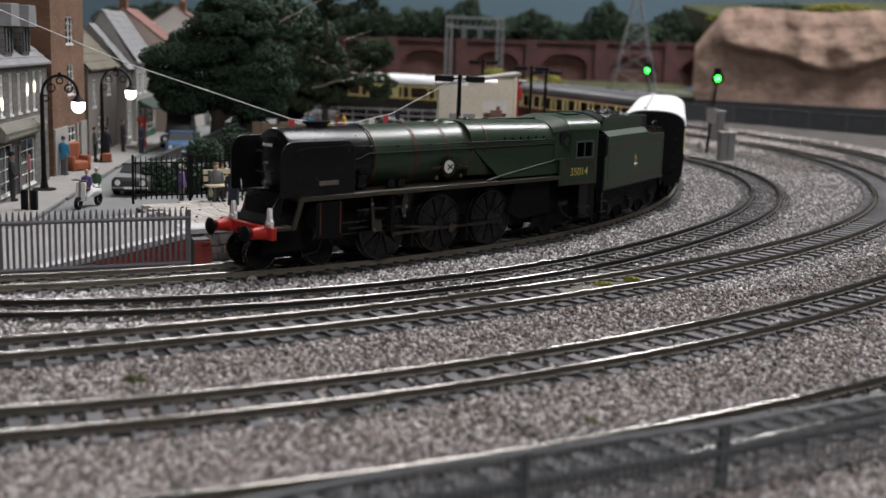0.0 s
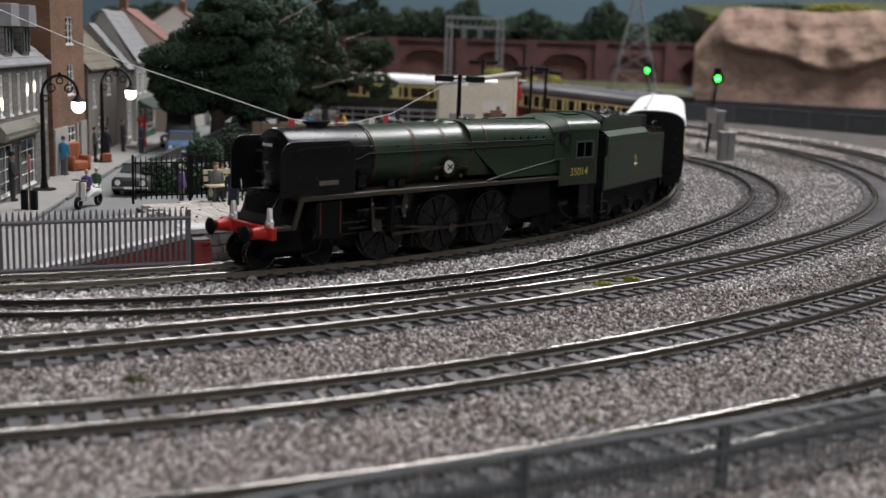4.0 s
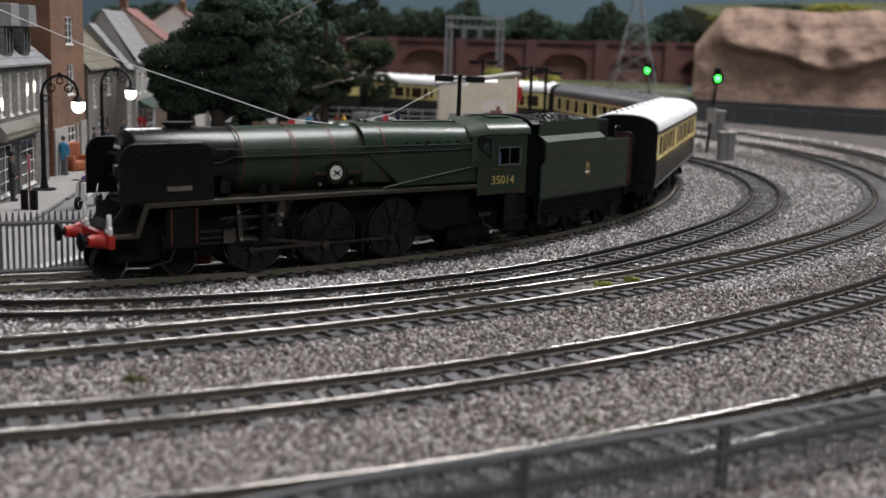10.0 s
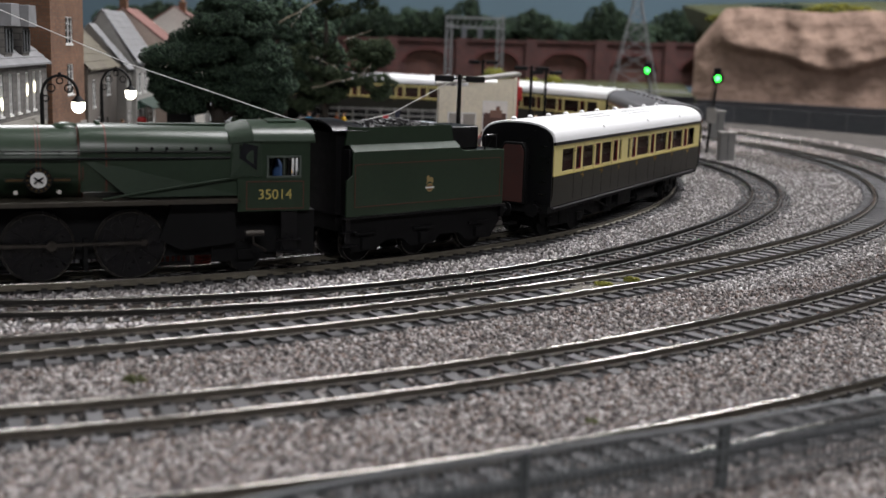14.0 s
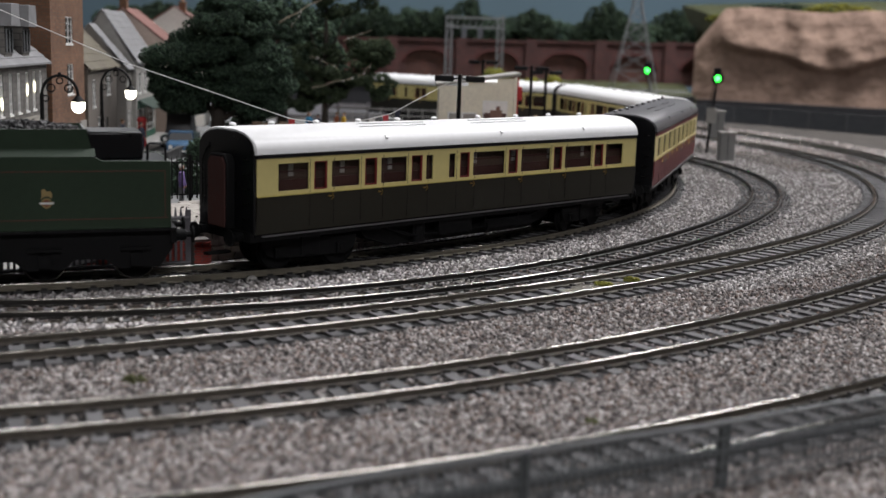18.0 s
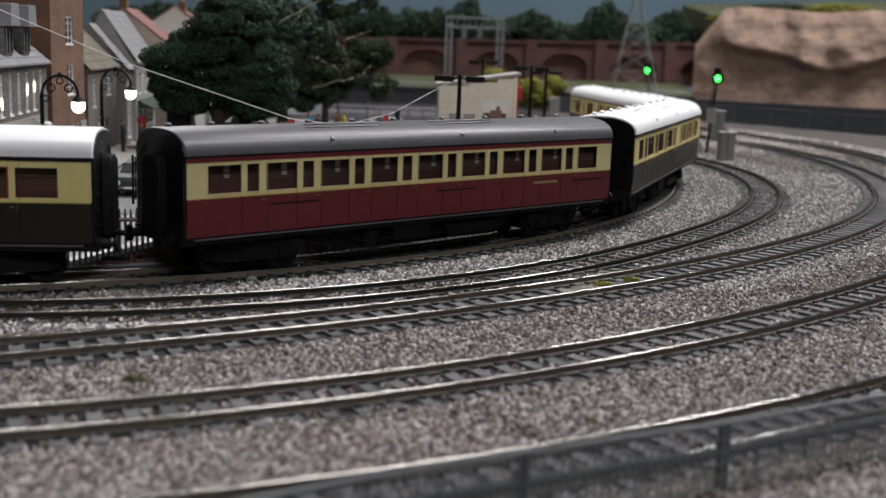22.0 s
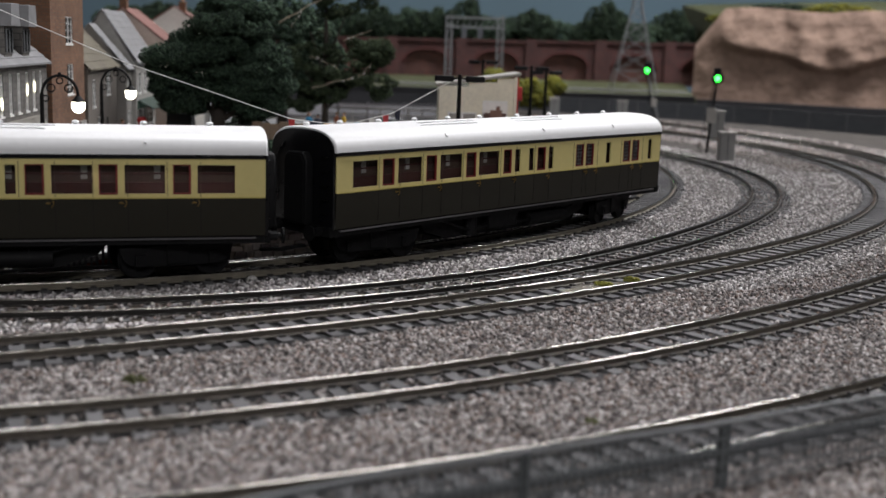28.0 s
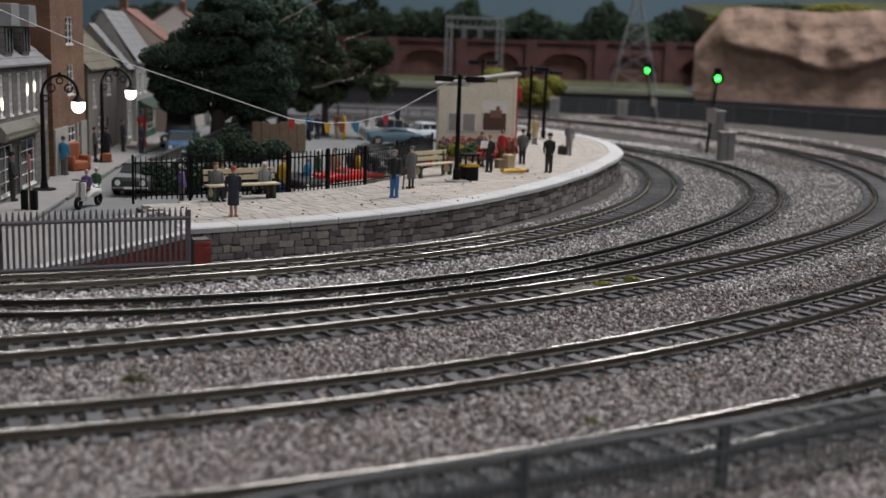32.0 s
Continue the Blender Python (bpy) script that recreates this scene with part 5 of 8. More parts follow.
def build_platform():
    pl = tagged(new("platform"), "curved station platform with stone wall and pale paving", "platform", kind="structure")
    ss = np.arange(256, 1050, 8.0)
    front = [edge(s, 1.5) for s in ss]
    back = []
    for s in ss:
        q = float(np.interp(s, [256, 300, 420, 560, 700, 860, 1050], [72, 80, 95, 105, 95, 70, 60]))
        back.append(edge(s, q))
    g = Geo()
    rings = []
    for (x0, y0), (x1, y1) in zip(front, back):
        rings.append([(x0, y0, ptop(x0) - 1.2), (x1, y1, ptop(x1) - 1.2), (x1, y1, -3.6), (x0, y0, -3.6)])
    g.loft(rings)
    part("core", g, "mortar", pl, smooth=0)
    # coping stones along the edge
    s = 256
    while s < 1040:
        L = 25.0
        rings = []
        for k in range(5):
            q = s + 0.25 + (L - 0.5) * k / 4
            a, b, c = edge(q, -1.2), edge(q, -0.6), edge(q, 9.5)
            z = ptop(a[0])
            rings.append([(a[0], a[1], z - 0.5), (b[0], b[1], z + 0.1), (c[0], c[1], z + 0.1), (c[0], c[1], z - 2.4), (a[0], a[1], z - 2.4)])
        part("coping_stone", Geo().loft(rings), "coping", pl)
        s += L
    # paving slabs: the near end piece by piece, the rest as one cover
    rnd = random.Random(8)
    shared = {}
    cover = Geo()
    for row in range(16):
        o = 9.8 + 5.6 * row
        q = 262 + rnd.uniform(0, 6)
        while q < 960:
            w = 7.2 * (1 - (o + 30) / 480.0)
            lim = float(np.interp(q, [256, 300, 420, 560, 700, 860, 1050], [72, 80, 95, 105, 95, 70, 60]))
            if o + 6 < lim:
                x, y = edge(q, o + 2.8)
                wid = round(w - 0.30, 1)
                z, t = ptop(x) - 0.62 + rnd.uniform(-0.07, 0.07), LINE_A.turn(q) + rnd.uniform(-0.012, 0.012)
                if q < 420:
                    if wid not in shared:
                        shared[wid] = Geo().box((0, 0, 0), (wid, 5.32, 1.4)).mesh("paving_slab", [M["paving"]])
                    part("paving_slab", shared[wid], "paving", pl, at=(x, y, z), rz=t)
                else:
                    cover.box((x, y, z), (wid, 5.32, 1.4), rz=t)
            q += 7.2
    tagged(part("paving_cover", cover, "paving2", pl, smooth=0), kind="stuff")
    # rubble stones of the wall, each an uneven many-cornered block
    def rubble(w, h):
        n = 9
        out = []
        for i in range(n):
            a = 2 * math.pi * (i + rnd.uniform(-0.25, 0.25)) / n
            c, d = math.cos(a), math.sin(a)
            out.append((math.copysign(abs(c) ** 0.32, c) * w / 2 * rnd.uniform(0.86, 1.06), math.copysign(abs(d) ** 0.32, d) * h / 2 * rnd.uniform(0.84, 1.08)))
        tip = [(x * 0.92, -1.1 - rnd.uniform(0, 0.35), z * 0.9) for x, z in out]
        return [[(x, 0.9, z) for x, z in out], [(x, -0.7, z) for x, z in out], tip]
    sizes = ((6.4, 3.6), (5.0, 3.3), (4.0, 3.0), (7.6, 3.0), (3.2, 3.6), (5.6, 2.6))
    bank = [(w, Geo().loft(rubble(w, h)).mesh("wall_stone", [M["stone"]], 0)) for w, h in sizes for _ in range(4)]
    far = Geo()
    for row in range(4):
        s = 256 + rnd.uniform(0, 4)
        while s < 820:
            w, me = bank[rnd.randrange(len(bank))]
            x, y = edge(s + w / 2, 1.6 + rnd.uniform(-0.3, 0.2))
            zt = ptop(x) - 2.6
            z = -3.2 + (zt + 3.4) * (row + 0.5) / 4 + rnd.uniform(-0.5, 0.5)
            if s < 540:
                part("wall_stone", me, "stone", pl, at=(x, y, z), rz=LINE_A.turn(s) + rnd.uniform(-0.08, 0.08))
            else:
                far.box((x, y, z), (w - 0.3, 1.8, 3.0), rz=LINE_A.turn(s) + rnd.uniform(-0.06, 0.06))
            s += w + 0.25
    tagged(part("far_wall_stones", far, "stone2", pl, smooth=0), kind="stuff")


build_platform()

# ==== backdrop and hall ====
sheet("backdrop", -3000, 3000, 2620, 2640, -40, 560, "skyblue", "painted grey-blue sky backcloth")
# ceiling out of view, pale so that it bounces fill light down
hall = Geo()
hall.span(-3600, 3600, -2500, 6700, 2400, 2420)
tagged(part("ceiling", hall, "hallceiling", None), "unseen pale grey hall ceiling that bounces fill light", "ceiling", kind="structure")
for nm, a in (("wall_north", (-3600, 3600, 6690, 6700)), ("wall_south", (-3600, 3600, -2510, -2500)), ("wall_west", (-3610, -3600, -2500, 6700)), ("wall_east", (3600, 3610, -2500, 6700))):
    tagged(part(nm, Geo().span(*a, -900, 2400), "fence", None), "plain grey wall of the exhibition hall", "wall", kind="structure")
tagged(part("floor", Geo().span(-3600, 3600, -2500, 6700, -910, -900), "asphalt", None), "dark floor of the exhibition hall", "floor", kind="structure")


# ==== small helpers for the scenery ====
def paint(name, colour, rough=0.6, **k):
    key = "p_" + name
    if key not in M:
        M[key] = mat(name, colour, rough, **k)
    return key


def holed(x0, x1, z0, z1, holes, y0, y1, gable=0.0):
    """A wall in x and z with openings that go right through it."""
    xs = sorted({x0, x1, *[v for h in holes for v in h[:2]]})
    zs = sorted({z0, z1, *[v for h in holes for v in h[2:]]})
    nx, nz = len(xs) - 1, len(zs) - 1

    def solid(i, k):
        if not (0 <= i < nx and 0 <= k < nz):
            return False
        mx, mz = (xs[i] + xs[i + 1]) / 2, (zs[k] + zs[k + 1]) / 2
        return not any(h[0] < mx < h[1] and h[2] < mz < h[3] for h in holes)

    at, V, F = {}, [], []

    def v(i, k, y):
        if (i, k, y) not in at:
            at[(i, k, y)] = len(V)
            V.append((xs[i], y, zs[k]))
        return at[(i, k, y)]

    for i in range(nx):
        for k in range(nz):
            if not solid(i, k):
                continue
            F.append((v(i, k, y0), v(i + 1, k, y0), v(i + 1, k + 1, y0), v(i, k + 1, y0)))
            F.append((v(i, k + 1, y1), v(i + 1, k + 1, y1), v(i + 1, k, y1), v(i, k, y1)))
            for di, dk, p, q in ((-1, 0, (i, k + 1), (i, k)), (1, 0, (i + 1, k), (i + 1, k + 1)), (0, -1, (i, k), (i + 1, k)), (0, 1, (i + 1, k + 1), (i, k + 1))):
                if not solid(i + di, k + dk):
                    F.append((v(*q, y0), v(*p, y0), v(*p, y1), v(*q, y1)))
    g = Geo().add(V, F)
    if gable:
        g.prism([(x0, z1), (x1, z1), ((x0 + x1) / 2, z1 + gable)], y0, y1, "y")
    return g


def sash(parent, x0, x1, z0, z1, frame="white", pane="darkglass", bars=(1, 2), y=0.6):
    w = part("window", Geo().span(x0 - 0.5, x1 + 0.5, -0.5, 0.6, z0 - 0.9, z0), frame, parent, "window with painted frame and sill")
    f = Geo().span(x0, x1, y - 0.3, y + 0.3, z1 - 0.6, z1).span(x0, x1, y - 0.3, y + 0.3, z0, z0 + 0.6).span(x0, x0 + 0.6, y - 0.3, y + 0.3, z0, z1).span(x1 - 0.6, x1, y - 0.3, y + 0.3, z0, z1)
    for i in range(1, bars[0] + 1):
        q = x0 + (x1 - x0) * i / (bars[0] + 1)
        f.span(q - 0.2, q + 0.2, y - 0.25, y + 0.25, z0, z1)
    for i in range(1, bars[1] + 1):
        q = z0 + (z1 - z0) * i / (bars[1] + 1)
        f.span(x0, x1, y - 0.25, y + 0.25, q - 0.2, q + 0.2)
    part("frame", f, frame, w)
    part("pane", Geo().span(x0, x1, y + 0.3, y + 0.5, z0, z1), pane, w)
    return w


STREET = 4.0
M["slate"] = mat("grey slate roof", (0.20, 0.20, 0.205), 0.75, var=0.25, scale=250, bump=0.2)
M["browntile"] = mat("brown tile roof", (0.13, 0.085, 0.060), 0.85, var=0.35, scale=250, bump=0.3)
M["lichentile"] = mat("lichened brown tile", (0.13, 0.112, 0.085), 0.85, var=0.3, scale=120, big=30, bump=0.3, tint=(0.165, 0.15, 0.11))
M["redtile"] = mat("faded red tile roof", (0.20, 0.10, 0.085), 0.85, var=0.25, scale=250)
M["greystone"] = coursed("grey stone wall", (0.16, 0.15, 0.138), (0.11, 0.103, 0.096), (0.085, 0.08, 0.075), 0.0085, 0.0034)
M["housebrick"] = coursed("orange brown brick wall", (0.19, 0.096, 0.054), (0.135, 0.068, 0.04), (0.11, 0.08, 0.058), 0.0046, 0.0018)
M["render"] = mat("pale render", (0.30, 0.29, 0.27), 0.85, var=0.2, scale=200, bump=0.1)
M["litglass"] = mat("lit window", (0.8, 0.75, 0.6), 0.3, emit=3.0, emit_colour=(1.0, 0.95, 0.70))


def roof_slabs(parent, x0, x1, d0, d1, ze, zr, material, ridge="x"):
    """Two pitched slopes with courses, overhanging the walls. ridge x: along the street; y: square to it."""
    n = 9
    for side in (0, 1):
        for i in range(n):
            g = Geo()
            a, b = i / n, (i + 1.12) / n
            if ridge == "x":
                mid = (d0 + d1) / 2
                ya = d0 + (mid - d0) * a if side == 0 else d1 + (mid - d1) * a
                yb = d0 + (mid - d0) * min(1, b) if side == 0 else d1 + (mid - d1) * min(1, b)
                za, zb = ze + (zr - ze) * a, ze + (zr - ze) * min(1, b)
                g.add([(x0, ya, za + 0.5), (x1, ya, za + 0.5), (x1, yb, zb), (x0, yb, zb), (x0, ya, za - 0.5), (x1, ya, za - 0.5), (x1, yb, zb - 1), (x0, yb, zb - 1)], [(0, 1, 2, 3), (7, 6, 5, 4), (0, 4, 5, 1), (1, 5, 6, 2), (2, 6, 7, 3), (3, 7, 4, 0)])
            else:
                mid = (x0 + x1) / 2
                xa = x0 + (mid - x0) * a if side == 0 else x1 + (mid - x1) * a
                xb = x0 + (mid - x0) * min(1, b) if side == 0 else x1 + (mid - x1) * min(1, b)
                za, zb = ze + (zr - ze) * a, ze + (zr - ze) * min(1, b)
                g.add([(xa, d0, za + 0.5), (xa, d1, za + 0.5), (xb, d1, zb), (xb, d0, zb), (xa, d0, za - 0.5), (xa, d1, za - 0.5), (xb, d1, zb - 1), (xb, d0, zb - 1)], [(0, 1, 2, 3), (7, 6, 5, 4), (0, 4, 5, 1), (1, 5, 6, 2), (2, 6, 7, 3), (3, 7, 4, 0)])
            part("roof_course", g, material, parent, smooth=0)


def chimney(parent, x, y, z, material="housebrick"):
    c = part("chimney", Geo().span(x - 4, x + 4, y - 3, y + 3, z, z + 16).span(x - 4.6, x + 4.6, y - 3.6, y + 3.6, z + 14, z + 15.4), material, parent, bevel=0.2)
    for k in (-2, 2):
        part("chimney_pot", Geo().lathe([(1.3, 0), (1.1, 5), (1.4, 5.2), (1.4, 6), (0.8, 6)], (x + k, y, z + 16), "z", 10), "p_pot", c)


paint("pot", (0.38, 0.25, 0.15))
STREET_TURN = math.atan2(1.0, -0.10)


def house(x, y, w, depth, eave, ridge, wallm, roofm, label, along=True, holes=(), frame="white", shop=None, name="house", lit=()):
    h = thing(name, x, y, STREET, STREET_TURN, label, "house", "street houses")
    gable = 0 if along else ridge - eave
    part("front_wall", holed(0, w, 0, eave, list(holes), 0, 1.6, gable), wallm, h, smooth=0)
    part("back_wall", holed(0, w, 0, eave, [], depth - 1.6, depth, gable), wallm, h, smooth=0)
    for x0 in (0, w - 1.6):
        g = Geo().span(x0, x0 + 1.6, 1.6, depth - 1.6, 0, eave)
        if along:
            g.prism([(1.6, eave), (depth - 1.6, eave), (depth / 2, ridge - 1)], x0, x0 + 1.6)
        part("side_wall", g, wallm, h, smooth=0)
    if along:
        roof_slabs(h, -1.5, w + 1.5, -2.5, depth + 2.5, eave - 1, ridge, roofm, "x")
    else:
        roof_slabs(h, -2.5, w + 2.5, -1.5, depth + 1.5, eave - 1, ridge, roofm, "y")
    part("inner_floor", Geo().span(1.6, w - 1.6, 1.6, depth - 1.6, eave * 0.45, eave * 0.45 + 1), "darkboard", h)
    for i, q in enumerate(holes):
        if q[2] > 1:
            sash(h, *q, frame=frame, pane="litglass" if i in lit else "darkglass", bars=(1, 3) if q[3] - q[2] > 12 else (1, 2))
        else:
            d = part("door", Geo().span(q[0], q[1], 0.6, 1.1, q[2], q[3]), shop or "p_darkdoor", h, bevel=0.2)
            part("door_handle", Geo().box((q[1] - 1, 0.4, (q[2] + q[3]) / 2), (0.4, 0.4, 1.2)), "brass", d)
    return h


paint("darkdoor", (0.03, 0.03, 0.035))
# street surfaces: yard and road, then the raised pavement with its kerb
tagged(part("road", Geo().prism([(-560, 478), (-186, 470), (-150, 520), (-60, 585), (-48, 640), (-30, 790), (30, 1000), (30, 1190), (-560, 1190)], -3.6, STREET, "z"), "road", None, smooth=0), "grey road and yard surface behind the fence", "road", kind="structure")
tagged(part("yard", Geo().prism([(-300, 360), (-262, 372), (-158, 414), (-190, 472), (-300, 480)], -3.6, -2.4, "z"), "yard", None, smooth=0), "pale concrete yard behind the palisade fence", "yard", kind="structure")
tagged(part("street_bank", Geo().add([(-300, 372, -2.3), (-154.9, 419.9, -2.2), (-185, 470, 4.4), (-300, 482, 4.3), (-300, 372, -3.6), (-154.9, 419.9, -3.6), (-185, 470, -3.6), (-300, 482, -3.6)], [(0, 1, 2, 3), (7, 6, 5, 4), (0, 4, 5, 1), (1, 5, 6, 2), (2, 6, 7, 3), (3, 7, 4, 0)]), "yard", None, smooth=0), "pale slope up from the track to the street", "slope", kind="structure")
paint("pavement", (0.24, 0.23, 0.22), 0.9, var=0.2)
pv = tagged(part("pavement", Geo().prism([(-300, 476), (-181, 480), (-190, 560), (-206, 700), (-214, 800), (-218, 1000), (-330, 1000), (-330, 476)], STREET - 0.5, STREET + 1.3, "z"), "p_pavement", None, smooth=0), "pale pavement in front of the shops", "pavement", kind="structure")
kerb_pts = [(-181, 480), (-190, 560), (-206, 700), (-214, 800), (-218, 1000)]
for a, b in zip(kerb_pts[:-1], kerb_pts[1:]):
    L = math.hypot(b[0] - a[0], b[1] - a[1])
    t = math.atan2(b[1] - a[1], b[0] - a[0])
    for k in range(int(L / 12)):
        q = (k + 0.5) * 12 / L
        part("kerb_stone", Geo().box((0, 0, 0), (11.7, 1.6, 2.0)) if (k, a) == (0, kerb_pts[0]) else bpy.data.meshes["kerb_stone"], "p_kerb" if "p_kerb" in M else paint("kerb", (0.13, 0.13, 0.13), 0.85), pv, at=(a[0] + (b[0] - a[0]) * q + 0.8, a[1] + (b[1] - a[1]) * q, STREET + 0.45), rz=t)

# houses down the street
h1 = house(-203, 440, 190, 62, 67, 94, "greystone", "slate", "grey stone house with slate roof, dormer and shop front",
           holes=[(100, 106, 42, 62), (116, 122, 42, 62), (131, 137, 42, 62), (146, 152, 42, 62), (160, 166, 42, 62), (174, 180, 42, 62), (96, 118, 4, 28), (122, 130, 0, 26), (134, 160, 4, 28)])
# glowing ovals added for the bright spots at three windows
for x0, z0 in ((149, 53), (163, 54), (103, 48)):
    part("window_lamp", Geo().ball((x0, -0.2, z0), (0.9, 0.5, 3.2), 10, 8), "litglass", h1, "small glowing oval added for a lit spot in the window")
shop = part("shop_fascia", Geo().prism([(-5, 31), (0, 31), (0, 39), (-3, 39), (-6, 35)], 88, 166), "p_fascia" if "p_fascia" in M else paint("fascia", (0.16, 0.15, 0.13)), h1, "grey moulded shop fascia", bevel=0.3)
part("fascia_board", Geo().span(92, 162, -5.6, -5.0, 32.2, 36.0), paint("board", (0.22, 0.22, 0.17)), h1)
for k in range(5):
    part("fascia_bar", Geo().span(98 + 12 * k, 106 + 12 * k, -5.8, -5.6, 33.4, 34.8), "p_board2" if "p_board2" in M else paint("board2", (0.12, 0.13, 0.08)), h1)
for x0 in (118, 150):
    d = part("dormer", Geo().span(x0, x0 + 13, 2, 22, 70, 86), "greystone", h1, "small slated dormer window")
    part("dormer_window", Geo().span(x0 + 1.5, x0 + 11.5, 1.4, 2.0, 72.5, 83), "darkglass", d)
    part("dormer_frame", Geo().span(x0 + 6, x0 + 7, 1.0, 1.6, 72, 84).span(x0 + 1, x0 + 1.8, 1.0, 1.6, 72, 84).span(x0 + 11.2, x0 + 12, 1.0, 1.6, 72, 84), "greypost", d)
    part("dormer_roof", Geo().prism([(x0 - 2, 85), (x0 + 15, 85), (x0 + 13, 96), (x0, 96)], -2, 26, "y"), "slate", d, bevel=0.3)
h2 = house(-224, 643, 84, 70, 122, 146, "housebrick", "browntile", "tall brown brick house with white sash windows", along=True,
           holes=[(38, 54, 46, 64), (36, 54, 76, 92), (36, 56, 8, 27), (60, 66, 0, 24)])
part("shop_wall", Geo().span(1, 84, -1.0, -0.2, 0, 7).span(1, 33, -1.0, -0.2, 7, 28).span(57, 60, -1, -0.2, 7, 28).span(68, 84, -1, -0.2, 7, 28), "render", h2, "whitewashed ground floor", smooth=0)
h3 = house(-236, 745, 100, 80, 60, 102, paint("smokedwall", (0.13, 0.115, 0.10), 0.9, var=0.3), "lichentile", "dark walled house with lichened tile roof", along=True, holes=[(62, 76, 40, 56), (14, 24, 34, 52), (30, 52, 6, 26), (58, 66, 0, 24)])
chimney(h3, 8, 20, 84)
h4 = house(-239, 872, 90, 50, 62, 101, "render", "slate", "cream house with grey slate roof and shop awning", holes=[(10, 22, 38, 54), (34, 46, 38, 54), (60, 72, 38, 54), (8, 30, 6, 26), (36, 44, 0, 24), (50, 80, 6, 26)])
h7 = house(-240, 847, 24.5, 52, 58, 90, paint("oldrender", (0.20, 0.19, 0.175), 0.85, var=0.2), "slate", "low narrow house with weathered slate roof", holes=[(8, 17, 36, 52), (6, 18, 6, 26)])
aw = part("awning", Geo().add([(4, -0.5, 33), (84, -0.5, 33), (84, -12, 27), (4, -12, 27), (4, -0.5, 32), (84, -0.5, 32), (84, -12, 26), (4, -12, 26)], [(0, 1, 2, 3), (7, 6, 5, 4), (0, 4, 5, 1), (1, 5, 6, 2), (2, 6, 7, 3), (3, 7, 4, 0)]), paint("awning", (0.03, 0.05, 0.04)), h4, "dark green shop awning")
part("shop_front", Geo().span(4, 84, -1, -0.2, 0, 6).span(4, 84, -1, -0.2, 26, 32), paint("shopgreen", (0.02, 0.10, 0.06)), h4, smooth=0)
h5 = house(-236, 968, 70, 78, 74, 105, paint("pinkrender", (0.50, 0.40, 0.34), 0.85), "redtile", "pale pink rendered house with red tile roof", holes=[(10, 20, 30, 44), (30, 40, 30, 44), (50, 60, 30, 44)])
chimney(h5, 6, 39, 98, "housebrick")
h6 = house(-228, 1060, 50, 52, 92, 110, paint("limewash", (0.78, 0.76, 0.71), 0.85), "redtile", "white rendered house at the end of the street", along=True, holes=[(22, 34, 30, 46)])
chimney(h6, 12, 20, 98)


# ---- fences ----
def paled_fence(label, pts, z0, height, gap, material, post_every, pale=(1.1, 0.6), spike=True, rails=(0.85, 0.1), name="palisade_fence", z1=None):
    f = thing(name, pts[0][0], pts[0][1], z0, 0, label, "fence")
    ox, oy = pts[0]
    g = Geo().prism([(-pale[0] / 2, 0), (pale[0] / 2, 0), (pale[0] / 2, height - 2.6), (pale[0] * 0.16, height), (-pale[0] * 0.16, height), (-pale[0] / 2, height - 2.6)] if spike else [(-pale[0] / 2, 0), (pale[0] / 2, 0), (pale[0] / 2, height), (-pale[0] / 2, height)], -pale[1] / 2, pale[1] / 2, "y")
    me = g.mesh("pale", [M[material]], 0)
    pw = 0.55
    pm = Geo().span(-pw, pw, -pw, pw, -2, height - 1.0 if pale[0] > 0.92 else height + 0.6).mesh("post", [M[material]], 0)
    total = 0.0
    for a, b in zip(pts[:-1], pts[1:]):
        L = math.hypot(b[0] - a[0], b[1] - a[1])
        t = math.atan2(b[1] - a[1], b[0] - a[0])
        dz = lambda q: (z1(a[0] + (b[0] - a[0]) * q) - z0) if z1 else 0.0
        n = max(1, round(L / gap))
        for k in range(n):
            q = (k + 0.5) / n
            part("pale", me, material, f, at=(a[0] + (b[0] - a[0]) * q - ox, a[1] + (b[1] - a[1]) * q - oy, dz(q)), rz=t)
        for rz_ in rails:
            r = Geo().add([], [])
            p0, p1 = (a[0] - ox, a[1] - oy, dz(0) + height * rz_), (b[0] - ox, b[1] - oy, dz(1) + height * rz_)
            r.cyl(p0, p1, 0.85 if pale[0] > 0.92 else 0.5, n=8 if pale[0] > 0.92 else 4)
            part("fence_rail", r, material, f)
        m = max(1, round(L / post_every))
        for k in range(m + 1):
            part("post", pm, material, f, at=(a[0] + (b[0] - a[0]) * k / m - ox, a[1] + (b[1] - a[1]) * k / m - oy, dz(k / m)), rz=t)
    return f


M["greyfence"] = mat("grey purple fence paint", (0.135, 0.128, 0.14), 0.5, var=0.15)
paled_fence("grey palisade fence with pointed pales beside the track", [(-262, 366), (-163, 406.5), (-99.5, 435.5)], -1.8, 23.5, 2.12, "greyfence", 70, (0.95, 0.6), rails=(0.82, 0.06))
paled_fence("black spiked railings along the back of the platform", [(-147, 528), (-122, 536), (-79, 566), (-61, 582), (-43, 603), (-28, 637), (-19, 668), (-9, 702)], 10.3, 20.5, 2.35, "matt_black", 40, (0.6, 0.5), z1=ptop, name="railings")
# brick pier at the platform's end and the dwarf wall under the palisade
wall_d = tagged(new("ramp_side_wall"), "red brick side wall of the platform ramp with sloping coping", "wall", kind="structure")
RA, RB = (-152.0, 413.5), (-100.5, 437.0)
RL = math.hypot(RB[0] - RA[0], RB[1] - RA[1])
RT = math.atan2(RB[1] - RA[1], RB[0] - RA[0])


def ramp_top(d):
    return -0.6 + 11.6 * d / RL


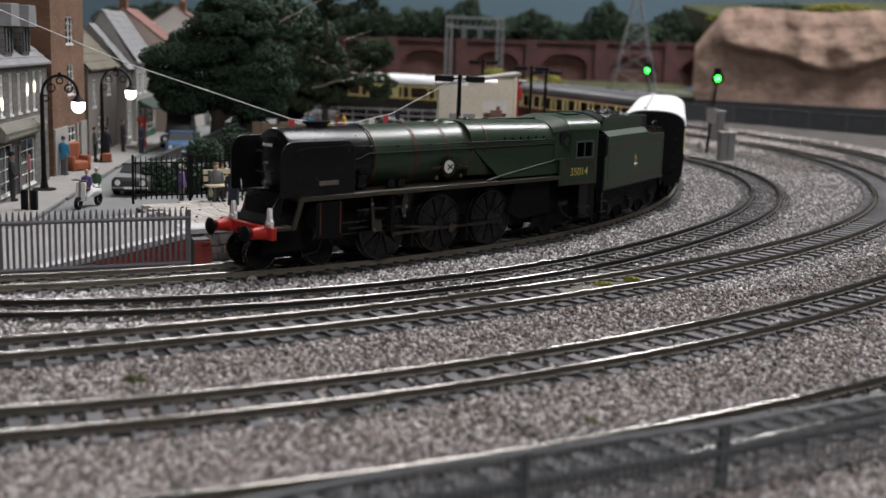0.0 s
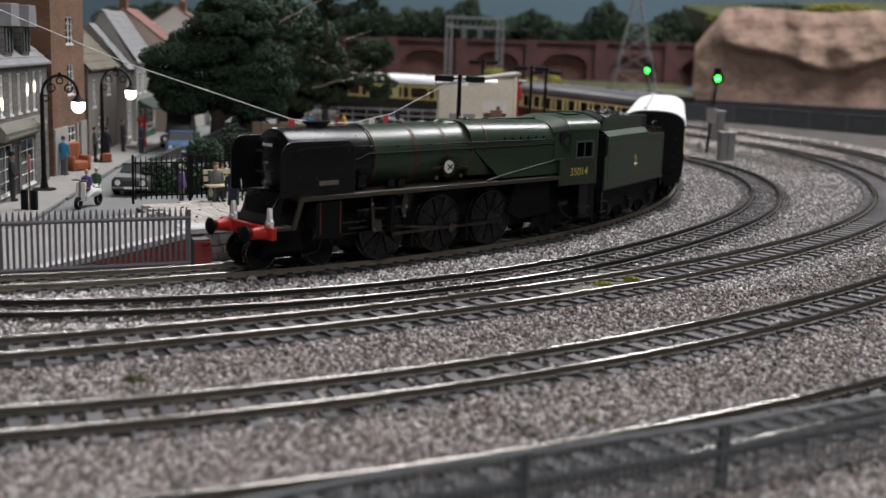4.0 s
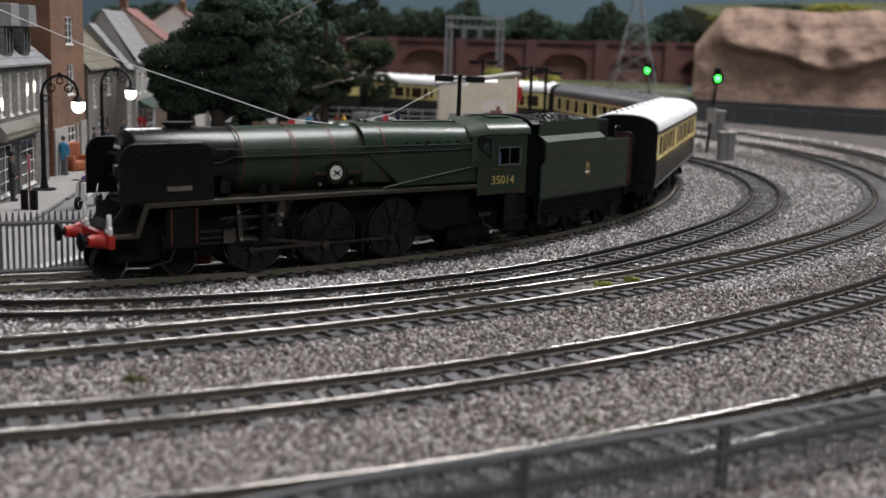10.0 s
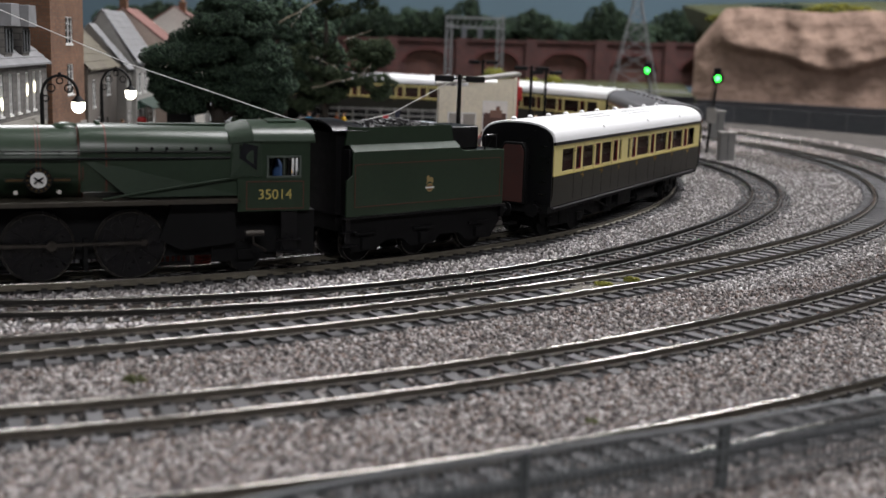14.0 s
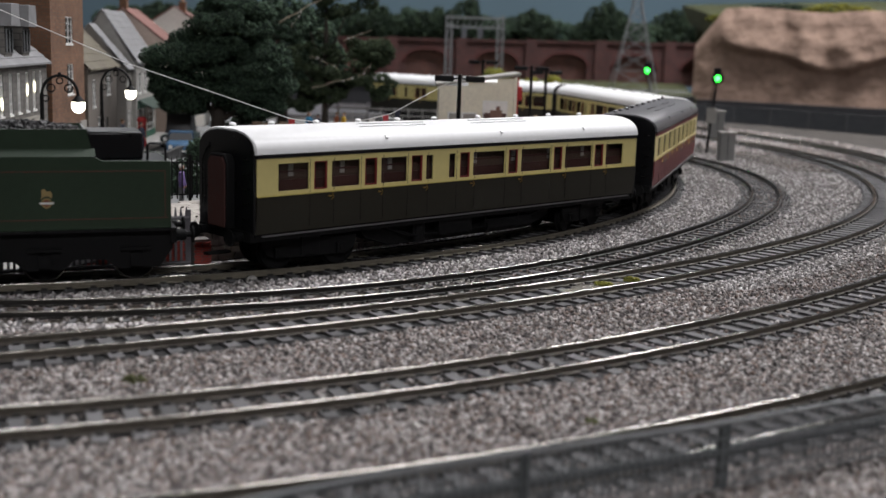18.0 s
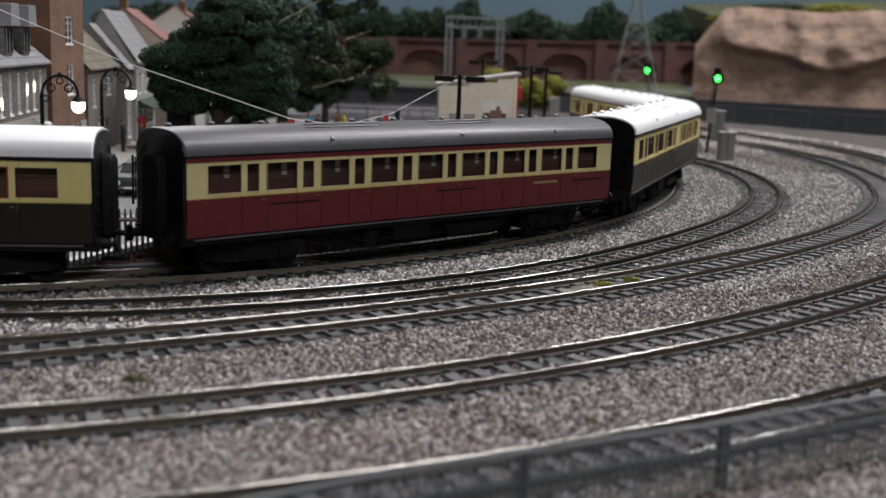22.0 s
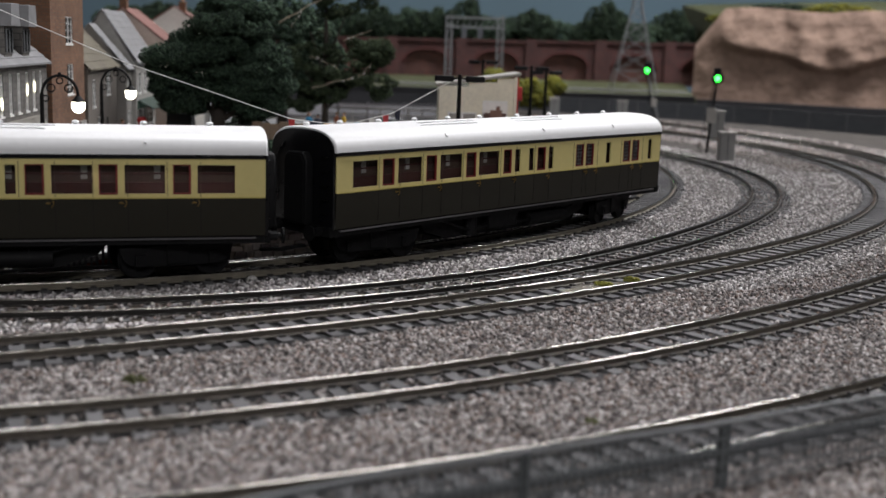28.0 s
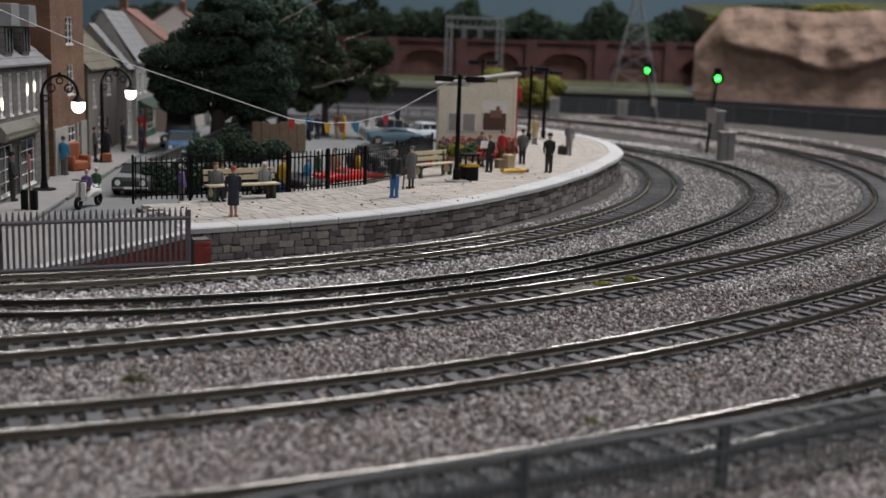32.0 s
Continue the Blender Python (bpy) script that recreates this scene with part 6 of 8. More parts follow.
def on_ramp(d, off):
    return RA[0] + d * math.cos(RT) - off * math.sin(RT), RA[1] + d * math.sin(RT) + off * math.cos(RT)


core = Geo().add([(*on_ramp(0, 0.6), -3.5), (*on_ramp(RL, 0.6), -3.5), (*on_ramp(RL, 0.6), 10), (*on_ramp(0, 0.6), -3.2), (*on_ramp(0, 3), -3.5), (*on_ramp(RL, 3), -3.5), (*on_ramp(RL, 3), 10), (*on_ramp(0, 3), -3.2)], [(0, 1, 2, 3), (7, 6, 5, 4), (0, 4, 5, 1), (1, 5, 6, 2), (2, 6, 7, 3), (3, 7, 4, 0)])
part("core", core, "mortar", wall_d)
bk = Geo().box((0, 0, 0), (2.7, 1.0, 0.85)).mesh("brick", [M["brick"]], 0)
for row in range(12):
    for k in range(20):
        d = (k + 0.5 + 0.5 * (row % 2)) * RL / 20.5
        z = -2.9 + 1.05 * row
        if z < ramp_top(d) - 2.6:
            part("brick", bk, "brick", wall_d, at=(*on_ramp(d, 0.4), z), rz=RT)
for k in range(5):
    d0, d1 = RL * k / 5 + 0.2, RL * (k + 1) / 5 - 0.2
    part("coping_slab", Geo().add([(*on_ramp(d, o), ramp_top(d) + h) for h in (-2.0, 0.2) for d, o in ((d0, -0.5), (d1, -0.5), (d1, 7), (d0, 7))], [(3, 2, 1, 0), (4, 5, 6, 7), (0, 1, 5, 4), (1, 2, 6, 5), (2, 3, 7, 6), (3, 0, 4, 7)]), "coping", wall_d)
tagged(part("ramp", Geo().add([(*on_ramp(0, 7), -2.2), (*on_ramp(RL, 7), 10.8), (-122, 500, 10.6), (-185, 470, 4.4), (*on_ramp(0, 7), -3.6), (*on_ramp(RL, 7), -3.6), (-122, 500, -3.6), (-185, 470, -3.6)], [(0, 1, 2, 3), (7, 6, 5, 4), (0, 4, 5, 1), (1, 5, 6, 2), (2, 6, 7, 3), (3, 7, 4, 0)]), "yard", None, smooth=0), "pale concrete ramp down from the platform", "ramp", kind="structure")
part("pier_core", Geo().box((-96.4, 441.2, 2.4), (6.2, 6.2, 12), rz=0.42), "mortar", wall_d)
for row in range(10):
    for k in range(2):
        x = -1.55 + 3.0 * k + (0.3 if row % 2 else -0.2)
        part("brick", bk, "brick", wall_d, at=(-96.4 + x * math.cos(0.42) + 3.2 * math.sin(0.42), 441.2 + x * math.sin(0.42) - 3.2 * math.cos(0.42), -2.6 + 1.08 * row), rz=0.42)
        part("brick", bk, "brick", wall_d, at=(-96.4 + 3.2 * math.cos(0.42) - x * math.sin(0.42), 441.2 + 3.2 * math.sin(0.42) + x * math.cos(0.42), -2.6 + 1.08 * row), rz=0.42 + math.pi / 2)


# ---- figures: one plain mesh each ----
SKIN = paint("skin tone plastic", (0.42, 0.24, 0.17))


def figure(x, y, z, rz, coat, legs, head, label, h=23.0, skirt=False, pose_="stand", hat=False):
    k = h / 23.0
    g = Geo()
    g.k = 0
    if pose_ == "sit":
        for sy in (-1.3, 1.3):
            g.cyl((0, sy, 0.4), (0.4, sy, 6), 0.8, 1.1, 8).cyl((0.4, sy, 6), (-5, sy, 6.6), 1.2, 1.5, 8).box((0.9, sy, 0.5), (2.6, 1.2, 0.9))
        zt, ox = 5.8, -5.0
    else:
        for sy in (-1.25, 1.25):
            if skirt:
                g.cyl((0, sy * 0.8, 0.4), (0, sy * 0.8, 8), 0.6, 0.75, 8)
            else:
                g.cyl((0, sy, 0.4), (0, sy * 0.9, 11), 0.85, 1.35, 8)
            g.box((0.5, sy, 0.5), (2.8, 1.3, 1.0))
        zt, ox = 10.5, 0.0
    g.k = 1
    ring = lambda zz, a, b: [(ox + a * math.cos(2 * math.pi * i / 12), b * math.sin(2 * math.pi * i / 12), zz) for i in range(12)]
    low = 5.2 if skirt else (zt - 1.5)
    g.loft([ring(low, 1.9 if skirt else 1.4, 2.6 if skirt else 2.2), ring(zt + 2.0, 1.5, 2.2), ring(zt + 5.5, 1.7, 2.7), ring(zt + 7.8, 1.3, 2.5), ring(zt + 8.6, 0.7, 0.9)])
    for sy in (-1, 1):
        g.cyl((ox, sy * 2.6, zt + 7.4), (ox + 0.4, sy * 3.2, zt + 3.6), 0.85, 0.7, 7).cyl((ox + 0.4, sy * 3.2, zt + 3.6), (ox + 1.6, sy * 2.4, zt + 0.8), 0.7, 0.55, 7)
    g.k = 2
    g.ball((ox, 0, zt + 10.4), (1.25, 1.15, 1.55), 10, 7)
    for sy in (-1, 1):
        g.ball((ox + 1.7, sy * 2.3, zt + 0.5), 0.55, 6, 5)
    g.k = 3
    g.ball((ox - 0.25, 0, zt + 11.0), (1.35, 1.3, 1.25), 10, 6)
    if hat:
        g.cyl((ox, 0, zt + 11.2), (ox, 0, zt + 11.5), 2.0, n=12).cyl((ox, 0, zt + 11.4), (ox, 0, zt + 12.6), 1.4, 1.25, 12)
    g.v = [(a * k, b * k, c * k) for a, b, c in g.v]
    me = g.mesh("figurine", [M[legs], M[coat], M[SKIN], M[head]])
    ob = new("figurine", me)
    ob.matrix_basis = pose(x * U, y * U, z * U, 0, 0, math.degrees(rz))
    if pose_ == "lie":
        ob.matrix_basis = pose(x * U, y * U, (z + 2.2) * U, 0, -90, math.degrees(rz))
    return tagged(ob, label, "figurine", "model figures")


for nm, c in (("navy", (0.015, 0.018, 0.035)), ("coatblack", (0.014, 0.014, 0.016)), ("coatgrey", (0.10, 0.10, 0.105)), ("jeans", (0.05, 0.16, 0.36)), ("tan", (0.42, 0.33, 0.20)), ("suitgrey", (0.17, 0.18, 0.185)),
              ("bluecoat", (0.03, 0.20, 0.36)), ("hairdark", (0.02, 0.015, 0.012)), ("hairwhite", (0.55, 0.53, 0.50)), ("yellowish", (0.60, 0.36, 0.03)), ("redcloth", (0.40, 0.03, 0.03)), ("greencloth", (0.03, 0.09, 0.04)), ("purple", (0.12, 0.08, 0.22)), ("orangecloth", (0.26, 0.075, 0.028)), ("whitecloth", (0.6, 0.6, 0.58)), ("brownhair", (0.10, 0.05, 0.02))):
    paint(nm, c, 0.65)
figure(-25, 554, ptop(-25), -2.0, "p_coatblack", "p_jeans", "p_coatgrey", "man in black jacket and blue jeans on the platform", 24)
figure(-18, 591, ptop(-18), 2.2, "p_coatgrey", "p_coatblack", "p_coatgrey", "man in long grey coat with walking stick", 23, True)
figure(-91, 482, ptop(-91), 1.9, "p_navy", SKIN, "p_redcloth", "woman in navy dress standing on the platform", 22.5, True)
figure(-106, 528, ptop(-104), -1.0, "p_coatgrey", "p_coatblack", "p_brownhair", "old man in grey coat seated on the bench", 23, False, "sit")
figure(-85, 543, ptop(-84), -0.9, "p_suitgrey", "p_hairdark", "p_hairwhite", "white-haired woman in grey coat seated on the bench", 22, False, "sit")
figure(26, 676, ptop(26), -2.0, "p_coatblack", "p_coatblack", "p_brownhair", "man in dark suit reading a newspaper", 23)
figure(49, 727, ptop(49), 1.2, "p_coatgrey", "p_coatblack", "p_hairdark", "man in dark grey coat on the platform", 23)
figure(62, 680, ptop(62), -2.0, "p_coatblack", "p_coatblack", "p_coatblack", "uniformed railway man with peaked cap", 24, hat=True)
figure(68, 877, ptop(68), -1.4, "p_tan", "p_hairdark", "p_tan", "figure in a tan raincoat", 23, True)
figure(86, 795, ptop(86), 1.0, "p_suitgrey", "p_suitgrey", "p_brownhair", "man in pale grey suit beside a case", 24)
figure(33, 664, ptop(33), 3.7, "p_yellowish", "p_yellowish", "p_navy", "figure in yellow overall lying on the platform", 20, pose_="lie")
figure(-210.0, 544.0, STREET + 1.3, 0.2, "p_coatblack", "p_coatblack", "p_coatblack", "man in black suit and bowler leaning at the shop", 24, hat=True)
figure(-221, 651, STREET + 1.3, 1.2, "p_bluecoat", "p_coatgrey", "p_hairdark", "figure in bright blue coat facing the shop", 23)
figure(-229, 735, STREET + 1.3, 0.4, "p_coatgrey", "p_coatblack", "p_hairdark", "figure in dark clothes by the doorway", 22)
figure(-222, 738, STREET + 1.3, 0.9, "p_navy", "p_coatblack", "p_hairdark", "figure in navy coat by the doorway", 22)
figure(-228, 795, STREET + 1.3, 0.0, "p_navy", "p_coatblack", "p_brownhair", "figure in blue uniform on the pavement", 23)
figure(-213, 788, STREET + 1.3, -0.4, "p_navy", "p_navy", "p_hairdark", "figure in dark blue coat at the kerb", 22)
for i, (x, y, c, l, hd, lab) in enumerate([(-129, 549, "p_purple", "p_coatgrey", "p_hairwhite", "figure in purple top behind the railings"), (-112, 566, "p_tan", "p_coatgrey", "p_brownhair", "figure in tan top behind the railings"), (-84, 585, "p_yellowish", "p_jeans", "p_brownhair", "figure in yellow behind the railings"),
                                       (-74, 606, "p_bluecoat", "p_jeans", "p_hairwhite", "figure in blue behind the railings"), (-72, 635, "p_greencloth", "p_coatblack", "p_hairwhite", "figure in dark green coat with white hat"), (-63, 640, "p_tan", "p_coatblack", "p_hairdark", "figure in cream coat behind the railings"),
                                       (-54, 656, "p_coatblack", "p_jeans", "p_hairdark", "figure in black behind the railings"), (-50, 645, "p_yellowish", "p_jeans", "p_hairdark", "figure with bright yellow top behind the railings"), (-116, 950, "p_bluecoat", "p_navy", "p_brownhair", "figure in blue in the car park"),
                                       (-110, 962, "p_navy", "p_navy", "p_hairdark", "figure in navy in the car park"), (-96, 985, "p_orangecloth", "p_tan", "p_brownhair", "figure in orange in the car park"), (-88, 965, "p_yellowish", "p_yellowish", "p_brownhair", "figure in yellow dress in the car park")]):
    figure(x, y, STREET, 0.9 * i, c, l, hd, lab, 22 + (i % 3))
part_paper = tagged(part("newspaper", Geo().box((22.5, 672, 29.5), (5, 0.4, 4.5), rz=0.5, rx=0.3), "white", None), "open white newspaper held by a figure", "newspaper")


# ---- cars ----
def car(x, y, rz, colour, label, length=54, width=21, height=17.5, open_top=False, name="model_car"):
    c = thing(name, x, y, STREET, rz, label, "car", "parked cars")
    L, W, H = length / 2, width / 2, height
    def sec(xx, w, z0, z1, r=2.0):
        return [(xx, -w, z0), (xx, -w, z1 - r), (xx, -w + r * 0.8, z1), (xx, w - r * 0.8, z1), (xx, w, z1 - r), (xx, w, z0)]
    body = Geo().loft([sec(-L, W * 0.86, 4, 8.4), sec(-L * 0.93, W * 0.97, 3.2, 10.2), sec(-L * 0.5, W, 3, 11), sec(0.1 * L, W, 3, 11.2), sec(L * 0.6, W * 0.99, 3, 10.6), sec(L * 0.94, W * 0.95, 3.2, 9.6), sec(L, W * 0.84, 4, 8)])
    part("body", body, colour, c, bevel=0.4, smooth=40)
    if open_top:
        part("seat", Geo().span(-6, 8, -W * 0.75, W * 0.75, 9, 12), "p_hairdark", c, bevel=0.6)
        part("windscreen", Geo().add([(-9, -W * 0.8, 11), (-9, W * 0.8, 11), (-6, W * 0.7, H), (-6, -W * 0.7, H), (-8.5, -W * 0.8, 11), (-8.5, W * 0.8, 11), (-5.5, W * 0.7, H), (-5.5, -W * 0.7, H)], [(0, 1, 2, 3), (7, 6, 5, 4), (0, 4, 5, 1), (1, 5, 6, 2), (2, 6, 7, 3), (3, 7, 4, 0)]), "glass", c)
        part("hood", Geo().box((9, 0, 12.4), (7, W * 1.6, 3)), "p_hairdark", c, bevel=0.8)
    else:
        part("glasshouse", Geo().loft([sec(-L * 0.42, W * 0.86, 10.8, 11.2, 0.3), sec(-L * 0.22, W * 0.80, 10.8, H - 0.6, 1.4), sec(L * 0.35, W * 0.80, 10.8, H - 0.6, 1.4), sec(L * 0.66, W * 0.84, 10.4, 11, 0.3)]), "carglass", c)
        part("roof", Geo().loft([sec(-L * 0.24, W * 0.80, H - 1.6, H - 0.4, 0.5), sec(0, W * 0.82, H - 1.4, H, 0.6), sec(L * 0.38, W * 0.80, H - 1.6, H - 0.5, 0.5)]), colour, c, bevel=0.2)
        for xx in (-L * 0.22, L * 0.06, L * 0.36):
            part("pillar", Geo().span(xx - 0.5, xx + 0.5, -W * 0.83, -W * 0.79, 10.8, H - 1).span(xx - 0.5, xx + 0.5, W * 0.79, W * 0.83, 10.8, H - 1), colour, c)
    for sx in (-0.62, 0.62):
        for sy in (-1, 1):
            w = part("wheel", Geo().lathe([(2.2, -1.2), (4.0, -1.2), (4.2, 0), (4.0, 1.2), (2.2, 1.2)], axis="y", n=18), "matt_black", c, at=(sx * L, sy * (W - 1.2), 4.1))
            part("hub", Geo().lathe([(0.1, -1.3), (2.3, -1.3), (2.3, 1.3), (0.1, 1.3)], axis="y", n=14), "steel", w)
    for xx, m, nm in ((-L, "white", "headlight"), (L, "redframe", "tail_light")):
        for sy in (-1, 1):
            part(nm, Geo().lathe([(0.1, -0.5), (1.5, -0.4), (1.5, 0.4), (0.1, 0.5)], (xx * 0.985, sy * W * 0.62, 7.4), "x", 12), m, c)
        part("bumper", Geo().span(xx * 1.0 - 0.6, xx * 1.0 + 0.6, -W * 0.9, W * 0.9, 4.2, 5.4), "steel", c, bevel=0.3)
    part("number_plate", Geo().span(-L - 0.9, -L - 0.6, -3, 3, 4.3, 5.5), "white", c)
    return c


car(-164, 604, 1.62, paint("greygreen car", (0.028, 0.034, 0.031), 0.5), "dark grey green saloon car in the street", 50, 20.5, 16)
car(-203, 862, 1.62, paint("darkteal van", (0.02, 0.035, 0.035), 0.4), "dark green van parked in the street", 52, 22, 26)
car(-188, 800, 1.75, paint("blue car", (0.05, 0.12, 0.22), 0.4), "blue car parked by the wall", 48, 20, 17)
car(-55, 634, 0.75, paint("bright red car", (0.48, 0.015, 0.012), 0.3, coat=0.3), "bright red car behind the railings", 42, 19, 12.5)
car(-50, 985, 0.35, paint("pale grey car", (0.24, 0.25, 0.24), 0.35), "pale grey rounded car in the car park", 52, 21, 19)
car(-44, 935, 0.25, paint("teal car", (0.035, 0.085, 0.12), 0.4), "dull blue car in the car park", 48, 20, 14)
car(-20, 975, 0.5, paint("white blue car", (0.50, 0.55, 0.60), 0.35), "pale blue and white car in the car park", 50, 20, 17)
car(-48, 738, 2.2, paint("dark grey car", (0.06, 0.06, 0.062), 0.35), "dark grey rounded car behind the railings", 42, 19, 17)
car(-86, 604, 2.5, "p_coatblack", "black car behind the railings", 44, 19, 13)


# ---- street lamps, post box, bollards, scooter ----
def street_lamp(x, y, z, rz):
    s = thing("street_lamp", x, y, z, rz, "black swan-neck street lamp with a glowing white globe", "street lamp", "street lamps")
    part("post", Geo().lathe([(6, 0), (6, 0.6), (2.2, 0.8), (1.7, 4), (1.3, 8), (1.0, 50)], n=12), "matt_black", s)
    arc = [(9 - 9 * math.cos(a), 0, 49 + 10.5 * math.sin(a)) for a in [math.pi * i / 14 for i in range(15)]] + [(18, 0, 48)]
    part("arm", Geo().tube(arc, 0.75, 8), "matt_black", s)
    scr = Geo()
    for cx, cz, r in ((4.6, 47.0, 2.0), (13.4, 47.0, 2.0), (9.0, 50.8, 1.6), (1.9, 41.6, 1.5)):
        scr.torus((cx, 0, cz + 6), r, 0.35, "y", 14, 6)
    part("scroll", scr, "matt_black", s)
    part("cap", Geo().lathe([(1.0, 39.5), (2.2, 38.0), (3.5, 36.8), (3.5, 36.2)], (18, 0, 9.8), n=14), "matt_black", s)
    part("globe", Geo().lathe([(3.4, 36.2), (3.5, 34.4), (3.1, 32.2), (1.8, 30.8), (0.1, 30.4)], (18, 0, 9.8), n=16), "lampglow", s, "glowing white globe")
    part("finial", Geo().ball((9, 0, 60.4), 0.9, 8, 6), "matt_black", s)
    return s


street_lamp(-210.3, 588, STREET + 1.3, 0.25)
street_lamp(-221.6, 727, STREET + 1.3, 0.35)
pb = thing("post_box", -226, 838, STREET + 1.3, 0, "red pillar post box on the pavement", "post box")
part("body", Geo().lathe([(3.4, 0), (3.4, 1.5), (3.0, 2), (3.0, 18), (3.6, 18.5), (3.6, 20), (2.6, 21.4), (0.1, 22)], n=18), "p_redcloth", pb)
part("slot", Geo().box((2.7, -1.5, 15), (0.8, 3, 0.8)), "matt_black", pb)
for x in (-195, -190.5):
    b = thing("bollard", x, 519, STREET, 0, "black square bollard by the yard", "bollard", "bollards")
    part("post", Geo().span(-1.4, 1.4, -1.4, 1.4, -0.2, 10.5), "matt_black", b, bevel=0.3)
sg = thing("sign_post", -192.5, 519, STREET, 0, "thin post with a red and white top", "sign post")
part("post", Geo().cyl((0, 0, -0.5), (0, 0, 27), 0.4, n=8), "p_brownhair", sg)
part("sleeve", Geo().cyl((0, 0, 20), (0, 0, 27), 0.8, n=8), "p_flowerpink" if "p_flowerpink" in M else paint("flowerpink", (0.35, 0.12, 0.14)), sg)
sc = thing("motor_scooter", -172, 540, STREET, 1.35, "white motor scooter carrying two riders", "scooter")
part("body", Geo().loft([[(x, w * math.cos(a), z + h * math.sin(a)) for a in [2 * math.pi * i / 10 for i in range(10)]] for x, w, z, h in ((11, 0.8, 7, 1.5), (7, 2.6, 7.4, 2.6), (1, 2.8, 7.6, 2.6), (-3, 1.2, 5, 1.4))]), "p_whitecloth", sc)
part("leg_shield", Geo().box((-7, 0, 8.5), (0.8, 5.4, 9), ry=0.2), "p_whitecloth", sc, bevel=0.3)
part("handlebar", Geo().cyl((-7.5, -4, 14), (-7.5, 4, 14), 0.45, n=6).cyl((-8.4, 0, 4), (-7.3, 0, 14), 0.5, n=6), "steel", sc)
for x in (-9, 9):
    part("wheel", Geo().torus((x, 0, 3.2), 2.2, 1.0, "y", 16, 8), "matt_black", sc)
figure(-173.5, 536, STREET + 4.5, -1.8, "p_purple", "p_brownhair", SKIN, "scooter rider in purple top", 18, pose_="sit")
figure(-171, 543, STREET + 5.0, -1.8, "p_greencloth", "p_whitecloth", "p_hairwhite", "pillion rider in green top and white trousers", 18, pose_="sit")
ch = thing("armchair", -222, 677, STREET + 1.3, -0.6, "orange upholstered armchair on the pavement", "armchair")
part("seat", Geo().span(-5, 5, -5, 5, 0, 6), "p_orangecloth", ch, bevel=1.2)
part("backrest", Geo().span(-6, -3, -5, 5, 3, 17), "p_orangecloth", ch, bevel=1.4)
for y in (-5.5, 5.5):
    part("armrest", Geo().span(-5, 5, y - 1.2, y + 1.2, 0, 9), "p_orangecloth", ch, bevel=1.0)
bx = thing("crate", -219, 727, STREET + 1.3, 0.3, "small orange crate by the doorway", "crate")
part("box", Geo().span(-3, 3, -3, 3, 0, 5.5), "p_orangecloth", bx, bevel=0.3)
rw = thing("boarded_fence", -196, 744, STREET, math.atan2(116, 46), "sloping grey boarded fence beside the tree", "fence")
for k in range(20):
    h = 1.5 + 20.5 * (k + 0.5) / 20
    part("board", Geo().span(6.2 * k + 0.15, 6.2 * k + 6.05, -1.0 - 0.25 * (k % 2), 0.8, 0, h), "p_greyboard" if "p_greyboard" in M else paint("greyboard", (0.048, 0.048, 0.048), 0.85, var=0.3), rw)
part("capping", Geo().add([(0, -1.8, 1.2), (124, -1.8, 22.4), (124, 1.6, 22.4), (0, 1.6, 1.2), (0, -1.8, 2.4), (124, -1.8, 23.6), (124, 1.6, 23.6), (0, 1.6, 2.4)], [(3, 2, 1, 0), (4, 5, 6, 7), (0, 1, 5, 4), (1, 2, 6, 5), (2, 3, 7, 6), (3, 0, 4, 7)]), "p_greyboard", rw)
hb = thing("hoarding", -124, 836, STREET, 0.35, "weathered brown board hoarding under the tree", "hoarding")
for k in range(6):
    part("board", Geo().span(-20 + 6.7 * k, -13.6 + 6.7 * k, -0.8 - 0.2 * (k % 2), 0.8, 0, 23 - (k % 3) * 0.8), paint("brown board", (0.20, 0.145, 0.10), 0.9, var=0.3), hb)
for x in (-18, 18):
    part("prop", Geo().span(x - 1, x + 1, 0.8, 2.4, 0, 22), "p_brown board", hb)


# ==== platform furniture ====
def bench(x, y, z, rz, length):
    b = thing("platform_bench", x, y, z, rz, "cream slatted platform bench with dark green ends", "bench", "platform benches")
    for i, (yy, zz) in enumerate(((-4.5, 7.2), (-2.2, 7.2), (0.1, 7.2))):
        part("seat_slat", Geo().span(-length / 2, length / 2, yy - 0.95, yy + 0.95, zz - 0.4, zz + 0.5), "p_benchcream", b, bevel=0.2)
    for zz in (10.2, 13.4):
        part("back_slat", Geo().box((0, 1.4 + (zz - 10) * 0.12, zz), (length, 0.8, 2.4), rx=-0.12), "p_benchcream", b, bevel=0.2)
    for k in (-0.42, 0.42):
        e = part("bench_end", Geo().prism([(-5, 0), (-3.4, 0), (-2.6, 3), (-1, 3), (0.6, 0), (2, 0), (1.6, 7), (2.4, 14), (1.2, 14), (0.2, 7.4), (-5.2, 7.0)], k * length - 0.7, k * length + 0.7), "p_benchgreen", b)
        part("end_disc", Geo().cyl((k * length - 0.9, -2.2, 4.0), (k * length + 0.9, -2.2, 4.0), 2.3, n=16), "p_benchcream", e)
    return b


paint("benchcream", (0.46, 0.40, 0.27), 0.6)
paint("benchgreen", (0.03, 0.05, 0.035), 0.6)
bench(-98, 538, ptop(-97), 0.62, 37)
bench(-9, 650, ptop(-9), 0.85, 30)


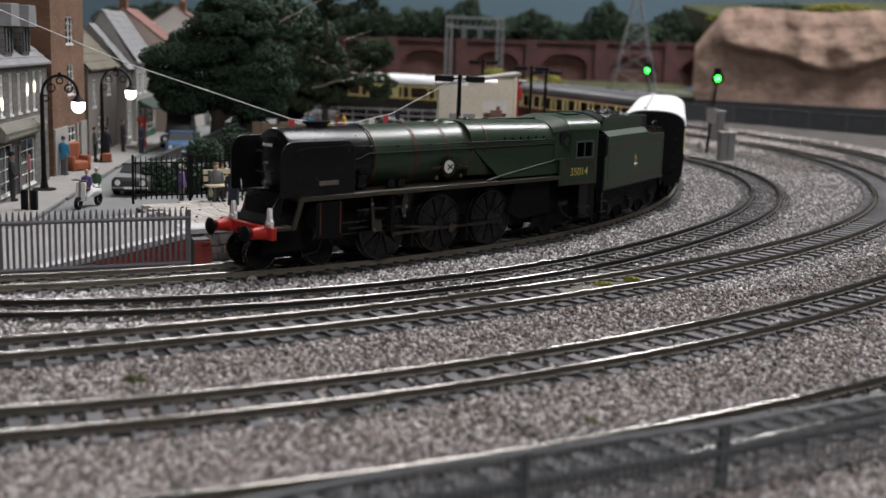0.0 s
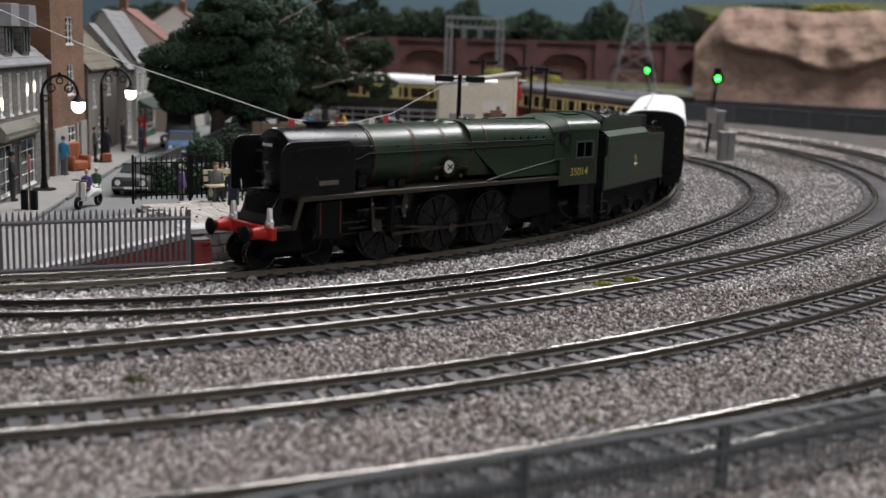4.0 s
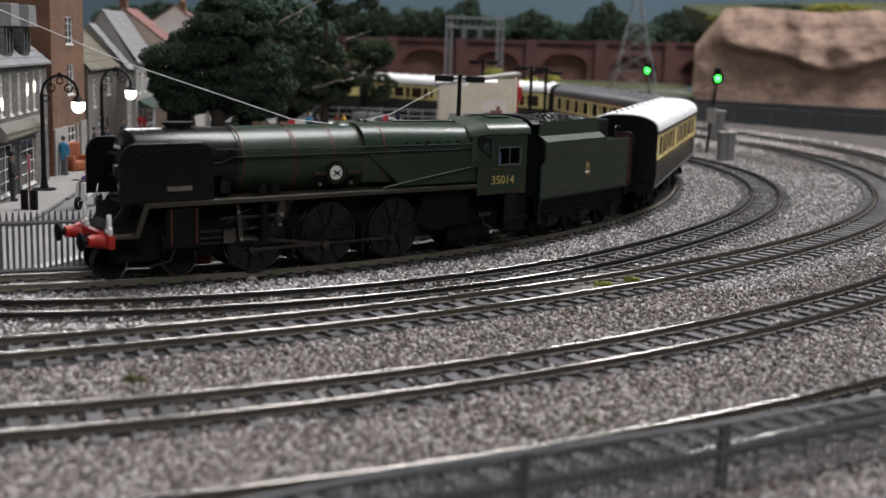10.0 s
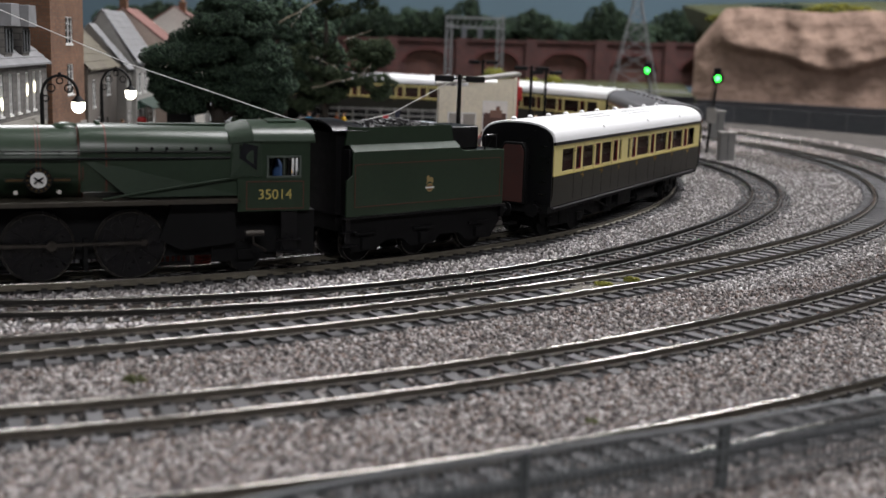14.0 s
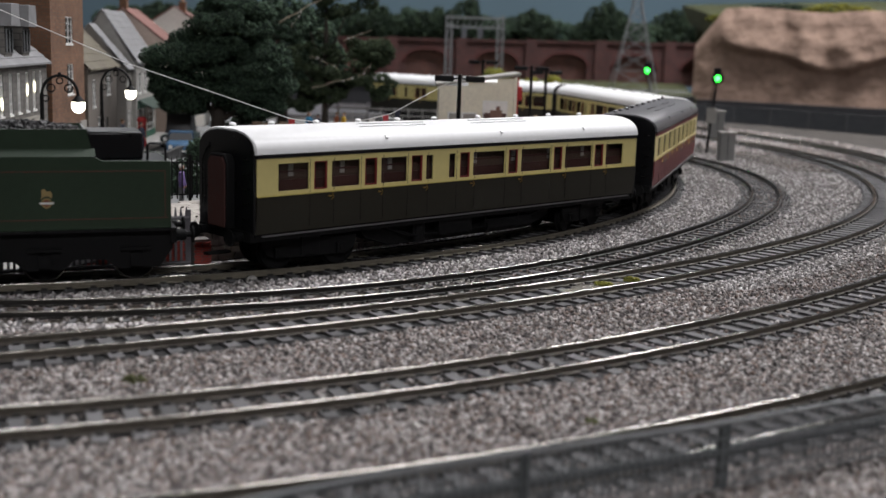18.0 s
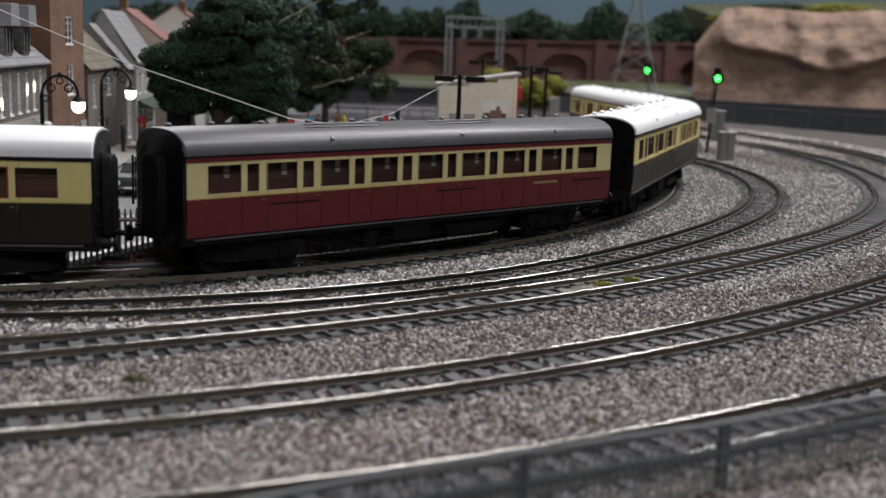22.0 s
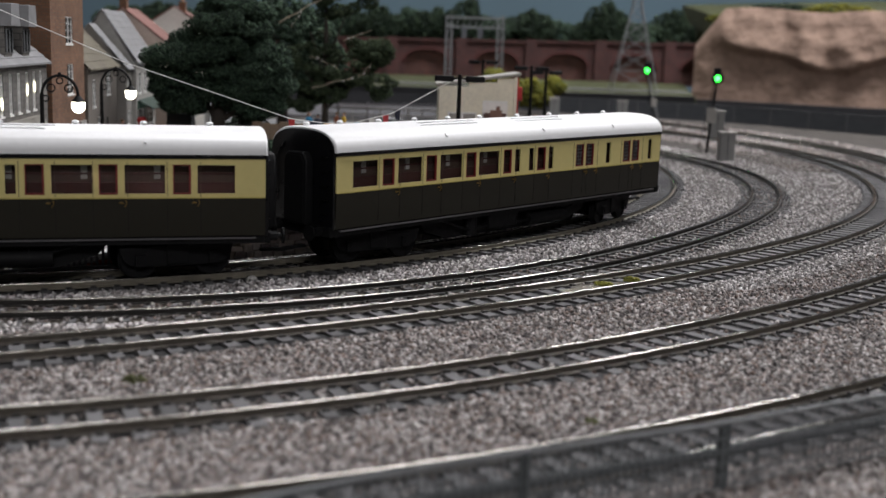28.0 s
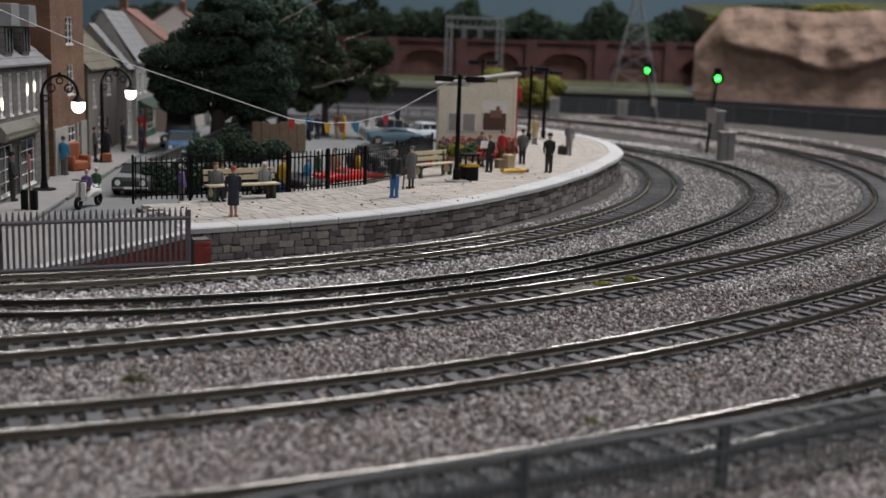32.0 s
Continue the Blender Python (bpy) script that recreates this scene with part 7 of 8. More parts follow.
def platform_lamp(x, y, h, rz, gap=8.5):
    z = ptop(x)
    s = thing("platform_lamp", x, y, z, rz, "black platform lamp post with two flat lamp heads", "lamp post", "platform lamps")
    part("base_slab", Geo().span(-6, 6, -6, 6, 0, 1.0), "concrete", s, bevel=0.2)
    part("post", Geo().lathe([(2.0, 1.0), (2.0, 7), (1.3, 7.6), (1.1, h)], n=12), "matt_black", s)
    for k in (-1, 1):
        part("arm", Geo().cyl((0, 0, h - 2), (k * 4.5, 0, h - 2.5), 0.5, n=8), "matt_black", s)
        part("lamp_head", Geo().span(k * gap - 5.2, k * gap + 5.2, -2.2, 2.2, h - 4.0, h - 0.8), "matt_black", s, bevel=0.6)
    return s


platform_lamp(6, 627, 59, 0.05)
platform_lamp(65, 900, 60, -0.1)
platform_lamp(79, 930, 56.5, 0.3)
platform_lamp(31, 1050, 62, 0.1)
lb = thing("litter_bin", 13, 632, ptop(13), 0.5, "black litter bin with a yellow band", "bin")
part("body", Geo().span(-4.4, 4.4, -3.4, 3.4, 0, 8), "matt_black", lb, bevel=0.3)
part("band", Geo().span(-4.6, 4.6, -3.6, 3.6, 8, 9.4), "p_yellowish", lb)
for a in (-4, 4):
    for b in (-3, 3):
        part("corner_post", Geo().span(a - 0.4, a + 0.4, b - 0.4, b + 0.4, 9.4, 14), "matt_black", lb)
part("hood", Geo().span(-4.8, 4.8, -3.8, 3.8, 14, 15.2), "matt_black", lb, bevel=0.3)

# the kiosk: pale weatherboarding, sloping roof, red end with counter
hx, hy, hr = -6.0, 752.0, 0.045
kz = ptop(20)
ki = thing("kiosk", hx, hy, kz, hr, "cream weatherboarded kiosk with sloping roof and red end", "kiosk")
paint("weatherboard", (0.78, 0.735, 0.60), 0.6)
KL = 51.0
for i in range(19):
    z0 = 3.0 * i
    # boards start along the roof slope: higher at the red end
    x0 = 0.0 if z0 + 3.0 < 48 else KL * min(1.0, (z0 + 3.0 - 48) / 8.0)
    if x0 < KL - 2:
        part("weather_board", Geo().add([(x0, -0.3, z0), (KL, -0.3, z0), (KL, 0.05, z0 + 3.05), (x0, 0.05, z0 + 3.05), (x0, 1.2, z0), (KL, 1.2, z0), (KL, 1.2, z0 + 3.05), (x0, 1.2, z0 + 3.05)], [(0, 1, 2, 3), (7, 6, 5, 4), (0, 4, 5, 1), (1, 5, 6, 2), (2, 6, 7, 3), (3, 7, 4, 0)]), "p_weatherboard", ki, smooth=0)
part("corner_trim", Geo().span(KL - 1.6, KL + 0.4, -1.3, 0.3, 0, 55), "p_weatherboard", ki)
part("wall_core", Geo().span(0.5, KL - 0.5, 1.3, 2.2, 0, 47), "p_weatherboard", ki)
part("back_wall", Geo().span(0, KL, 30, 31.5, 0, 47), "p_weatherboard", ki)
part("far_wall", Geo().span(0, 1.5, 2.2, 30, 0, 47), "p_weatherboard", ki)
part("floor_board", Geo().span(1, KL - 1, 2, 30, 0, 1), "p_brown board", ki)
part("roof", Geo().add([(-2, -3, 49.4), (KL + 2.5, -3, 58), (KL + 2.5, 34, 58), (-2, 34, 49.4), (-2, -3, 47.6), (KL + 2.5, -3, 56), (KL + 2.5, 34, 56), (-2, 34, 47.6)], [(0, 1, 2, 3), (7, 6, 5, 4), (0, 4, 5, 1), (1, 5, 6, 2), (2, 6, 7, 3), (3, 7, 4, 0)]), "render", ki, "pale grey felt roof", bevel=0.3)
part("red_end", Geo().span(KL, KL + 1.5, 0, 3, 0, 54).span(KL, KL + 1.5, 27, 31, 0, 54).span(KL, KL + 1.5, 3, 27, 0, 18).span(KL, KL + 1.5, 3, 27, 44, 55), "p_redcloth", ki, "red painted end with counter", smooth=0)
part("skirting", Geo().span(0, KL - 1.6, -1.0, -0.5, 0, 9), "p_redcloth", ki)
w = part("poster_frame", Geo().span(KL - 22, KL - 5.5, -1.5, -0.8, 19, 39), "white", ki, "framed picture on the wall")
part("poster_sky", Geo().span(KL - 21.3, KL - 6.2, -1.8, -1.5, 31, 38.2), paint("postersky", (0.82, 0.80, 0.77)), w)
part("poster_dark", Geo().span(KL - 21.3, KL - 6.2, -1.8, -1.5, 19.8, 31), paint("posterdark", (0.10, 0.05, 0.04)), w)
part("poster_shape", Geo().span(KL - 17, KL - 9, -2.0, -1.8, 28, 33).span(KL - 13, KL - 10.5, -2.0, -1.8, 33, 35.5), paint("postershape", (0.22, 0.12, 0.09)), w)
wn = part("window", Geo().span(KL - 45, KL - 26, -1.3, -0.5, 18, 31), "white", ki, "small white framed window")
for k in range(2):
    # pane colour raised to hold the light on the glass
    part("pane", Geo().span(KL - 44 + 9.3 * k, KL - 36.2 + 9.3 * k, -1.6, -1.3, 19, 30), paint("palepane", (0.34, 0.33, 0.31), 0.2), wn)
part("gable_sign", Geo().box((KL + 3, 4, 44), (2.4, 4, 9)), "p_redcloth", ki, bevel=0.5)
# flower stall before the kiosk
st = thing("flower_stall", 10, 706, ptop(10), hr, "wooden flower stall heaped with yellow flowers", "flower stall")
part("trestle", Geo().span(-18, 18, -5, 5, 5, 6.4), "p_brown board", st)
for a in (-16, 16):
    for b in (-4, 4):
        part("leg", Geo().span(a - 0.7, a + 0.7, b - 0.7, b + 0.7, 0, 5), "p_brown board", st)
rnd = random.Random(21)


def clumps(count, spread, size, seed, squash=1.0, tri=False):
    """Many small ragged tufts filling a few overlapping lobes. spread: list of (cx, cy, cz, rx, ry, rz)."""
    rs = np.random.RandomState(seed)
    lob = np.array(spread, float)
    pick = rs.choice(len(lob), count, p=(lob[:, 3] * lob[:, 4]) / (lob[:, 3] * lob[:, 4]).sum())
    d = rs.normal(size=(count, 3))
    d /= np.linalg.norm(d, axis=1)[:, None]
    rad = (0.62 + 0.45 * rs.rand(count) ** 0.7)[:, None]
    c = lob[pick, :3] + d * rad * lob[pick, 3:]
    base = np.array([(1, 0, 0), (-1, 0, 0), (0, 1, 0), (0, -1, 0), (0, 0, 1), (0, 0, -1)], float)
    f = np.array([(0, 2, 4), (2, 1, 4), (1, 3, 4), (3, 0, 4), (2, 0, 5), (1, 2, 5), (3, 1, 5), (0, 3, 5)])
    sz = size * (0.5 + rs.rand(count))
    v = base[None] * (0.45 + 0.9 * rs.rand(count, 6, 1)) * sz[:, None, None]
    th = rs.rand(count) * 6.28
    ph = rs.rand(count) * 3.14
    cz, sz_ = np.cos(th)[:, None], np.sin(th)[:, None]
    x, y, z = v[..., 0], v[..., 1], v[..., 2] * squash
    cp, sp = np.cos(ph)[:, None], np.sin(ph)[:, None]
    y, z = y * cp - z * sp, y * sp + z * cp
    x, y = x * cz - y * sz_, x * sz_ + y * cz
    V = np.stack([x, y, z], -1) + c[:, None]
    return V.reshape(-1, 3), (f[None] + 6 * np.arange(count)[:, None, None]).reshape(-1, 3)


def tuft_mesh(name, material, data):
    V, F = data
    me = bpy.data.meshes.new(name)
    me.vertices.add(len(V))
    me.vertices.foreach_set("co", (V * U).astype(np.float32).ravel())
    me.loops.add(F.size)
    me.loops.foreach_set("vertex_index", F.astype(np.int32).ravel())
    me.polygons.add(len(F))
    me.polygons.foreach_set("loop_start", np.arange(0, F.size, 3, dtype=np.int32))
    me.update(calc_edges=True)
    me.materials.append(M[material])
    return me


paint("flowerred", (0.45, 0.05, 0.06))
for nm, mt, cx, seed in (("yellow_flower_mass", "leafyellow", -8, 31), ("foliage_mass", "leafmid", 4, 32), ("red_flower_mass", "p_flowerred", 13, 33)):
    ob = part(nm, tuft_mesh(nm, mt, clumps(260, [(cx, 0, 9, 8, 5, 4), (cx + 3, 1, 11, 5, 4, 4)], 1.2, seed)), mt, st)
    tagged(ob, kind="stuff")
for k, (x, m) in enumerate(((-22, "p_redcloth"), (-27, "p_purple"), (24, "p_brown board"), (29, "p_tan"))):
    q = thing("goods_crate", 10 + x * math.cos(hr), 700 + x * math.sin(hr), ptop(10), hr + 0.2 * k, "small coloured crate beside the flower stall", "crate", "stall crates")
    part("box", Geo().span(-3, 3, -3, 3, 0, 6 + k % 2 * 3), m, q, bevel=0.5)
figure(22, 712, ptop(22), 2.0, "p_coatgrey", "p_coatgrey", "p_brownhair", "shopper in grey at the flower stall", 22)
figure(0, 716, ptop(0), 1.0, "p_purple", "p_redcloth", "p_brownhair", "child in purple by the flower stall", 17)
figure(36, 730, ptop(36), 1.0, "p_redcloth", "p_brownhair", "p_brownhair", "shopper in dark red at the kiosk", 22)
cs = thing("suitcase", 82, 798, ptop(86), 0.6, "small dark suitcase on the platform", "suitcase")
part("case", Geo().span(-1.4, 1.4, -4, 4, 0, 6), "p_hairdark", cs, bevel=0.5)
part("handle", Geo().torus((0, 0, 6), 1.2, 0.25, "x", 12, 6, 0.5), "p_hairdark", cs)
stick = tagged(part("walking_stick", Geo().cyl((-22, 586, ptop(-22)), (-21.4, 587.5, ptop(-22) + 11), 0.4, n=6), "p_brownhair", None), "thin brown walking stick", "walking stick")

gr = np.random.RandomState(12)
grit = Geo()
for q, o in zip(gr.uniform(265, 620, 90), gr.uniform(3, 60, 90)):
    x, y = edge(q, o)
    r = gr.uniform(0.22, 0.75)
    grit.ball((x, y, ptop(x) + r * 0.45), (r, r * 0.8, r * 0.6), 5, 4)
tagged(part("platform_grit", grit, "ballastbed", None, smooth=0), "scattered grit and small stones on the paving", "grit", kind="stuff")


# ==== trees ====
def tree(x, y, z, label, lobes, count, size, material, seed, limbs, trunk_r=5.0, name="tree", bunches=0, bunch=(6, 12)):
    t = thing(name, x, y, z, 0, label, "tree")
    top = max(l[2] for l in lobes)
    tg = Geo()
    low = min(l[2] - l[5] for l in lobes) + 8
    tg.lathe([(trunk_r * 1.7, 0), (trunk_r * 1.15, 3), (trunk_r, 9), (trunk_r * 0.8, low), (trunk_r * 0.5, top * 0.75), (trunk_r * 0.2, top)], n=10)
    part("trunk", tg, "bark", t)
    for a, b in limbs:
        part("limb", Geo().cyl(a, b, trunk_r * 0.45, trunk_r * 0.15, 7), "bark", t)
    if bunches:
        # lumpy crown: small bunches sitting on the big lobes
        rb = np.random.RandomState(seed + 7)
        fine = []
        for k in range(bunches):
            l = lobes[rb.randint(len(lobes))]
            d = rb.normal(size=3)
            d /= np.linalg.norm(d)
            r = rb.uniform(*bunch)
            fine.append((l[0] + d[0] * l[3] * 0.9, l[1] + d[1] * l[4] * 0.9, l[2] + d[2] * l[5] * 0.9, r * 1.15, r, r * 0.75))
        lobes = fine
    cr = part("crown", tuft_mesh("crown", material, clumps(count, lobes, size, seed)), material, t)
    return t


tree(-171, 845, STREET, "large dark green model tree by the ramp", [(3, 0, 72, 33, 32, 28), (-31, -4, 62, 18, 22, 18), (24, 0, 64, 26, 26, 20), (10, -8, 92, 25, 25, 20), (-6, 2, 84, 15, 22, 14), (-14, -10, 68, 16, 16, 14), (36, 2, 52, 17, 18, 14), (-32, -2, 48, 14, 14, 11), (14, -4, 102, 19, 18, 13), (10, 0, 46, 22, 20, 12), (-26, -2, 36, 12, 12, 9), (24, 0, 36, 20, 18, 11)], 78000, 0.85, "leafdark", 41,
     [((0, 0, 22), (-20, -3, 50)), ((0, 0, 24), (24, 0, 52)), ((0, 0, 30), (8, -10, 70)), ((0, 0, 34), (-10, 6, 80)), ((0, 0, 20), (32, 2, 44)), ((0, 0, 26), (-28, -2, 46))], 6.0, bunches=300, bunch=(4, 9.5))
t2 = tree(-108, 1000, STREET, "open green model tree with bare pale twigs", [(0, 0, 96, 34, 26, 34), (22, 0, 62, 34, 22, 22), (-16, 0, 60, 26, 20, 20), (10, 0, 122, 30, 20, 20), (36, 0, 48, 26, 14, 14), (-4, 0, 40, 20, 14, 10), (-24, 0, 34, 18, 14, 10), (40, 0, 74, 14, 12, 10)], 21000, 1.0, "leafopen", 42, [((0, 0, 24), (22, 0, 40)), ((0, 0, 30), (-18, 0, 56)), ((0, 0, 40), (14, 0, 70)), ((0, 0, 50), (-14, 0, 90)), ((0, 0, 60), (16, 0, 104))], 3.2, bunches=130, bunch=(3, 8.5))
# pale twig colour and small white balls carry the glints of light
paint("twig", (0.34, 0.28, 0.21), 0.6)
rt = random.Random(77)
for k, (a, b) in enumerate([((-38, -28, 97), (4, -30, 120)), ((-26, -30, 94), (-18, -30, 106)), ((-8, -26, 42), (26, -26, 53)), ((30, -26, 52), (42, -24, 66)), ((-10, -26, 70), (14, -28, 60)), ((18, -26, 84), (40, -24, 92))]):
    pts = [tuple(p + (q - p) * i / 5 + rt.uniform(-1.2, 1.2) for p, q in zip(a, b)) for i in range(6)]
    part("twig", Geo().tube(pts, 0.5 if k == 0 else 0.34 if k == 2 else 0.2, 5), "p_twig", t2)
    for i in range(3):
        p = pts[rt.randrange(1, 6)]
        part("twig_tip", Geo().ball(p, rt.uniform(0.4, 0.8), 6, 5), "p_whitecloth", t2)
tree(-160, 1100, STREET, "dark tree at the end of the street", [(0, 0, 80, 50, 30, 40), (30, 0, 60, 30, 24, 30), (-40, 0, 70, 30, 24, 30)], 9000, 2.0, "leafdark", 43, [((0, 0, 30), (20, 0, 60)), ((0, 0, 30), (-24, 0, 60))], 5.0)

# undergrowth behind the railings and round the foot of the big tree
def bush(x, y, z, w, d, h, seed, label, material="leafdark", count=900, size=1.0):
    b = thing("bush", x, y, z, 0, label, "bush", "undergrowth bushes")
    part("stem", Geo().cyl((0, 0, -1), (0, 0, h * 0.5), 0.8, 0.4, 6), "bark", b)
    part("crown", tuft_mesh("crown", material, clumps(count, [(0, 0, h * 0.5, w, d, h * 0.5), (w * 0.5, 0, h * 0.4, w * 0.6, d * 0.8, h * 0.4), (-w * 0.5, d * 0.2, h * 0.42, w * 0.6, d * 0.8, h * 0.45)], size, seed)), material, b)


for k, (x, y, w, d, h) in enumerate(((-152, 594, 9, 6, 17), (-139, 600, 9, 6, 18), (-126, 612, 9, 6, 16), (-114, 622, 8, 6, 14), (-156, 868, 14, 8, 24), (-141, 866, 10, 8, 20), (-161, 752, 11, 8, 17), (-147, 772, 11, 8, 19), (-133, 760, 10, 8, 15), (-120, 790, 10, 8, 14), (-150, 800, 12, 8, 22))):
    bush(x, y, STREET, w, d, h, 600 + k, "dark green bush behind the railings" if y < 700 else "dark green bush beside the big tree", "leaffar" if k % 3 else "leafdark")

# ==== signals, cabinets and wire ====
def colour_signal(x, y, z, h, lean, label, post="matt_black"):
    s = thing("signal", x, y, z, 0, label, "signal", "colour light signals")
    part("post", Geo().cyl((0, 0, 0), (lean, 0, h), 1.4 if post != "matt_black" else 1.1, 0.9, 10), post, s)
    hd = part("lamp_head", Geo().span(lean - 3.2, lean + 3.2, -1.5, 2.5, h - 2, h + 11), "matt_black", s, bevel=0.8)
    part("lens_hood", Geo().lathe([(4.6, -1.4), (5.0, -1.4), (5.0, -3.2), (4.6, -3.2)], (lean, 0, h + 1.6), "y", 18, True), "matt_black", hd)
    part("back_plate", Geo().lathe([(0.1, -1.2), (5.6, -1.2), (5.6, -1.7), (0.1, -1.7)], (lean, 0, h + 1.6), "y", 20), "matt_black", hd)
    part("green_lens", Geo().lathe([(0.1, -2.9), (2.2, -2.8), (2.6, -2.2), (2.6, -1.7), (0.1, -1.7)], (lean, 0, h + 1.6), "y", 14), "greenlamp", hd, "glowing green lens")
    part("dark_lens", Geo().lathe([(0.1, -2.0), (2.0, -1.9), (2.0, -1.4), (0.1, -1.2)], (lean, 0, h + 7.4), "y", 14), "darkglass", hd)
    for k in (-1, 1):
        part("ladder_rail", Geo().cyl((-6 + k * 1.3, 6, 0), (lean - 0.5 + k * 0.9, 2, h), 0.3, n=5), "matt_black", s)
    for k in range(12):
        q = (k + 0.5) / 12
        part("rung", Geo().cyl((-6 + (lean + 5.5) * q - 1.2, 6 - 4 * q, h * q), (-6 + (lean + 5.5) * q + 1.2, 6 - 4 * q, h * q), 0.2, n=4), "matt_black", s)
    return s


s1 = colour_signal(239, 1040, -3.5, 67, 5, "black colour light signal showing green")
part("route_box", Geo().span(-3, 6, -3.4, -2.2, 28, 42), "render", s1, bevel=0.3)
s2 = colour_signal(262, 1400, -3.5, 66, -20, "grey distant signal showing green", "greypost")
part("route_box", Geo().span(-13, -6, -3.4, -2.2, 24, 34), "render", s2, bevel=0.3)
cb = thing("relay_cabinet", 240, 972, -3.5, 0.1, "grey lineside relay cabinet", "cabinet", "lineside cabinets")
part("body", Geo().span(-6.5, 6.5, -4.5, 4.5, 0, 24), "p_cabgrey" if "p_cabgrey" in M else paint("cabgrey", (0.21, 0.21, 0.205), 0.7), cb, bevel=0.3)
part("cap", Geo().span(-7.2, 7.2, -5.2, 5.2, 24, 25.4), "render", cb, bevel=0.3)
part("door_seam", Geo().span(-0.2, 0.2, -4.7, -4.4, 2, 22), "matt_black", cb)
cb2 = copy_thing(cb, pose(251 * U, 1060 * U, 10 * U, 0, 0, 4))
for x, y in ((143.5, 1535), (231.5, 1511)):
    copy_thing(cb, pose(x * U, y * U, -3.5 * U, 0, 0, 0))

wr = thing("bunting_line", 0, 0, 0, 0, "thin white cord with small coloured flags", "bunting")
cord = [(-205, 494, 100), (-150, 530, 74), (-79, 575, 47.5), (-62, 586, 45.2), (-48, 595, 45.6), (-30, 607, 50), (-12, 619, 60), (3, 627, 68.5)]
cg = Geo()
smooth_pts = []
for i in range(len(cord) - 1):
    for k in range(6):
        q = k / 6
        smooth_pts.append(tuple(a + (b - a) * q for a, b in zip(cord[i], cord[i + 1])))
cg.tube(smooth_pts + [cord[-1]], 0.19, 5)
part("cord", cg, "white", wr)
for (x, y, z), c in zip([(-79, 575, 47.4), (-70, 581, 46.3), (-62, 586, 45.2), (-55, 590.5, 45.4), (-48, 595, 45.6), (-40, 600, 47.4), (-33, 605, 49.4), (-27, 609, 52)], ["p_redcloth", "p_navy", "p_yellowish", "p_orangecloth", "p_bluecoat", "p_whitecloth", "p_flowerred", "p_navy"]):
    part("flag", Geo().prism([(-1.8, 0), (1.8, 0), (1.3, -5.5), (-1.0, -4.8)], -0.1, 0.1, "y"), c, wr, at=(x, y, z), rz=0.5)

# flower beds along the foot of the kiosk
M["flowermix"] = varied("mixed red flowers", [(0.35, 0.03, 0.05), (0.45, 0.06, 0.08), (0.10, 0.12, 0.03), (0.50, 0.25, 0.25), (0.30, 0.02, 0.02)], 0.9, island=True)
for k, (x, w) in enumerate(((4, 9), (20, 8), (40, 7))):
    fb_ = thing("flower_tub", x, 742, ptop(x), 0, "brown tub full of red and pink flowers", "flower tub", "flower tubs")
    part("tub", Geo().lathe([(w * 0.6, 0), (w * 0.75, 5), (w * 0.6, 5)], n=16), "p_brown board", fb_)
    tagged(part("flowers", tuft_mesh("flowers", "flowermix", clumps(420, [(0, 0, 8, w, 4, 5), (w * 0.4, 0, 12, w * 0.6, 4, 4), (-w * 0.5, 0, 11, w * 0.5, 4, 4)], 1.0, 500 + k)), "flowermix", fb_), kind="stuff")
# pale barrier behind the car park
bar = thing("white_barrier", 0, 1100, 0, 0, "pale grey post and rail barrier behind the car park", "barrier")
paint("palebar", (0.20, 0.195, 0.185), 0.6)
for z in (11.5, 17.5, 23.5):
    part("barrier_rail", Geo().span(-119, -11, -0.6, 0.6, z - 0.9, z + 0.9), "p_palebar", bar)
for k in range(9):
    x = -119 + (-11 - -119) * k / 8
    part("barrier_post", Geo().span(x - 0.8, x + 0.8, 0.6, 2.0, STREET, 23.5 + 1.5), "p_palebar", bar)

# ==== distance ====
# lineside panel fence round the back of the curve
def panel_fence(pts, z0, h, label):
    f = thing("panel_fence", 0, 0, 0, 0, label, "fence", "panel fences")
    for (x0, y0), (x1, y1) in zip(pts[:-1], pts[1:]):
        L = math.hypot(x1 - x0, y1 - y0)
        t = math.atan2(y1 - y0, x1 - x0)
        m = max(1, round(L / 46))
        for k in range(m):
            q = (k + 0.5) / m
            part("panel", Geo().box((0, 0, h / 2), (L / m - 1.6, 1.0, h)), "p_panelgrey", f, at=(x0 + (x1 - x0) * q, y0 + (y1 - y0) * q, z0), rz=t)
            part("post", Geo().box((0, 0, h / 2), (2.0, 2.4, h + 1.5)), "p_panelpost", f, at=(x0 + (x1 - x0) * k / m, y0 + (y1 - y0) * k / m, z0), rz=t)
        part("top_rail", Geo().box((0, 0, h), (L, 2.2, 1.4)), "p_panelpost", f, at=((x0 + x1) / 2, (y0 + y1) / 2, z0), rz=t)


paint("panelgrey", (0.075, 0.082, 0.092), 0.6, var=0.3)
paint("panelpost", (0.11, 0.115, 0.125), 0.6)
panel_fence([(700, 1150), (610, 1270), (528, 1365), (459, 1444), (383, 1521), (316, 1563), (265, 1590), (150, 1640), (60, 1660)], -3.5, 22, "grey panel fence behind the outer tracks")
f2 = paled_fence("grey railings beside the far road", [(-150, 1215), (-89, 1262), (-10, 1300), (60, 1330)], -3.5, 24, 4.2, "greyfence", 40, (0.9, 0.6), False, name="railings")
tagged(part("far_road", Geo().prism([(-420, 1330), (20, 1360), (60, 1420), (60, 1590), (-420, 1590)], -3.6, -1, "z"), "asphalt", None), "dark far road", "road", kind="structure")
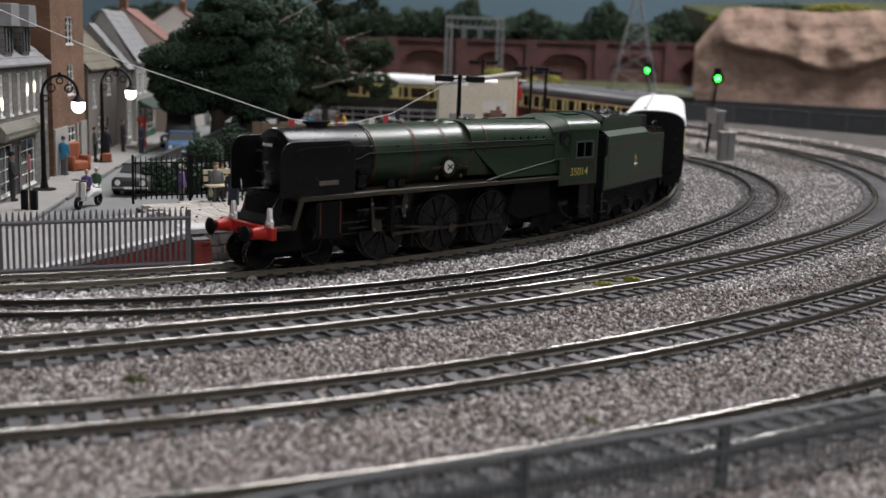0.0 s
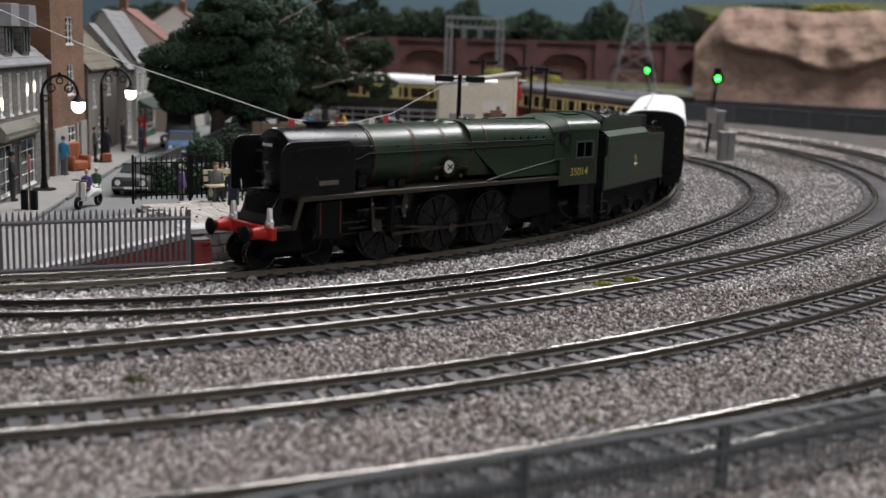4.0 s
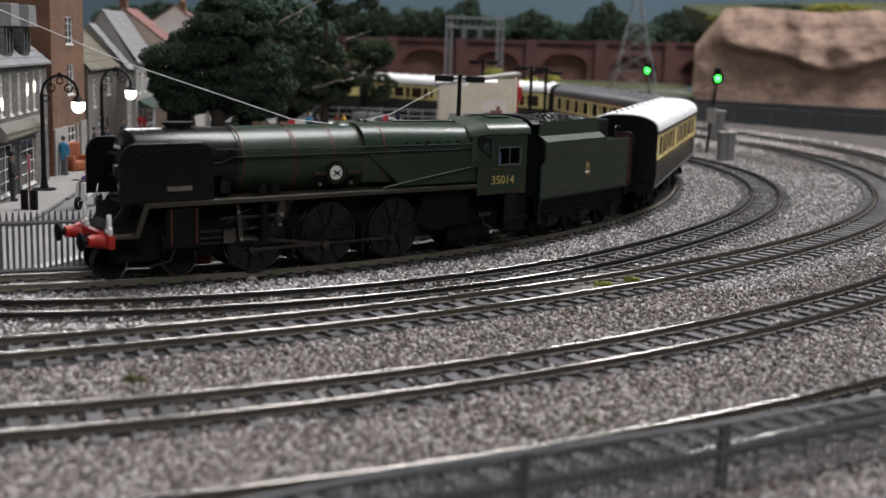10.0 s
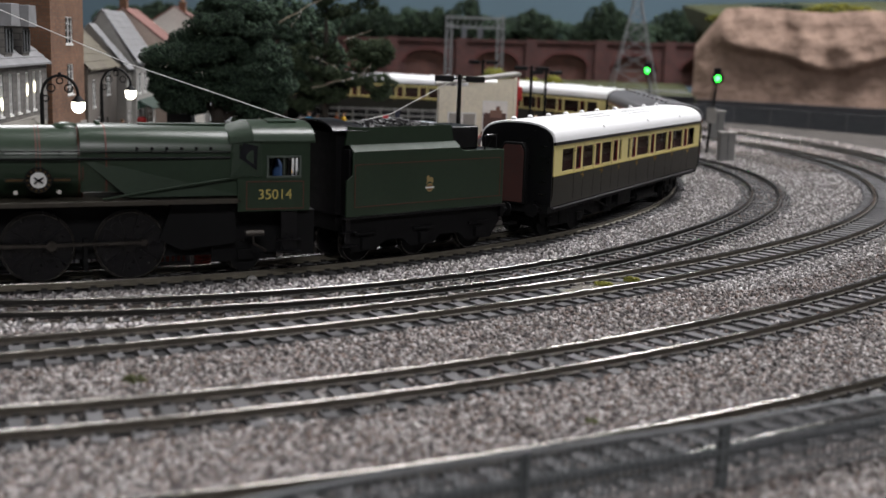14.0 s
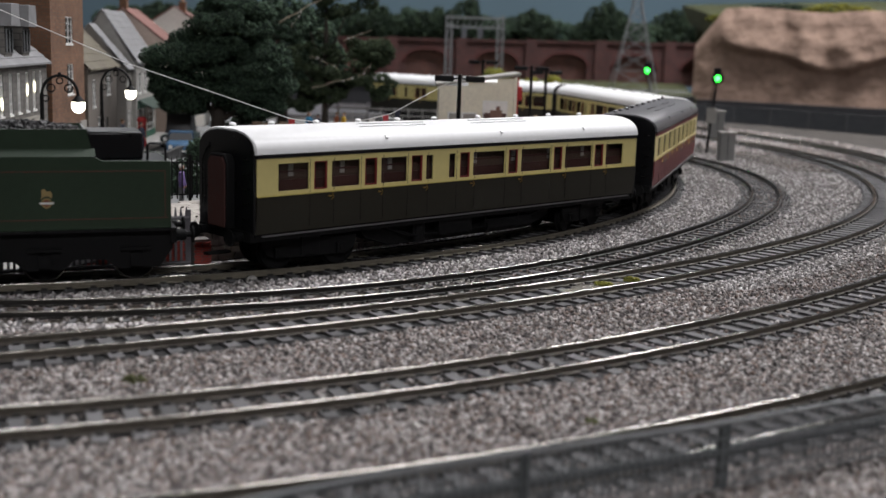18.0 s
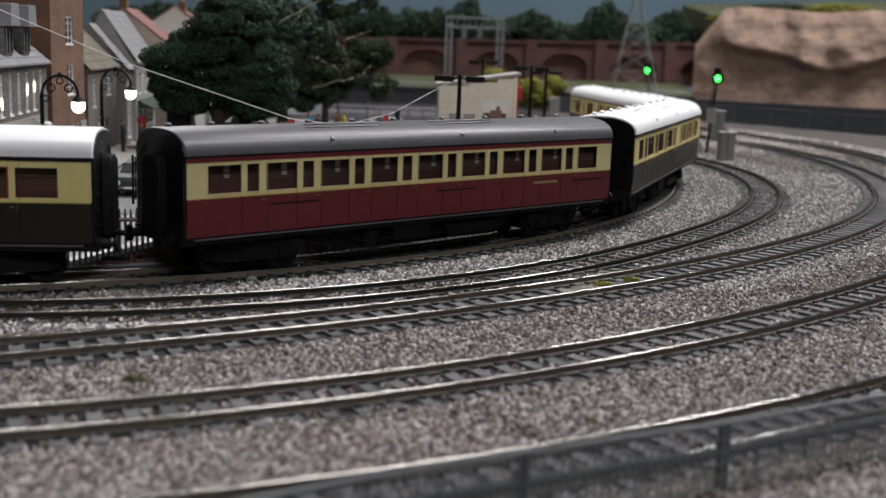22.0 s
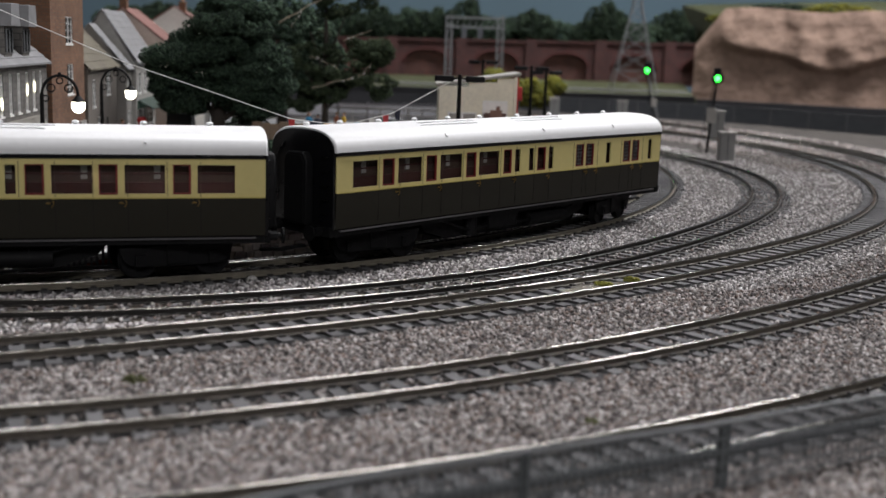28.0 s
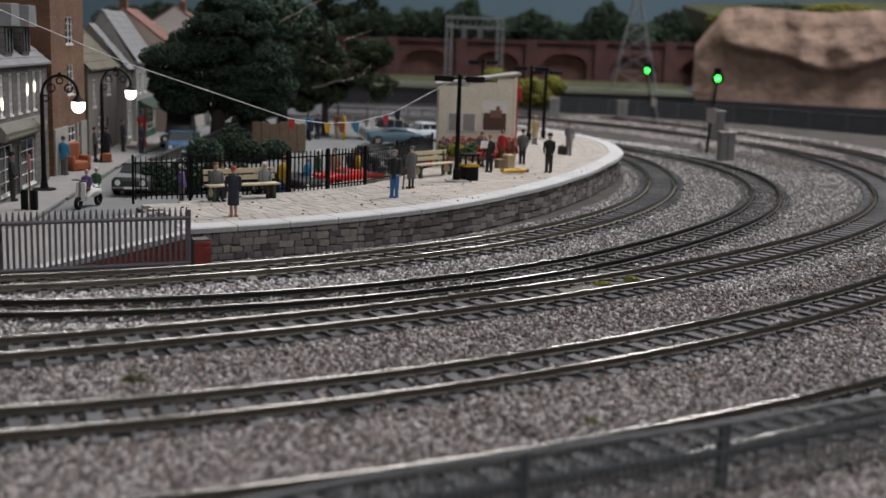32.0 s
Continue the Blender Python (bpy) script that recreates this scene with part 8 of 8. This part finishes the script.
tagged(part("road_wall", Geo().span(-420, 362, 1672, 1682, -3.6, 22).span(-420, 362, 1670, 1684, 22, 24), "darkboard", None), "dark parapet wall along the far road", "wall", kind="structure")
tagged(part("bank", Geo().add([(-420, 1682, 20), (366, 1682, 20), (400, 1950, 34), (-420, 1950, 34), (-420, 1682, -3.6), (366, 1682, -3.6), (400, 1950, -3.6), (-420, 1950, -3.6)], [(0, 1, 2, 3), (7, 6, 5, 4), (0, 4, 5, 1), (1, 5, 6, 2), (2, 6, 7, 3), (3, 7, 4, 0)]), "bankgrass", None, smooth=0), "grass bank below the arched wall", "bank", kind="structure")
tagged(part("bank_path", Geo().span(-420, 376, 1770, 1800, 24, 27.5), "road", None), "pale path on the bank", "path", kind="structure")
# arched retaining wall
aw_ = tagged(new("arched_wall"), "dark red brick retaining wall with blind arches", "wall", kind="structure")
AW, AZ0, AZ1 = 118.0, 30.0, 92.0
for k in range(-4, 5):
    x0 = 20 + AW * k
    top = AZ1 + 1.7 * (k + 1)
    ar = [(x0 + 22, AZ0), (x0 + 22, AZ0 + 28)] + [(x0 + 59 - 37 * math.cos(a), AZ0 + 28 + 20 * math.sin(a)) for a in [math.pi * i / 12 for i in range(1, 12)]] + [(x0 + 96, AZ0 + 28), (x0 + 96, AZ0)]
    outer = ar + [(x0 + AW, AZ0), (x0 + AW, top), (x0, top), (x0, AZ0)]
    part("bay", Geo().prism(outer, 1950, 1958, "y"), "wallred", aw_, smooth=0)
    part("arch_infill", Geo().span(x0 + 18, x0 + 100, 1958, 1962, AZ0, top), "wallred2", aw_)
    ring = [(x0 + 59 - 37 * math.cos(a), AZ0 + 28 + 20 * math.sin(a)) for a in [math.pi * i / 16 for i in range(17)]]
    out2 = [(x0 + 59 - 41 * math.cos(a), AZ0 + 28 + 24 * math.sin(a)) for a in [math.pi * i / 16 for i in range(17)]]
    part("arch_ring", Geo().prism(ring + out2[::-1], 1947.5, 1951, "y"), "p_archring" if "p_archring" in M else paint("archring", (0.075, 0.022, 0.02), 0.9), aw_, smooth=0)
    part("pilaster", Geo().span(x0 - 9, x0 + 9, 1944, 1950, AZ0, top + 5), "wallred", aw_)
    part("parapet", Geo().span(x0, x0 + AW, 1946, 1960, top, top + 4), "wallred", aw_)
# woods above the wall
for k in range(34):
    rr = random.Random(90 + k)
    x = -600 + 33 * k + rr.uniform(-10, 10)
    h = rr.uniform(36, 54) + (22 if k in (19, 26, 27, 30) else 0)
    w = rr.uniform(26, 38)
    tree(x, 2030 + rr.uniform(-20, 60), 60, "dark green bushy tree above the arched wall", [(0, 0, 30 + h * 0.5, w, 26, h * 0.55), (rr.uniform(-22, 22), 0, 42, w * 0.9, 24, 32), (rr.uniform(-14, 14), 0, 24 + h * 0.9, w * 0.45, 18, h * 0.4)], 1700, 2.9, "leaffar" if k % 4 else "leafdark", 100 + k, [((0, 0, 10), (8, 0, 40))], 3.0, name="background_tree")
tagged(part("upper_bank", Geo().span(-900, 480, 1964, 2600, 30, 72), "grass", None), "grass shelf above the arched wall", "bank", kind="structure")
for x, y, z, s_, seed in ((112, 1560, 4, 0.75, 201), (150, 1640, 22, 0.45, 202), (66, 1650, 22, 0.6, 203)):
    bsh = thing("flowering_bush", x, y, z, 0, "yellow green flowering bush by the far road", "bush", "flowering bushes")
    part("stem", Geo().cyl((0, 0, -6), (0, 0, 14 * s_), 1.2, n=6), "bark", bsh)
    part("crown", tuft_mesh("crown", "leafyellow", clumps(500, [(0, 0, 28 * s_, 30 * s_, 22 * s_, 24 * s_), (20 * s_, 0, 20 * s_, 20 * s_, 16 * s_, 16 * s_)], 3.4, seed)), "leafyellow", bsh)

# lattice pylon
py = thing("pylon", 282, 1750, 23, 0, "grey lattice steel pylon", "pylon")
H_, B0, B1 = 190.0, 35.0, 7.0
for sx in (-1, 1):
    for sy in (-1, 1):
        part("leg", Geo().cyl((sx * B0, sy * B0 * 0.6, 0), (sx * B1, sy * B1 * 0.6, 130), 1.0, n=5).cyl((sx * B1, sy * B1 * 0.6, 130), (sx * B1 * 0.7, sy * B1 * 0.4, H_), 0.9, n=5), "greypost", py)
lv = [0, 34, 62, 86, 106, 122, 136, 150, 164, 178, 190]
for a, b in zip(lv[:-1], lv[1:]):
    wa = B0 + (B1 - B0) * min(1, a / 130)
    wb = B0 + (B1 - B0) * min(1, b / 130)
    for sy in (-0.6, 0.6):
        part("brace", Geo().cyl((-wa, sy * wa, a), (wb, sy * wb, b), 0.5, n=4).cyl((wa, sy * wa, a), (-wb, sy * wb, b), 0.5, n=4).cyl((-wb, sy * wb, b), (wb, sy * wb, b), 0.5, n=4), "greypost", py)
# signal gantry
ga = thing("signal_gantry", 0, 1700, 27, 0, "grey steel signal gantry", "gantry")
for x in (-2, 74):
    for k in (-4, 4):
        part("post", Geo().span(x + k - 1.3, x + k + 1.3, -1.3, 1.3, 0, 102), "greypost", ga)
    for i in range(9):
        part("lattice", Geo().cyl((x - 4, 0, 8 + 11 * i), (x + 4, 0, 19 + 11 * i), 0.7, n=4), "greypost", ga)
for z in (86, 100):
    part("beam", Geo().span(-6, 80, -2, 2, z - 1.4, z + 1.4), "greypost", ga)
for i in range(9):
    part("truss_bar", Geo().cyl((-2 + 9 * i, 0, 86), (5 + 9 * i, 0, 100), 0.8, n=4), "greypost", ga)
for x in (20, 44):
    g_ = part("signal_head", Geo().span(x - 4, x + 4, -4, -1, 70, 86), "p_panelgrey", ga, bevel=0.5)
    part("hanger", Geo().span(x - 0.8, x + 0.8, -2, 0, 84, 90), "greypost", ga)


# rock cliff: one folded plaster face with a crevice and a thick back
def cliff():
    nx, nz = 150, 72
    V, F = [], []
    def plan(u):
        return 395 + 640 * u, 1850 - 330 * u
    for j in range(nz + 1):
        for i in range(nx + 1):
            u, v = i / nx, j / nz
            x, y = plan(u)
            top = 152 + 26 * u + 4 * math.sin(u * 9 + 1) + 10 * noise.noise(Vector((u * 6, 3.1, 0)))
            top *= 0.66 + 0.34 * min(1.0, u / 0.06)
            z = -4 + (top + 4) * v
            # a smooth lower slab under an overhanging, vertically folded upper mass
            crack = 0.70 - 0.86 * min(u, 0.33) + 0.30 * max(0.0, min(u, 0.42) - 0.33) * 6 + 0.015 * math.sin(u * 40)
            over = (v - crack) / 0.035
            lip = 1 / (1 + math.exp(-max(-30, min(30, 2.2 * over))))
            grow = max(0.0, min(1.0, (u - 0.035) * 18))
            b = 5 * noise.noise(Vector((u * 9, v * 1.6, 0.3))) + 2.2 * noise.noise(Vector((u * 26, v * 5.5, 9.0))) + 1.1 * noise.noise(Vector((u * 75, v * 17, 2.0)))
            b += lip * grow * (21 * math.exp(-max(0.0, v - crack) / 0.30) + 15 * noise.noise(Vector((u * 19, v * 1.0, 4.0))) + 3.4 * noise.noise(Vector((u * 38, v * 6, 6.0))))
            b += (1 - lip) * grow * 12 * (1 - v / max(0.1, crack))
            b += 15 * math.exp(-((u - 0.315) / 0.035) ** 2 - ((v - 0.66) / 0.2) ** 2)
            b -= 110 * max(0, v - 0.88) ** 1.4
            V.append((x - 0.46 * b, y - 0.89 * b, z))
    for j in range(nz):
        for i in range(nx):
            a = j * (nx + 1) + i
            F.append((a, a + 1, a + nx + 2, a + nx + 1))
    n0 = len(V)
    for i in range(nx + 1):
        x, y = plan(i / nx)
        t = V[nz * (nx + 1) + i]
        V.append((x + 60, y + 200, t[2] - 6))
        V.append((x + 60, y + 200, -4))
    for i in range(nx):
        a = nz * (nx + 1) + i
        F.append((a, a + 1, n0 + 2 * i + 2, n0 + 2 * i))
        F.append((n0 + 2 * i, n0 + 2 * i + 2, n0 + 2 * i + 3, n0 + 2 * i + 1))
    F.append(tuple([j * (nx + 1) for j in range(nz + 1)] + [n0, n0 + 1]))
    return Geo().add(V, F)


rk = thing("rock_cliff", 0, 0, 0, 0, "folded pink-brown plaster rock cliff", "cliff")
part("rock_face", cliff(), "rock", rk, smooth=60)
# black strip that draws the shadow line along the cliff foot
tagged(part("cliff_plinth", Geo().prism([(380, 1808), (1040, 1465), (1046, 1476), (386, 1819)], -3.6, 15, "z"), "darkboard", None), "black strip standing in for the shadow line at the cliff foot", "board", kind="structure")
tagged(part("cliff_top", Geo().add([(440, 1900, 146), (1100, 1570, 172), (1100, 2000, 205), (440, 2200, 176), (440, 1900, 100), (1100, 1570, 100), (1100, 2000, 100), (440, 2200, 100)], [(0, 1, 2, 3), (7, 6, 5, 4), (0, 4, 5, 1), (1, 5, 6, 2), (2, 6, 7, 3), (3, 7, 4, 0)]), "bankgrass", None, smooth=0), "dark grass slope on top of the cliff", "slope", kind="structure")
for k, (x, y, z, m) in enumerate(((462, 1850, 140, "leafyellow"), (520, 1830, 156, "leaffar"), (600, 1790, 156, "leafyellow"), (700, 1760, 150, "leafdark"), (790, 1720, 150, "leafmid"))):
    bs = thing("cliff_bush", x, y, z, 0, "low scrubby bush on top of the cliff", "bush", "cliff bushes")
    part("stem", Geo().cyl((0, 0, -12), (0, 0, 10), 1.5, n=6), "bark", bs)
    part("crown", tuft_mesh("crown", m, clumps(520, [(0, 0, 4, 40, 22, 8), (30, 0, 3, 26, 18, 7), (-30, 4, 2, 22, 16, 5)], 2.6, 300 + k)), m, bs)

# ==== foreground mesh fence on the board's edge ====
mf = thing("mesh_fence", 0, 0, 0, 0, "grey green welded mesh fence along the board edge", "fence")
M["meshfence"] = mat("grey green mesh wire", (0.16, 0.172, 0.178), 0.5, var=0.15)
M["meshrail"] = mat("dark teal fence rail", (0.045, 0.054, 0.057), 0.5, var=0.2)
z0f, z1f = -3.4, 12.0
WIRE = Geo().box((0, 0, (z0f + z1f) / 2), (0.6, 0.35, z1f - z0f)).mesh("mesh_wire", [M["meshfence"]], 0)
for (x0, y0), (x1, y1) in zip(MESH[:-1], MESH[1:]):
    L = math.hypot(x1 - x0, y1 - y0)
    t = math.atan2(y1 - y0, x1 - x0)
    n = int(L / 1.75)
    for k in range(n):
        part("mesh_wire", WIRE, "meshfence", mf, at=(x0 + (x1 - x0) * (k + 0.5) / n, y0 + (y1 - y0) * (k + 0.5) / n, 0), rz=t)
    for k in range(6):
        part("cross_wire", Geo().box((L / 2, 0, z0f + 1 + (z1f - z0f - 1.5) * k / 5), (L, 0.35, 0.35)), "meshfence", mf, at=(x0, y0, 0), rz=t)
    part("top_rail", Geo().box((L / 2, 0, z1f), (L, 0.8, 0.7)), "meshfence", mf, at=(x0, y0, 0), rz=t)
    part("middle_rail", Geo().box((L / 2, 0.6, 5.6), (L, 0.9, 2.0)), "meshrail", mf, at=(x0, y0, 0), rz=t)
for x, y in ((-25, 180.6), (17, 204.4), (60, 225.6), (112, 254)):
    part("post", Geo().box((0, 0, (z0f + z1f) / 2), (2.4, 1.4, z1f - z0f + 0.2)), "meshrail", mf, at=(x, y, 0), rz=0.5)
# tufts of scatter between the tracks
for k, (x, y, s_) in enumerate(((-80, 286, 3.4), (38, 266, 1.7), (208, 420, 2.2), (-96, 441, 1.0), (-72, 419, 2.0), (62.5, 427, 3.4), (75, 438, 3.2))):
    wd = thing("weed_tuft", x, y, -3.4 if k < 5 else -2.2, 0, "small olive green weed tuft in the ballast", "weed", "weeds")
    part("leaves", tuft_mesh("leaves", "concrete" if k == 4 else ("leafyellow" if k >= 5 else "grass"), clumps(160, [(0, 0, 0.6, s_, s_ * 0.8, s_ * (0.5 if k < 5 else 0.22))], 0.5, 400 + k)), "grass", wd)


glue = Geo()
ring = [(17.0 * math.cos(2 * math.pi * i / 22) * (1 + 0.14 * math.sin(3 * i)), 5.6 * math.sin(2 * math.pi * i / 22) * (1 + 0.2 * math.cos(2 * i))) for i in range(22)]
glue.loft([[(x * k, y * k, z) for x, y in ring] for k, z in ((1.0, -0.5), (0.96, 0.1), (0.7, 0.35), (0.2, 0.42))])
tagged(part("glue_patch", glue, paint("glue film", (0.20, 0.19, 0.165), 0.12, var=0.3, spec=0.7), None, at=(59, 424.5, -2.35), rz=0.70), "glossy dried glue patch between the rails", "glue patch")

# ==== everything that moves ====
def motions():
    times = [0.0, 5.2] + [round(5.4 + 0.2 * i, 3) for i in range(134)]
    for ob, s0, a, b in MOVING:
        rows = []
        for t in times:
            x, y, th = on_rails(s0 - rolled(t), a, b)
            rows.append((t, pose(x * U, y * U, 0, 0, 0, math.degrees(th))))
        walk(ob, rows)
    for bg, i, x in SWIVEL:
        ob, s0, a, b = MOVING[i]
        rows = []
        for t in times[::2] + [32.0]:
            s = s0 - rolled(t)
            ox, oy, th = on_rails(s, a, b)
            px, py = LINE_A.at(s + x)
            dx, dy = px - ox, py - oy
            lx, ly = dx * math.cos(th) + dy * math.sin(th), dy * math.cos(th) - dx * math.sin(th)
            rows.append((t, pose(lx * U, ly * U, 0, 0, 0, math.degrees(LINE_A.turn(s + x) - th))))
        walk(bg, rows)
    fine = [0.0, 5.2] + [round(5.3 + 0.1 * i, 3) for i in range(268)]
    for ob, x, y, z, r in ROLLING:
        walk(ob, [(t, pose(x * U, y * U, z * U, 0, math.degrees(-rolled(t) / r), 0)) for t in fine])
    for ob, x, y, z, a, kind in RODS:
        rows = []
        for t in fine:
            q = a - rolled(t) / 12.3
            px, pz = x + CRANK * math.sin(q), 12.3 + CRANK * math.cos(q)
            if kind == "coupling":
                rows.append((t, pose(px * U, y * U, pz * U)))
            else:
                hx = px - math.sqrt(42.0 ** 2 - (pz - 14.8) ** 2)
                if kind == "connecting":
                    rows.append((t, pose(hx * U, y * U, 14.8 * U, 0, math.degrees(math.atan2(14.8 - pz, px - hx)), 0)))
                else:
                    rows.append((t, pose(hx * U, y * U, 14.8 * U)))
        walk(ob, rows)


motions()
